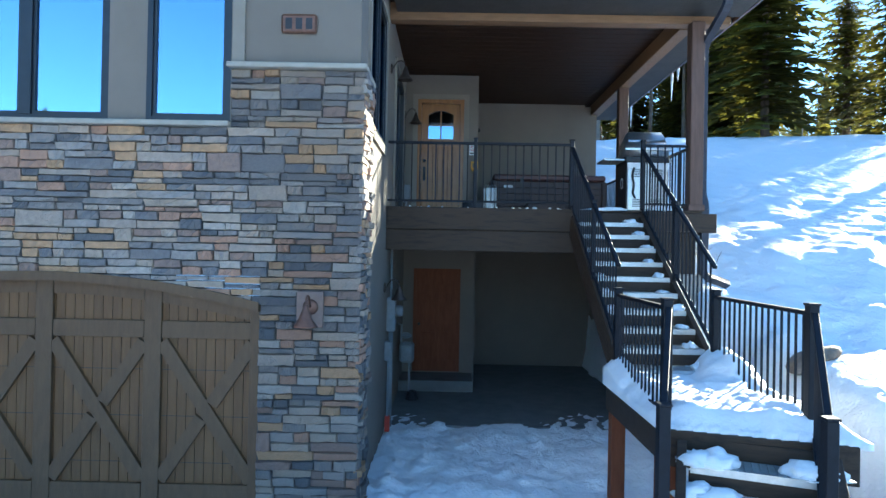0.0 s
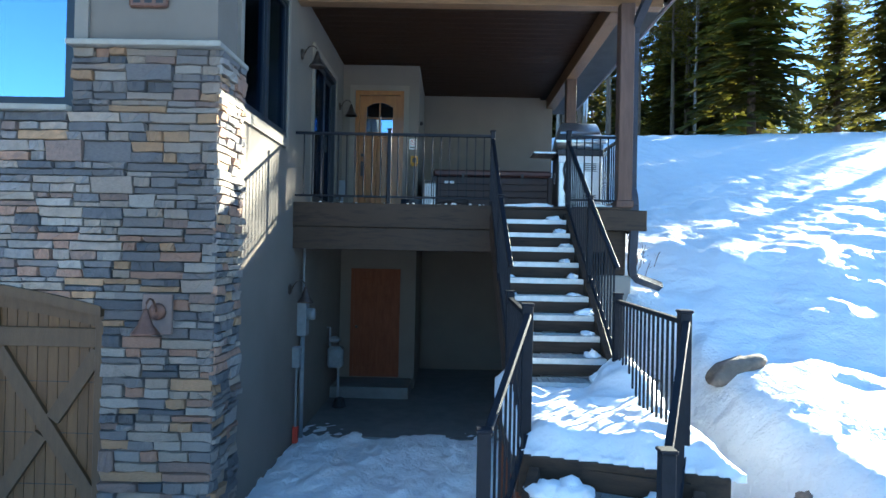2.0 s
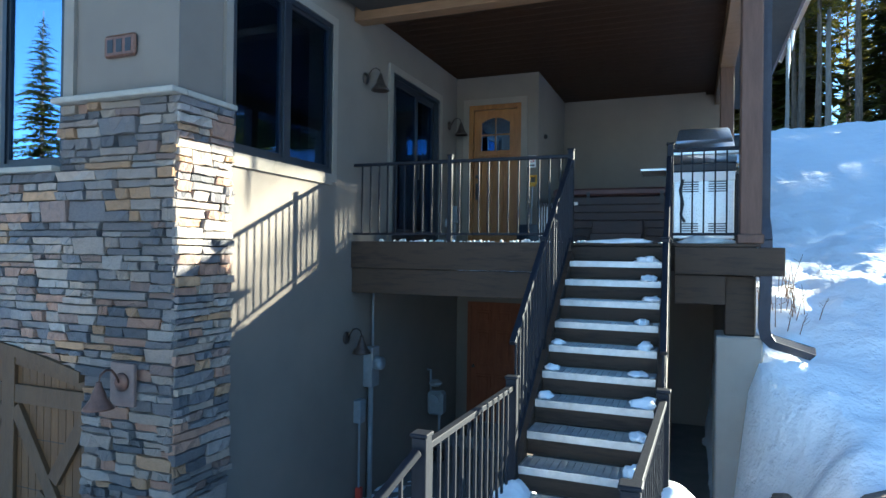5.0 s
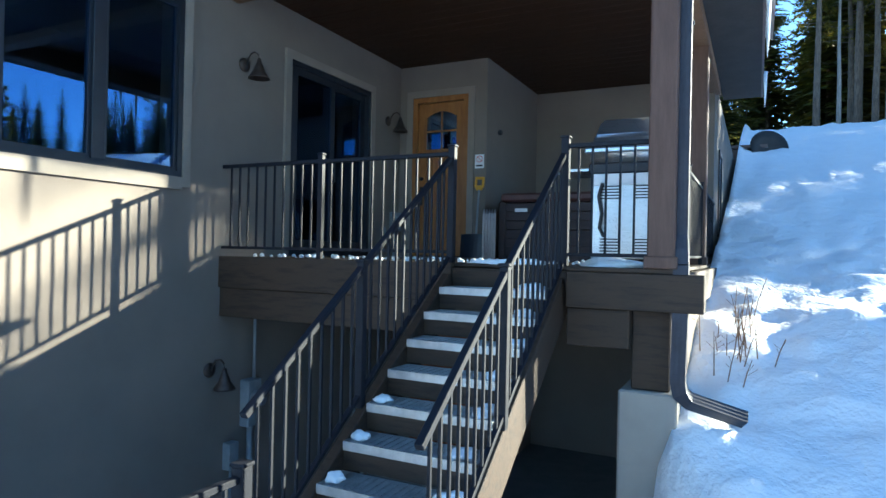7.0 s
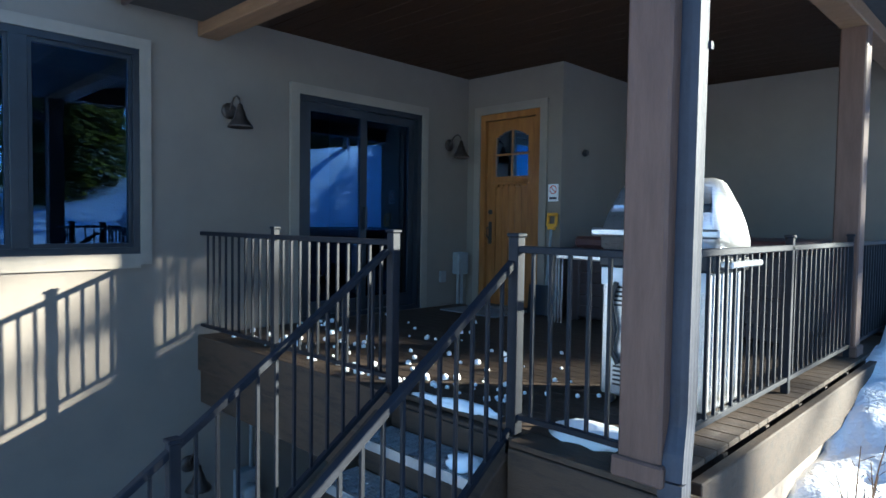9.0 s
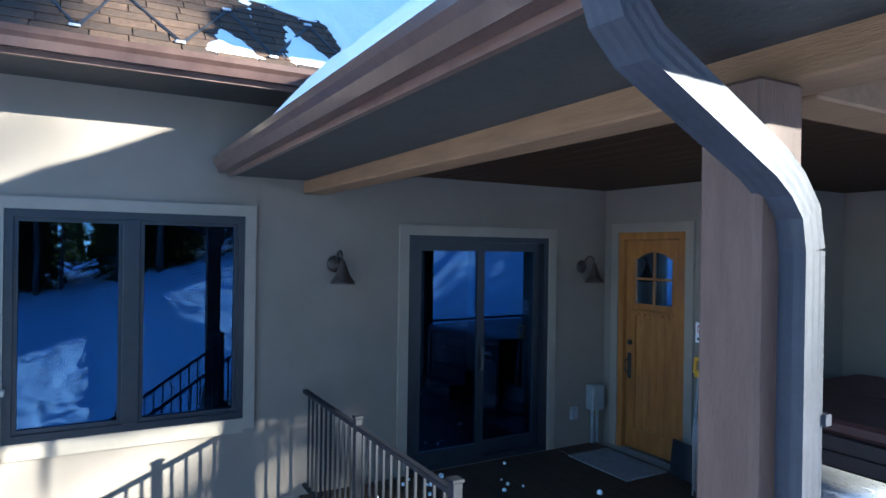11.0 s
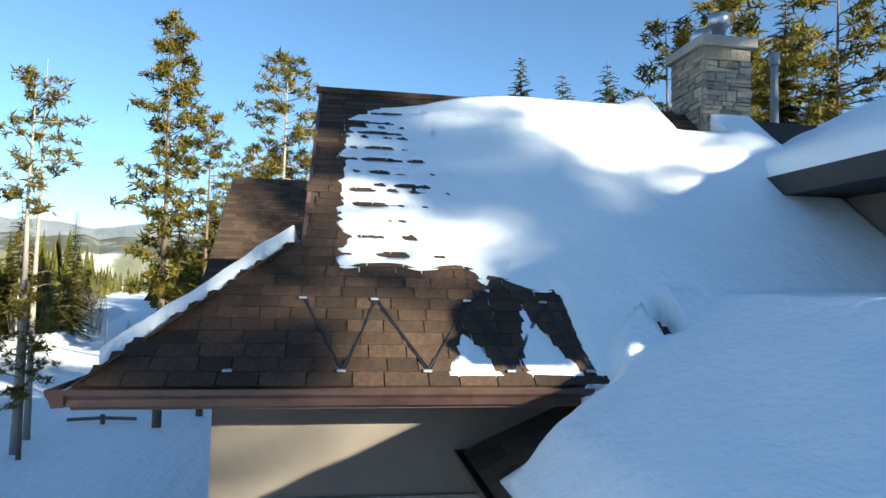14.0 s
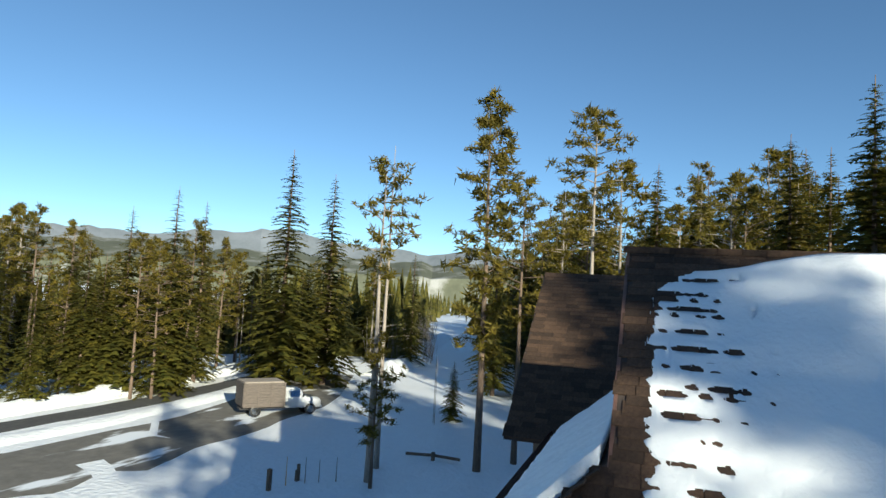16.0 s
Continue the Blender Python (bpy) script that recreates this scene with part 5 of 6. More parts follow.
def grill():
    t = thing("gas_grill", "stainless gas grill with closed stepped hood on the deck", "grill", pose(3.04, 10.35, 3.45))
    w, d = 0.62, 0.52
    part("cabinet", one(0, w, 0, d, 0.06, 0.80, 0.01), STEEL, t)
    for z in (0.12, 0.58):
        for x in (0.08, 0.36):
            for k in range(5):
                part("vent_slot", one(x, x + 0.18, -0.004, 0.002, z + k * 0.026, z + k * 0.026 + 0.012), BLACK, t)
    part("side_panel", one(-0.012, 0.0, 0.02, d - 0.02, 0.06, 0.80), BLACK, t, "black side panel")
    bm = B()
    for k in range(18):
        a, b = 2 * math.pi * k / 18, 2 * math.pi * (k + 1) / 18
        beam(bm, (-0.015, d / 2 + 0.06 * math.cos(a), 0.5 + 0.08 * math.sin(a)), (-0.015, d / 2 + 0.06 * math.cos(b), 0.5 + 0.08 * math.sin(b)), 0.004, 0.012)
    part("emblem", bm, WHITE, t, "pale ring emblem")
    part("firebox", one(-0.03, w + 0.03, 0.0, d + 0.02, 0.80, 0.90, 0.015), BLACK, t)
    bm = B()
    prof = [(0.0, 0.905), (-0.02, 1.00), (0.02, 1.12), (0.07, 1.155), (0.11, 1.27), (0.17, 1.31), (0.32, 1.30), (0.40, 1.22), (0.43, 1.15), (0.50, 1.08), (0.54, 0.98), (0.54, 0.905)]
    poly(bm, [(-0.02, a, b) for a, b in prof], (w + 0.04, 0, 0))
    for v in bm.verts:
        v.co.x += (1 if v.co.x < w / 2 else -1) * 0.24 * max(v.co.z - 1.0, 0)
    bmesh.ops.bevel(bm, geom=list(bm.edges), offset=0.012, segments=2, affect="EDGES")
    part("hood", bm, STEEL, t, "brushed steel hood", True)
    part("back_lip", one(-0.06, w + 0.06, -0.05, 0.0, 0.98, 1.03, 0.012), STEEL, t)
    part("control_band", one(-0.004, w + 0.004, -0.012, -0.001, 0.70, 0.80, 0.003), WHITE, t, "pale band under the hood")
    part("hood_handle", tube(B(), [(0.05, d + 0.06, 1.0), (w - 0.05, d + 0.06, 1.0)], 0.014, 8), STEEL, t)
    for x0, x1 in ((-0.36, -0.03), (w + 0.03, w + 0.10)):
        part("side_shelf", one(x0, x1, 0.04, d - 0.02, 0.83, 0.865, 0.008), STEEL, t)
    for x in (0.04, w - 0.04):
        for y in (0.05, d - 0.05):
            part("caster", lathe(B(), [(0.03, -0.015), (0.03, 0.015)], 12, (0, 0, 0), pose(x, y, 0.03, 90, 0, 0)), BLACK, t)
    part("hose", tube(B(), [(0.10, -0.02, 0.72), (0.07, -0.03, 0.60), (0.10, -0.03, 0.45), (0.08, -0.03, 0.33), (0.12, -0.02, 0.25)], 0.016, 8), BLACK, t)
    return t


grill()


def lump(name, label, cx, cy, z0, rx, ry, h, seed, mat_=None, cat="snow"):
    """A lumpy heap with a flat foot."""
    bm = B()
    bmesh.ops.create_icosphere(bm, subdivisions=3, radius=1)
    for v in bm.verts:
        p = v.co.copy()
        k = 1 + 0.45 * noise.noise(p * 1.7 + Vector((seed * 3.7, 0, 0))) + 0.28 * noise.noise(p * 4.0 + Vector((0, seed * 2.3, 0)))
        v.co = Vector((p.x * rx * k, p.y * ry * k, max(p.z, -0.12) * h * k))
    return tagged(part(name, bmesh_at(bm, cx, cy, z0), mat_ or ROOFSNOW, None, "", True), label, cat)


def bmesh_at(bm, x, y, z):
    bmesh.ops.translate(bm, vec=(x, y, z), verts=bm.verts)
    return bm


# snow left on treads
crumb = random.Random(21)
for i in range(10):
    y, z = 9.287 - i * RUN, 3.259 - i * RISE
    xm = 2.53 + 0.0135 * (9.287 - y)
    lump("tread_snow", "small clump of snow left on a tread", xm + crumb.uniform(0.28, 0.38), y + 0.13, z + 0.004, crumb.uniform(0.06, 0.13), 0.09, crumb.uniform(0.03, 0.06), i + 30)
    if i in (4, 5, 6):
        lump("tread_snow", "small clump of snow left on a tread", xm - 0.38, y + 0.1, z + 0.004, 0.06, 0.05, 0.04, i + 60)
lump("deck_edge_snow", "thin snow ridge on the deck edge", 3.35, 9.75, 3.45, 0.26, 0.12, 0.07, 8)
lump("deck_edge_snow", "thin snow ridge on the deck edge", 2.55, 9.66, 3.45, 0.3, 0.05, 0.04, 9)
bm = B()
for k in range(150):
    x, y = crumb.uniform(-0.5, 3.0), 9.7 + abs(crumb.gauss(0, 0.9))
    s = crumb.uniform(0.008, 0.03)
    bmesh.ops.create_icosphere(bm, subdivisions=1, radius=s, matrix=pose(x, min(y, 12.8), 3.452 + s * 0.4))
tagged(part("snow_crumbs", bm, ROOFSNOW, None, "", True), "scattered snow crumbs on the deck boards", "snow", "", "stuff")


# landing snow: a deep slab with an uneven top
def landing_thick(x, y):
    front = 5.50 - (x - 2.0) * 0.305
    if x < 1.95 or x > 3.36 or y < front - 0.02 or y > 7.3:
        return -1
    e = min((x - 1.90) * 2, (3.40 - x) * 2, (y - front + 0.06) * 2, 1)
    return max(0.16 * st(0, 0.5, e) + 0.06 * nz3(x, y, 2.2, 4) + 0.05 * nz3(x, y, 6, 9) + 0.22 * st(2.65, 3.15, x) * st(6.3, 6.9, y) + 0.12 * st(2.4, 2.0, x) * st(6.2, 6.9, y) - 0.10 * st(6.8, 7.2, y) * st(0.4, 0.2, abs(x - 2.57)), 0.03)


cover("landing_snow", 1.89, 3.42, 5.0, 7.35, 0.03, lambda x, y: LZ, landing_thick, "thick trodden snow on the stair landing")
for i in range(4):
    q = MID + DOWN * (0.30 + i * RUN)
    z = LZ - RISE * (i + 1)
    side_ = Vector((DOWN.y, -DOWN.x, 0))
    for k, f in enumerate((-0.40, -0.25, 0.30, 0.42)):
        p = q - side_ * f - DOWN * crumb.uniform(0.08, 0.16)
        lump("tread_snow", "heap of snow on a lower tread", p.x, p.y, z + 0.004, crumb.uniform(0.12, 0.22), 0.12, crumb.uniform(0.05, 0.10), i * 5 + k)

# ---- downspout ----
def ribbed(name, pts, w, d, parent):
    """A rectangular ribbed pipe along pts."""
    bm = B()
    pts = [Vector(p) for p in pts]
    prof = []
    for s, (ax, ay, bx_, by) in enumerate(((-w, -d, w, -d), (w, -d, w, d), (w, d, -w, d), (-w, d, -w, -d))):
        for k in range(6):
            f = k / 6
            o = 0.975 if k % 2 else 1.0
            px, py = (ax + (bx_ - ax) * f) / 2, (ay + (by - ay) * f) / 2
            prof.append((px * o if s in (1, 3) else px, py * o if s in (0, 2) else py))
    rings = []
    for i, p in enumerate(pts):
        t_ = (pts[min(i + 1, len(pts) - 1)] - pts[max(i - 1, 0)]).normalized()
        s_ = Vector((1, 0, 0)) - t_ * t_.x
        if s_.length < 0.3:
            s_ = Vector((0, 1, 0)) - t_ * t_.y
        s_.normalize()
        u_ = t_.cross(s_)
        rings.append([bm.verts.new(p + s_ * a + u_ * b) for a, b in prof])
    n = len(prof)
    for a, b in zip(rings, rings[1:]):
        for k in range(n):
            bm.faces.new((a[k], a[(k + 1) % n], b[(k + 1) % n], b[k]))
    bm.faces.new(rings[0])
    bm.faces.new(rings[-1][::-1])
    return part(name, bm, DOWNSPOUT, parent)


t = thing("downspout", "ribbed slate-coloured metal downspout with elbows along the porch post", "downspout")
ribbed("upper_elbow", [(3.90, 8.85, 6.27), (3.90, 8.85, 6.20), (3.90, 8.87, 6.15), (3.895, 8.94, 6.09), (3.875, 9.40, 5.88), (3.87, 9.48, 5.83), (3.87, 9.54, 5.76), (3.87, 9.56, 5.66)], 0.10, 0.085, t)
ribbed("pipe", [(3.87, 9.56, 5.66), (3.87, 9.55, 3.76), (3.87, 9.54, 3.68), (3.88, 9.50, 3.58), (3.885, 9.48, 3.48)], 0.10, 0.085, t)
ribbed("lower_pipe", [(3.885, 9.48, 3.48), (3.885, 9.48, 3.05), (3.875, 9.50, 2.80), (3.875, 9.50, 2.66), (3.89, 9.51, 2.58), (3.95, 9.53, 2.53), (4.30, 9.65, 2.42)], 0.10, 0.085, t)
part("strap", one(3.78, 3.93, 9.60, 9.625, 5.2, 5.23), DOWNSPOUT, t)

# things along the right wall
t = tagged(new("window_right"), "narrow window in the sunlit side wall", "window", "", "structure")
t.matrix_world = pose(3.73, 16.6, 3.9, 0, 0, 90)
part("window_frame", bx(bx(bx(bx(B(), 0, 0.06, -0.03, 0.02, 0, 1.5), 0.74, 0.8, -0.03, 0.02, 0, 1.5), 0.06, 0.74, -0.03, 0.02, 0, 0.06), 0.06, 0.74, -0.03, 0.02, 1.44, 1.5), FRAME, t)
part("pane", one(0.06, 0.74, -0.015, -0.008, 0.06, 1.44), GLASS, t)
t = thing("bay_box", "dark boxed bump-out high on the side wall", "bump-out", pose(3.72, 24.6, 4.9))
part("body", one(-0.2, 0.75, 0, 1.2, 0.2, 1.75, 0.02), ROOFDARK, t)
part("roof", one(-0.2, 0.85, -0.1, 1.3, 1.75, 1.85, 0.02), ROOFDARK, t)
part("bracket", beam(B(), (0.0, 0.6, -0.4), (0.6, 0.6, 0.2), 0.08, 0.08), ROOFDARK, t)
t = thing("satellite_dish", "grey satellite dish on an arm by the wall", "satellite dish", pose(4.55, 24.6, 6.35))
part("dish", lathe(B(), [(0.02, 0.0), (0.3, 0.06), (0.5, 0.16), (0.51, 0.175), (0.3, 0.085), (0.02, 0.03)], 24, (0, 0, 0), pose(0, 0, 0.25, 70, 0, 20)), SOFFITGREY, t, "", True)
part("arm", tube(B(), [(-0.5, 0.6, -0.35), (-0.1, 0.15, -0.05), (0, 0.05, 0.2)], 0.025, 8), GREYPAINT, t)
bm = B()
for k in range(5):
    L = crumb.uniform(0.2, 0.8)
    y = 9.0 + crumb.uniform(0, 0.5) + (6 if k < 3 else 3)
    tube(bm, [(4.42, y, 6.26), (4.42, y, 6.26 - L * 0.6), (4.42, y, 6.26 - L)], [0.03, 0.018, 0.003], 7)
ICE = material("icicle_ice", (0.7, 0.78, 0.85), (0.8, 0.86, 0.9), 0.15)
tagged(part("icicles", bm, ICE, None, "", True), "hanging icicles on the porch side eave", "icicle", "", "stuff")


# ---- boulders and twigs in the snow ----
def boulder(cx, cy, rx, ry, rz, yaw, seed, label, lift=0.0):
    bm = B()
    bmesh.ops.create_icosphere(bm, subdivisions=3, radius=1)
    for v in bm.verts:
        p = v.co.copy()
        k = 1 + 0.42 * noise.noise(p * 1.3 + Vector((seed, 2, 0))) + 0.25 * noise.noise(p * 3.1 + Vector((0, seed, 5))) + 0.08 * noise.noise(p * 8 + Vector((0, seed, 5)))
        v.co = Vector((p.x * rx * k, p.y * ry * k, p.z * rz * k))
    bmesh.ops.rotate(bm, cent=(0, 0, 0), matrix=Euler((0, radians(-14), radians(yaw))).to_matrix(), verts=bm.verts)
    return tagged(part("boulder", bmesh_at(bm, cx, cy, ground_z(cx, cy) + lift), ROCK, None, "", True), label, "rock", "boulders in the snow")


boulder(4.55, 7.92, 0.36, 0.16, 0.13, 22, 1.5, "long brown boulder half buried in the snow bank", -0.02)
boulder(3.72, 6.35, 0.30, 0.22, 0.18, 10, 4.5, "grey-brown boulder at the foot of the snow bank", -0.02)
boulder(4.1, 5.8, 0.10, 0.08, 0.07, 40, 7.5, "small grey stone in the snow", 0.02)
boulder(3.98, 8.85, 0.15, 0.07, 0.05, -20, 15.5, "flat grey stone in the snow", 0.03)
bm = B()
for k in range(26):
    x, y = 4.25 + crumb.gauss(0, 0.12), 10.7 + crumb.gauss(0, 0.35)
    z = ground_z(x, y) - 0.05
    L = crumb.uniform(0.2, 0.5)
    a, b = crumb.uniform(-0.3, 0.3), crumb.uniform(-0.3, 0.3)
    tube(bm, [(x, y, z), (x + a * L * 0.5, y + b * L * 0.5, z + L * 0.6), (x + a * L, y + b * L, z + L)], [0.005, 0.004, 0.002], 4)
    for j in range(3):
        f = 0.5 + 0.15 * j
        p = Vector((x + a * L * f, y + b * L * f, z + L * f))
        tube(bm, [p, p + Vector((crumb.uniform(-0.08, 0.08), crumb.uniform(-0.08, 0.08), 0.05))], 0.002, 3)
TWIG = material("dry_twigs", (0.16, 0.09, 0.05), (0.25, 0.15, 0.09), 0.9)
tagged(part("dry_shrub", bm, TWIG), "dry reddish weeds sticking out of the snow", "shrub", "", "stuff")

# ---- trees ----
def frond(verts, faces, base, way, L, droop, rr, wid=0.2):
    """A drooping spray: a spine with side twigs, all thin triangles."""
    way = way.normalized()
    side = way.cross(Vector((0, 0, 1))).normalized()
    n = 5
    pts = []
    for i in range(n + 1):
        f = i / n
        pts.append(base + way * (L * f) + Vector((0, 0, -droop * L * f * f + 0.05 * L * f)))
    for i in range(n):
        a, b = pts[i], pts[i + 1]
        w = L * wid * (1 - 0.75 * i / n) * rr.uniform(0.8, 1.2)
        for s in (-1, 1):
            k = len(verts)
            tip = b + side * s * w * 1.7 + way * w * 0.5 + Vector((0, 0, -0.25 * w + rr.uniform(-0.03, 0.03)))
            verts.extend([a[:], b[:], tip[:]])
            faces.append((k, k + 1, k + 2))
            k = len(verts)
            tip2 = a + side * s * w * 1.2 + way * w * 1.1 + Vector((0, 0, -0.45 * w))
            verts.extend([a[:], (a + way * 0.12 * L)[:], tip2[:]])
            faces.append((k, k + 1, k + 2))


def tuft(verts, faces, c, r, rr, n=16):
    for _ in range(n):
        d = Vector((rr.gauss(0, 1), rr.gauss(0, 1), rr.gauss(0.25, 0.8))).normalized()
        s = d.cross(Vector((rr.gauss(0, 1), rr.gauss(0, 1), rr.gauss(0, 1)))).normalized() * r * 0.13
        o = c + Vector((rr.gauss(0, 0.3), rr.gauss(0, 0.3), rr.gauss(0, 0.2))) * r
        k = len(verts)
        verts.extend([(o - s)[:], (o + s)[:], (o + d * r * rr.uniform(0.7, 1.2))[:]])
        faces.append((k, k + 1, k + 2))


def crown_mesh(name, verts, faces, mat_):
    me = bpy.data.meshes.new(name)
    me.from_pydata(verts, [], faces)
    me.materials.append(mat_)
    return me


def trunk_mesh(h, r, rr, mat_, lean=0.0, limbs=()):
    bm = B()
    pts = [(lean * h * (i / 8) ** 2 + rr.uniform(-0.03, 0.03), rr.uniform(-0.03, 0.03), h * i / 8) for i in range(9)]
    tube(bm, pts, [max(r * (1 - 0.93 * (i / 8)), 0.015) for i in range(9)], 8)
    for p, q, rad in limbs:
        tube(bm, [p, (Vector(p) + Vector(q)) / 2 + Vector((0, 0, 0.05)), q], [rad, rad * 0.7, rad * 0.3], 4)
    return mesh_of(bm, "trunk", mat_, True)


def spruce(h, seed, spread=0.16, bare=0.06):
    rr = random.Random(seed)
    verts, faces = [], []
    z = h * bare
    while z < h * 0.985:
        f = z / h
        L = h * spread * (1 - f) ** 0.8 * rr.uniform(0.75, 1.15) + 0.12
        nb = 7 if f < 0.8 else 5
        a0 = rr.uniform(0, 6.28)
        for k in range(nb):
            a = a0 + 6.283 * k / nb + rr.uniform(-0.3, 0.3)
            if rr.random() < 0.1:
                continue
            frond(verts, faces, Vector((0, 0, z + rr.uniform(-0.1, 0.1))), Vector((math.cos(a), math.sin(a), 0.15 * (2 * f - 0.7))), L * rr.uniform(0.7, 1.15), 0.28, rr)
        z += h * 0.021 * (1.1 - 0.4 * f)
    return trunk_mesh(h, 0.012 * h + 0.03, rr, BARK), crown_mesh("crown", verts, faces, NEEDLE)


def pine(h, seed, bare=0.5, spread=0.13, dense=1.0, mat_=None):
    rr = random.Random(seed)
    verts, faces, limbs = [], [], []
    n = int(46 * dense)
    for i in range(n):
        f = bare + (1 - bare) * (i + rr.random()) / n
        z = h * f
        L = h * spread * (0.25 + 1.1 * math.sin(math.pi * min(max((f - bare) / (1 - bare) * 0.85 + 0.12, 0), 1))) * rr.uniform(0.45, 1.15)
        a = rr.uniform(0, 6.283)
        tip = Vector((math.cos(a) * L, math.sin(a) * L, z + L * rr.uniform(-0.1, 0.45)))
        limbs.append(((0, 0, z), tip[:], 0.012 + 0.010 * L))
        for g in (0.45, 0.65, 0.85, 1.0):
            c = Vector((0, 0, z)).lerp(tip, g) + Vector((rr.gauss(0, 0.12), rr.gauss(0, 0.12), rr.gauss(0, 0.1)))
            tuft(verts, faces, c, (0.17 + 0.013 * h) * rr.uniform(0.7, 1.2), rr, 18)
    for i in range(int(10 * dense)):
        f = rr.uniform(0.2, bare)
        a = rr.uniform(0, 6.283)
        L = h * 0.06 * rr.uniform(0.4, 1)
        limbs.append(((0, 0, h * f), (math.cos(a) * L, math.sin(a) * L, h * f - 0.1 * L), 0.012))
    return trunk_mesh(h, 0.0085 * h + 0.05, rr, mat_ or BARK, rr.uniform(-0.02, 0.02), limbs), crown_mesh("crown", verts, faces, NEEDLE_PINE)


def snag(h, seed):
    rr = random.Random(seed)
    limbs = []
    for i in range(34):
        f = rr.uniform(0.35, 0.97)
        a = rr.uniform(0, 6.283)
        L = h * 0.05 * (1.15 - f) * rr.uniform(0.5, 1.6)
        limbs.append(((0, 0, h * f), (math.cos(a) * L, math.sin(a) * L, h * f + L * 0.2), 0.014))
    return trunk_mesh(h, 0.008 * h + 0.03, rr, BARKPALE, 0.0, limbs), None


def plant(name, meshes, x, y, z, yaw, s, label, group):
    t = thing(name, label, "tree", pose(x, y, z, 0, 0, yaw) @ Matrix.Diagonal((s, s, s, 1)), group)
    a = new("trunk", meshes[0])
    a.parent = t
    if meshes[1]:
        b = new("crown", meshes[1])
        b.parent = t
    return t


SPR = [spruce(16, k, sp) for k, sp in ((1, 0.20), (2, 0.24), (3, 0.17))]
PIN = [pine(17, 11, 0.42, 0.12, 1.1), pine(18, 12, 0.55, 0.11, 0.9, BARKPALE), pine(15, 13, 0.3, 0.14, 1.3)]
SNAG = [snag(15, 31), snag(12, 32)]
tr = random.Random(77)
ES, EP, ED = "green spruce with drooping branches in the snow", "lodgepole pine with bare trunk and tufted crown", "bare grey dead tree trunk"


def at_bearing(az, d, x0=5.18, y0=7.8):
    return x0 - d * math.sin(radians(az)), y0 + d * math.cos(radians(az))


def top_tree(kind, az, el, d, eye=9.77, x0=5.18, y0=7.8, name=None):
    """A tree on a bearing whose top stands at a height angle over the eye."""
    x, y = at_bearing(az, d, x0, y0)
    z = ground_z(x, y) - 0.1
    h = eye + d * math.tan(radians(el)) - z
    pool, hh, lab = {"s": (SPR, 16, ES), "p": (PIN, 17, EP), "d": (SNAG, 14, ED)}[kind]
    k = tr.randrange(len(pool))
    base = {"s": 16, "p": (17, 18, 15)[k % 3], "d": (15, 12)[k % 2]}[kind]
    plant({"s": "spruce_tree", "p": "pine_tree", "d": "dead_tree"}[kind], pool[k], x, y, z, tr.uniform(0, 360), h / base, lab, "forest trees")


# single trees along the yard and road
big_a = pine(17, 41, 0.62, 0.085, 0.55, BARKPALE)
plant("pine_tree", big_a, -25.0, -5.75, -0.1, 20, 0.99, "slender pine with pale bare trunk and thin crown in the yard", "yard trees")
snag_a = snag(18.5, 45)
plant("dead_tree", snag_a, -27.5, -6.4, -0.1, 0, 0.98, "tall bare grey dead tree in the yard", "yard trees")
low_b = pine(8.2, 44, 0.30, 0.13, 0.75)
plant("pine_tree", low_b, -24.2, -5.2, -0.1, 0, 0.92, "short dense pine at the edge of the yard", "yard trees")
big_b = pine(21, 42, 0.28, 0.075, 1.9)
plant("pine_tree", big_b, -29.8, -1.3, -0.1, 60, 1.02, "tall full lodgepole pine beside the house", "yard trees")
big_b2 = pine(17, 46, 0.45, 0.09, 0.9)
plant("pine_tree", big_b2, -32.5, 0.2, -0.1, 10, 1.0, "lodgepole pine beside the house", "yard trees")
big_c = pine(23, 43, 0.58, 0.10, 1.0, BARKPALE)
x, y = at_bearing(95.3, 46)
plant("pine_tree", big_c, x, y, ground_z(x, y) - 0.1, 0, 1.04, "tall pine with long pale bare trunk behind the roof", "yard trees")
for kind, az, el, d in (("p", 92.8, 12.3, 48), ("s", 122.5, 12.0, 62), ("s", 118.7, 10.2, 66), ("s", 131.7, 7.8, 58), ("s", 135, 5.8, 60), ("s", 129.4, 6.8, 66),
                        ("s", 89.9, 12.2, 60), ("s", 79.8, 14.2, 48), ("p", 83.9, 11.1, 45), ("s", 74.2, 18.0, 42), ("s", 70.4, 16.6, 46), ("s", 66.5, 17.2, 44),
                        ("p", 61.2, 19.3, 40), ("p", 56.0, 22.0, 38), ("s", 52.5, 20.5, 36), ("p", 49, 22, 34), ("s", 77, 13, 60), ("p", 86.5, 10.5, 70)):
    top_tree(kind, az, el, d)
# the wood closing the opening, far up the hill
for k in range(70):
    az = -tr.uniform(25, 66)
    x, y = at_bearing(az, tr.uniform(122, 150), 1.0, 2.0)
    plant("spruce_tree", SPR[k % 3], x, y, ground_z(x, y) - 0.3, tr.uniform(0, 360), tr.uniform(0.85, 1.05), ES, "forest trees")
# belt beyond the road
for k in range(52):
    az = tr.uniform(110, 146)
    d = tr.uniform(56, 100)
    x, y = at_bearing(az, d)
    road_y = -30 - 0.62 * max(-x - 36, -20)
    if y > -28 and x > -75:
        continue
    top_tree(tr.choice("sspspd"), az, tr.uniform(1.0, 5.2), d)
# hillside right of the road
for k in range(60):
    az = tr.uniform(48, 104)
    d = tr.uniform(55, 130)
    top_tree(tr.choice("sspps"), az, tr.uniform(4.5, 8.5) + (104 - az) * 0.2, d)
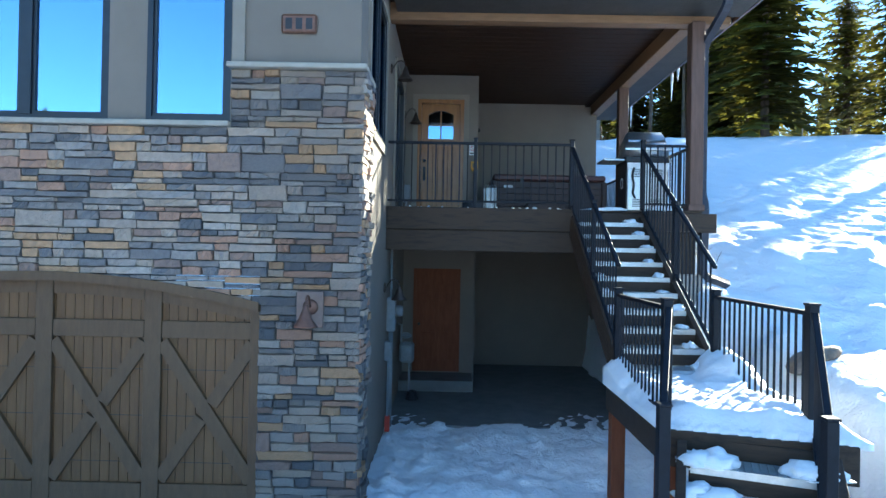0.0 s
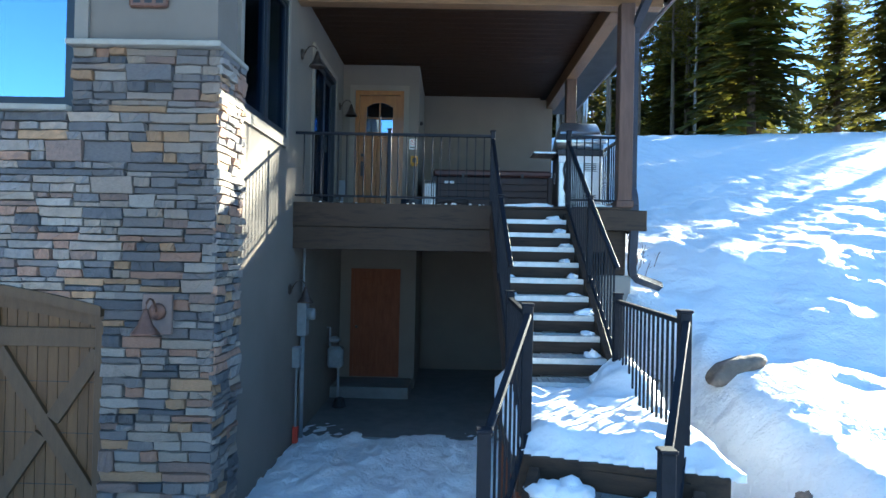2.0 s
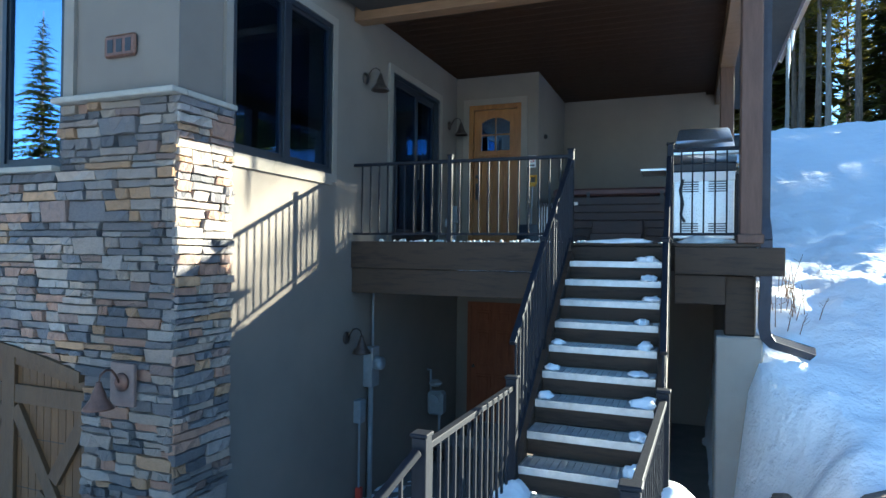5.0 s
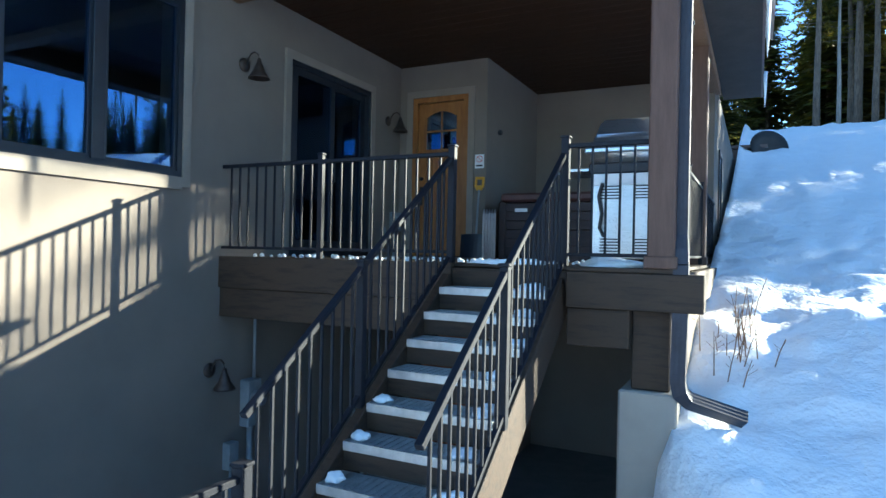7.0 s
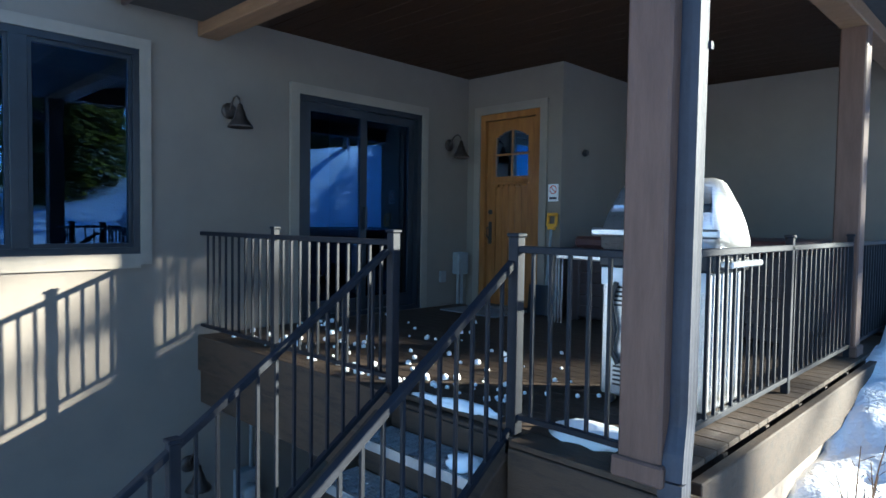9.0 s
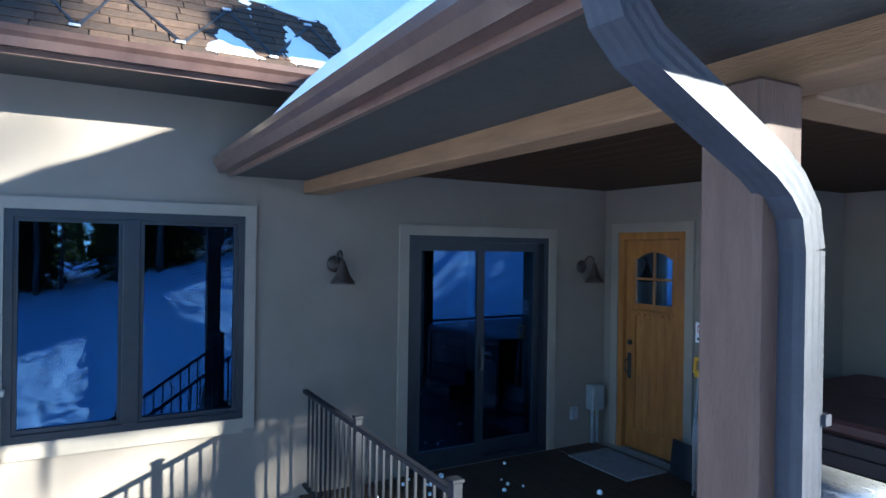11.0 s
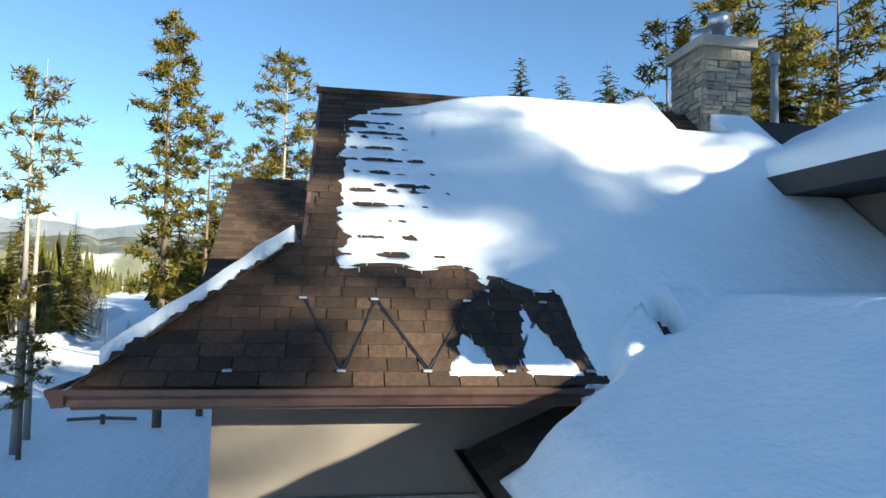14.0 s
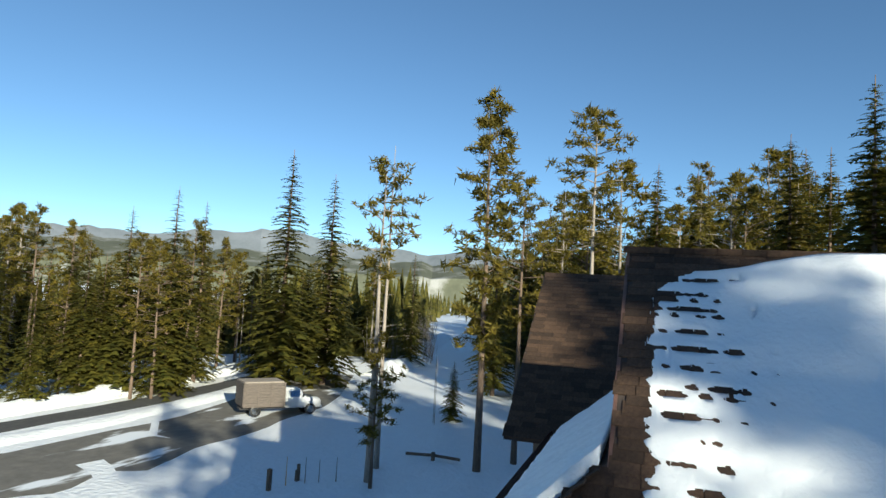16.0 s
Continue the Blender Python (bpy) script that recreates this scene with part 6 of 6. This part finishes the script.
# denser wood on the hillside behind the roof
hr = random.Random(58)
for k in range(80):
    az = hr.uniform(66, 101)
    d = hr.uniform(70, 150)
    x, y = at_bearing(az, d)
    z = ground_z(x, y) - 0.2
    h = 9.77 + d * math.tan(radians(hr.uniform(3.5, 7.0) + (104 - az) * 0.2)) - z
    kind = hr.choice("ssp")
    i = hr.randrange(3)
    pool, base, lab = (SPR, 16, ES) if kind == "s" else (PIN, (17, 18, 15)[i], EP)
    plant("spruce_tree" if kind == "s" else "pine_tree", pool[i], x, y, z, hr.uniform(0, 360), min(max(h / base, 0.5), 1.5), lab, "forest trees")
# trees above the snow slope, seen past the deck, and on the right-hand side
for k in range(150):
    az = -tr.uniform(-12, 112)
    d = tr.uniform(34, 62)
    # an opening in the wood lets the low sun reach the house
    if -64 < az < -27:
        d = d + 75
    x, y = at_bearing(az, d, 1.0, 2.0)
    if x < 5 and y < 30:
        continue
    z = ground_z(x, y) - 0.2
    pool, base, lab, nm = tr.choice(((SPR, 16, ES, "spruce_tree"),) * 5 + ((PIN[::2], 17, EP, "pine_tree"),) * 4 + ((SNAG, 14, ED, "dead_tree"),))
    plant(nm, pool[tr.randrange(len(pool))], x, y, z, tr.uniform(0, 360), tr.uniform(0.75, 1.15), lab, "forest trees")

# pines added out of view in the sun's path, to dapple roof and wall
for x, y, k, sc in ((26.2, 36.8, 1, 0.82), (25.8, 30.9, 0, 0.95), (29.6, 39.6, 1, 0.80), (34.9, 39.2, 1, 0.92)):
    plant("pine_tree", PIN[k], x, y, ground_z(x, y) - 0.2, 40 * k, sc, EP, "forest trees")
# unseen spruces added likewise, to cut off the sun patch on the wall
for x, y, k, sc in ((25.0, 35.2, 1, 0.90), (31.2, 41.2, 2, 0.60)):
    plant("spruce_tree", SPR[k], x, y, ground_z(x, y) - 0.2, 55 * k, sc, ES, "forest trees")
for k in range(18):
    az = -tr.uniform(-8, 33)
    d = tr.uniform(44, 78)
    x, y = at_bearing(az, d, 1.0, 2.0)
    pool, lab, nm = tr.choice(((SPR, ES, "spruce_tree"), (SPR, ES, "spruce_tree"), (PIN, EP, "pine_tree")))
    plant(nm, pool[tr.randrange(3)], x, y, ground_z(x, y) - 0.2, tr.uniform(0, 360), tr.uniform(0.85, 1.2), lab, "forest trees")
for k in range(46):
    az = tr.uniform(112, 147)
    d = tr.uniform(54, 84)
    x, y = at_bearing(az, d)
    if y > -35:
        continue
    top_tree(tr.choice("sppd"), az, tr.uniform(-1.0, 4.2), d)

# far woods, joined
vs, fs = [], []
wr = random.Random(9)


def cone(x, y, z, h, r):
    n = 5
    for lay_ in range(4):
        z0, z1 = z + h * (0.05 + 0.22 * lay_), z + h * (0.42 + 0.2 * lay_)
        rad = r * (1 - 0.22 * lay_) * wr.uniform(0.8, 1.2)
        k = len(vs)
        a0 = wr.uniform(0, 6)
        for i in range(n):
            a = a0 + 6.283 * i / n
            q = wr.uniform(0.7, 1.2)
            vs.append((x + rad * q * math.cos(a), y + rad * q * math.sin(a), z0 + wr.uniform(-0.3, 0.3)))
        vs.append((x, y, min(z1, z + h)))
        for i in range(n):
            fs.append((k + i, k + (i + 1) % n, k + n))


for k in range(4200):
    az = wr.uniform(40, 172)
    d = 95 + 520 * wr.random() ** 1.6
    x, y = at_bearing(az, d)
    # keep the road's cut open
    if abs(math.radians(az - 107.4)) * d < 7 and d < 330:
        continue
    z = ground_z(x, y)
    cone(x, y, z - 0.5, wr.uniform(8, 15), wr.uniform(1.4, 2.4))
for k in range(190):
    az = -wr.uniform(-20, 110)
    d = wr.uniform(95, 150)
    if -66 < az < -32:
        d += 90
    x, y = at_bearing(az, d)
    cone(x, y, ground_z(x, y) - 0.5, wr.uniform(10, 18), wr.uniform(1.4, 2.4))
woods = new("far_woods", crown_mesh("far_woods", vs, fs, NEEDLE))
tagged(woods, "dark green conifer woods on the hillsides", "woods", "", "stuff")
# pale leafless thicket beside the road
vs2, fs2 = [], []
for k in range(420):
    az, d = wr.uniform(109, 115), wr.uniform(90, 140)
    x, y = at_bearing(az, d)
    z = ground_z(x, y)
    h = wr.uniform(4, 8)
    for j in range(3):
        a = wr.uniform(0, 6.28)
        n0 = len(vs2)
        vs2 += [(x - 0.06, y, z), (x + 0.06, y, z), (x + math.cos(a), y + math.sin(a), z + h * wr.uniform(0.6, 1))]
        fs2.append((n0, n0 + 1, n0 + 2))
tagged(new("bare_thicket", crown_mesh("bare_thicket", vs2, fs2, BARKPALE)), "pale leafless aspen thicket by the road", "thicket", "", "stuff")


# far ridges
def ridge(name, d, az0, az1, el, rough, seed, mat_, label):
    vs, fs = [], []
    n = 160
    for i in range(n + 1):
        az = az0 + (az1 - az0) * i / n
        x, y = at_bearing(az, d)
        top = 9.8 + d * math.tan(radians(el(az))) + rough * (noise.noise((az * 0.25, seed, 0)) + 0.4 * noise.noise((az * 0.9, seed, 3)) + 0.12 * noise.noise((az * 5, seed, 5)))
        x2, y2 = at_bearing(az, d + 500)
        vs += [(x, y, -120), (x, y, 9.8 + (top - 9.8) * 0.45), (*at_bearing(az, d + 160), top), (x2, y2, top - 60)]
    for i in range(n):
        for j in range(3):
            fs.append((i * 4 + j, i * 4 + 4 + j, i * 4 + 5 + j, i * 4 + 1 + j))
    me = bpy.data.meshes.new(name)
    me.from_pydata(vs, [], fs)
    me.materials.append(mat_)
    tagged(new(name, me), label, "backdrop", "", "structure")


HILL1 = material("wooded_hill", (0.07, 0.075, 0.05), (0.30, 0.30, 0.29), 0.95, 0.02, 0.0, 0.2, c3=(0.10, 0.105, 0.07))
# far ridge: the haze of distance is mixed into this blue-grey
HILL2 = material("hazed_distant_hill", (0.13, 0.15, 0.17), (0.20, 0.22, 0.25), 0.95, 0.01, 0.0, 0.2)
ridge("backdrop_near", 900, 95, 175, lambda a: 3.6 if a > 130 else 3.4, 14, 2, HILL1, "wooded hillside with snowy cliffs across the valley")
ridge("backdrop_far", 2000, 60, 185, lambda a: 4.2 + 1.2 * math.exp(-((a - 124) / 5) ** 2), 26, 7, HILL2, "distant mountain ridge, air haze put into its blue-grey colour")


# ---- road and lot ----
def strip(name, mid, width, mat_, label, lift, sub=3.0):
    """A ribbon laid on the ground along points (x, y)."""
    pts = []
    for (x0, y0), (x1, y1) in zip(mid, mid[1:]):
        L = math.hypot(x1 - x0, y1 - y0)
        n = max(1, int(L / sub))
        pts += [(x0 + (x1 - x0) * k / n, y0 + (y1 - y0) * k / n) for k in range(n)]
    pts.append(mid[-1])
    vs, fs = [], []
    m = 8
    for i, p in enumerate(pts):
        a, b = pts[max(i - 1, 0)], pts[min(i + 1, len(pts) - 1)]
        dx, dy = b[0] - a[0], b[1] - a[1]
        L = math.hypot(dx, dy)
        nx, ny = -dy / L, dx / L
        f = i / (len(pts) - 1)
        w = width[0] + (width[1] - width[0]) * f
        for j in range(m + 1):
            s = (j / m - 0.5) * w
            if j in (0, m):
                s += 0.5 * noise.noise((i * 0.7, j, 3))
            x, y = p[0] + nx * s, p[1] + ny * s
            vs.append((x, y, ground_z(x, y) + lift + (0 if 0 < j < m else -0.05)))
    for i in range(len(pts) - 1):
        for j in range(m):
            k = i * (m + 1) + j
            fs.append((k, k + 1, k + m + 2, k + m + 1))
    me = bpy.data.meshes.new(name)
    me.from_pydata(vs, [], fs)
    me.materials.append(mat_)
    me.polygons.foreach_set("use_smooth", [True] * len(me.polygons))
    return tagged(new(name, me), label, name, "", "structure")


def road_material():
    ma = material("snowy_asphalt_patches", (0.13, 0.12, 0.105), (0.20, 0.185, 0.16), 0.85, 1.2, 0.3, 40)
    n, l = ma.node_tree.nodes, ma.node_tree.links
    b = n["Principled BSDF"]
    nz = n.new("ShaderNodeTexNoise")
    nz.inputs["Scale"].default_value = 0.22
    nz.inputs["Detail"].default_value = 7
    mp = n.new("ShaderNodeMapping")
    mp.inputs["Rotation"].default_value = (0, 0, radians(40))
    mp.inputs["Scale"].default_value = (0.6, 2.2, 1)
    l.new(n["Texture Coordinate"].outputs["Object"], mp.inputs["Vector"])
    l.new(mp.outputs["Vector"], nz.inputs["Vector"])
    r = n.new("ShaderNodeValToRGB")
    r.color_ramp.elements[0].position, r.color_ramp.elements[1].position = 0.58, 0.62
    l.new(nz.outputs["Fac"], r.inputs["Fac"])
    mx = n.new("ShaderNodeMix")
    mx.data_type = "RGBA"
    l.new(r.outputs["Color"], mx.inputs["Factor"])
    l.new(n["Color Ramp"].outputs["Color"], mx.inputs["A"])
    mx.inputs["B"].default_value = (0.82, 0.84, 0.87, 1)
    l.new(mx.outputs["Result"], b.inputs["Base Color"])
    return ma


ROADMAT = road_material()
strip("lot", [(-8, -24), (-20, -21), (-33, -20.5), (-47, -23), (-60, -28)], (10, 8), ROADMAT, "worn asphalt lot with patches of snow", 0.03)
strip("road", [(-2, -33), (-14, -31.5), (-26, -30.2), (-38, -30), (-50, -31), (-64, -33)], (2.6, 3.0), ASPHALT, "dark asphalt road beyond the lot", 0.045)
strip("road_far", [(-60, -28), (-85, -30), (-135, -42), (-220, -66), (-330, -98)], (6, 5), snow_material("packed_snow", 0.6, 0.8), "snow-packed straight road through the woods", 0.08, 8)


def berm(name, pts, h, w, seed, label):
    bm = B()
    n = 0
    rows = []
    for (x0, y0), (x1, y1) in zip(pts, pts[1:]):
        L = math.hypot(x1 - x0, y1 - y0)
        k = max(2, int(L / 0.8))
        nx, ny = -(y1 - y0) / L, (x1 - x0) / L
        for i in range(k):
            f = i / k
            x, y = x0 + (x1 - x0) * f, y0 + (y1 - y0) * f
            row = []
            for s, hh in ((-1, -0.1), (-0.6, 0.55), (-0.15, 1.0), (0.3, 0.8), (1, -0.1)):
                q = noise.noise((x * 0.6 + s, y * 0.6, seed)) * 0.45 + 0.85
                px, py = x + nx * s * w * (0.8 + 0.3 * q), y + ny * s * w * (0.8 + 0.3 * q)
                row.append(bm.verts.new((px, py, ground_z(px, py) + hh * h * q)))
            rows.append(row)
    for a, b in zip(rows, rows[1:]):
        for j in range(4):
            bm.faces.new((a[j], a[j + 1], b[j + 1], b[j]))
    tagged(part(name, bm, SNOW, None, "", True), label, "snow bank", "", "structure")


berm("snow_bank_far", [(-4, -36), (-20, -34.2), (-38, -34.2), (-52, -36), (-64, -38)], 1.0, 1.4, 1.0, "ploughed snow bank along the far road edge")
berm("snow_bank_mid", [(-4, -29), (-16, -27.8), (-28, -26.8), (-40, -27.4), (-50, -29)], 0.35, 1.4, 4.0, "snow strip between road and lot")
berm("snow_bank_near", [(-62, -22), (-75, -24), (-100, -30), (-135, -38)], 1.3, 2.2, 7.0, "ploughed snow bank at the bend")


# ---- vehicles ----
def wheel(t, x, y, r, w=0.22):
    a = part("wheel", lathe(B(), [(r * 0.6, -w / 2), (r * 0.95, -w / 2), (r, -w / 3), (r, w / 3), (r * 0.95, w / 2), (r * 0.6, w / 2)], 20, (0, 0, 0), pose(x, y, r, 90, 0, 0)), BLACK, t, "black tyre", True)
    part("rim", lathe(B(), [(r * 0.62, -w / 2 - 0.004), (r * 0.55, -w / 2 + 0.03), (r * 0.2, w / 2 - 0.03), (r * 0.62, w / 2 + 0.004)], 16, (0, 0, 0), pose(x, y, r, 90, 0, 0)), STEEL, a, "", True)


def body_prism(prof, w, inset=0.0):
    """Side outline (x, z) across the width, narrowed by inset at the top."""
    bm = B()
    zs = [z for _, z in prof]
    lo, hi = min(zs), max(zs)
    L = [bm.verts.new((x, -w / 2 + inset * (z - lo) / (hi - lo), z)) for x, z in prof]
    Rr = [bm.verts.new((x, w / 2 - inset * (z - lo) / (hi - lo), z)) for x, z in prof]
    bm.faces.new(L)
    bm.faces.new(Rr[::-1])
    n = len(prof)
    for i in range(n):
        bm.faces.new((L[i], Rr[i], Rr[(i + 1) % n], L[(i + 1) % n]))
    bmesh.ops.bevel(bm, geom=list(bm.edges), offset=0.035, segments=2, affect="EDGES")
    return bm


def truck(m):
    t = thing("dump_truck", "white pickup truck with tall weathered board-sided box", "truck", m)
    part("chassis", one(-3.2, 2.4, -0.45, 0.45, 0.45, 0.65), BLACK, t)
    part("cab", body_prism([(0.1, 0.55), (0.1, 1.25), (0.22, 1.95), (1.15, 1.98), (1.62, 1.30), (2.75, 1.18), (2.85, 0.95), (2.85, 0.55)], 1.9, 0.14), CARWHITE, t, "white cab", True)
    part("windscreen", poly(B(), [(1.20, -0.72, 1.90), (1.20, 0.72, 1.90), (1.60, 0.80, 1.36), (1.60, -0.80, 1.36)], (0.03, 0, 0.02)), GLASS, t)
    for y in (-0.90, 0.90):
        part("side_window", one(0.40, 1.15, y - 0.01, y + 0.01, 1.36, 1.82), GLASS, t)
        part("mirror", one(1.35, 1.45, y * 1.12 - 0.06, y * 1.12 + 0.06, 1.35, 1.6, 0.02), BLACK, t)
        part("headlight", one(2.82, 2.87, y * 0.82 - 0.12, y * 0.82 + 0.12, 0.85, 1.02, 0.01), WHITE, t)
    part("bumper", one(2.84, 2.95, -0.95, 0.95, 0.5, 0.68, 0.02), STEEL, t)
    for y0, y1 in ((-1.1, -1.04), (1.04, 1.1)):
        for k in range(8):
            part("box_board", one(-3.2, -0.05, y0, y1, 0.80 + k * 0.21, 1.0 + k * 0.21, 0.008), TRUCKWOOD, t)
        for x in (-3.1, -2.1, -1.1, -0.15):
            part("stake", one(x - 0.05, x + 0.05, y0 - 0.05 if y0 < 0 else y1, y0 if y0 < 0 else y1 + 0.05, 0.75, 2.5), TRUCKWOOD, t)
    for x0 in (-3.2, -0.11):
        for k in range(8):
            part("box_board", one(x0, x0 + 0.06, -1.04, 1.04, 0.80 + k * 0.21, 1.0 + k * 0.21, 0.008), TRUCKWOOD, t)
    part("box_floor", one(-3.14, -0.11, -1.04, 1.04, 0.70, 0.80), TRUCKWOOD, t)
    part("load", one(-3.1, -0.15, -1.0, 1.0, 2.2, 2.56, 0.05), BARKPALE, t, "pale timber load")
    for x in (-2.2, 2.0):
        for y in (-0.88, 0.88):
            wheel(t, x, y, 0.42, 0.26)


def suv(m):
    t = thing("parked_car", "silver-blue estate car parked on the snowy road", "car", m)
    part("body", body_prism([(-2.3, 0.4), (-2.35, 0.85), (-2.2, 1.05), (2.0, 0.95), (2.35, 0.75), (2.35, 0.4)], 1.82, 0.05), CARSILVER, t, "", True)
    part("cabin", body_prism([(-2.2, 1.02), (-1.9, 1.55), (0.5, 1.60), (1.25, 0.98)], 1.66, 0.16), CARSILVER, t, "", True)
    for y in (-0.80, 0.80):
        for x0, x1 in ((-1.75, -0.95), (-0.88, -0.1), (-0.03, 0.6)):
            part("side_window", one(x0, x1, y - 0.03, y + 0.03, 1.10, 1.46), GLASS, t)
    part("windscreen", poly(B(), [(0.55, -0.62, 1.55), (0.55, 0.62, 1.55), (1.2, 0.72, 1.05), (1.2, -0.72, 1.05)], (0.03, 0, 0.02)), GLASS, t)
    for y in (-0.65, 0.65):
        part("headlight", one(2.30, 2.37, y - 0.15, y + 0.15, 0.72, 0.85, 0.01), WHITE, t)
        part("roof_rail", tube(B(), [(-1.7, y * 0.9, 1.60), (0.3, y * 0.9, 1.64)], 0.02, 6), STEEL, t)
    for x in (-1.45, 1.5):
        for y in (-0.82, 0.82):
            wheel(t, x, y, 0.34)


z0 = ground_z(-37, -18.5) + 0.03
truck(pose(-37.6, -19.0, z0, 0, 0, 140))
suv(pose(-53.5, -28.6, ground_z(-54, -28) + 0.03, 0, 0, 150))

# stakes, bin and rail in the yard snow
for x, y, h, mat_, lab in ((-22.6, -9.0, 1.5, YELLOW, "yellow snow stake in the yard"), (-23.9, -7.9, 1.2, BARK, "thin wooden stake in the snow"), (-24.4, -7.2, 1.3, BARK, "thin wooden stake in the snow"),
                          (-23.4, -8.4, 1.4, BARK, "thin wooden stake in the snow"), (-41.0, -7.8, 6.0, BARKPALE, "thin bare sapling in the snow"), (-40.4, -7.5, 5.0, BARKPALE, "thin bare sapling in the snow")):
    t = thing("stake", lab, "stake", pose(x, y, ground_z(x, y) - 0.1), "stakes in the snow")
    part("rod", tube(B(), [(0, 0, 0), (0.02, 0.01, h)], [0.025, 0.012], 6), mat_, t)
t = thing("utility_pedestal", "short dark post by the yellow stake", "pedestal", pose(-21.6, -9.3, ground_z(-21.6, -9.3) - 0.1))
part("post", one(-0.1, 0.1, -0.1, 0.1, 0, 1.1, 0.02), BARK, t)
t = thing("utility_pedestal", "pair of short dark posts in the snow", "pedestal", pose(-23.6, -8.95, ground_z(-23.6, -8.95) - 0.1))
part("post", one(-0.12, 0.0, -0.08, 0.08, 0, 0.9, 0.02), BARK, t)
part("post", one(0.06, 0.16, -0.08, 0.08, 0, 0.65, 0.02), BARK, t)
t = thing("log_rail", "fallen log rail lying on a short post", "log", pose(-30.7, -4.2, ground_z(-30.7, -4.2)))
part("log", tube(B(), [(0.3, -1.6, 0.3), (0, 0, 0.32), (-0.2, 1.6, 0.22)], 0.09, 8), BARK, t)
part("post", one(-0.1, 0.1, -0.1, 0.1, -0.1, 0.5, 0.02), BARK, t)
spr_y = plant("spruce_tree", SPR[1], -42.5, -6.8, ground_z(-42.5, -6.8) - 0.1, 40, 0.30, "small young spruce in the yard snow", "yard trees")
spr_y = plant("spruce_tree", SPR[0], -33.5, 3.2, ground_z(-33.5, 3.2) - 0.1, 10, 0.32, "small young spruce in the yard snow", "yard trees")
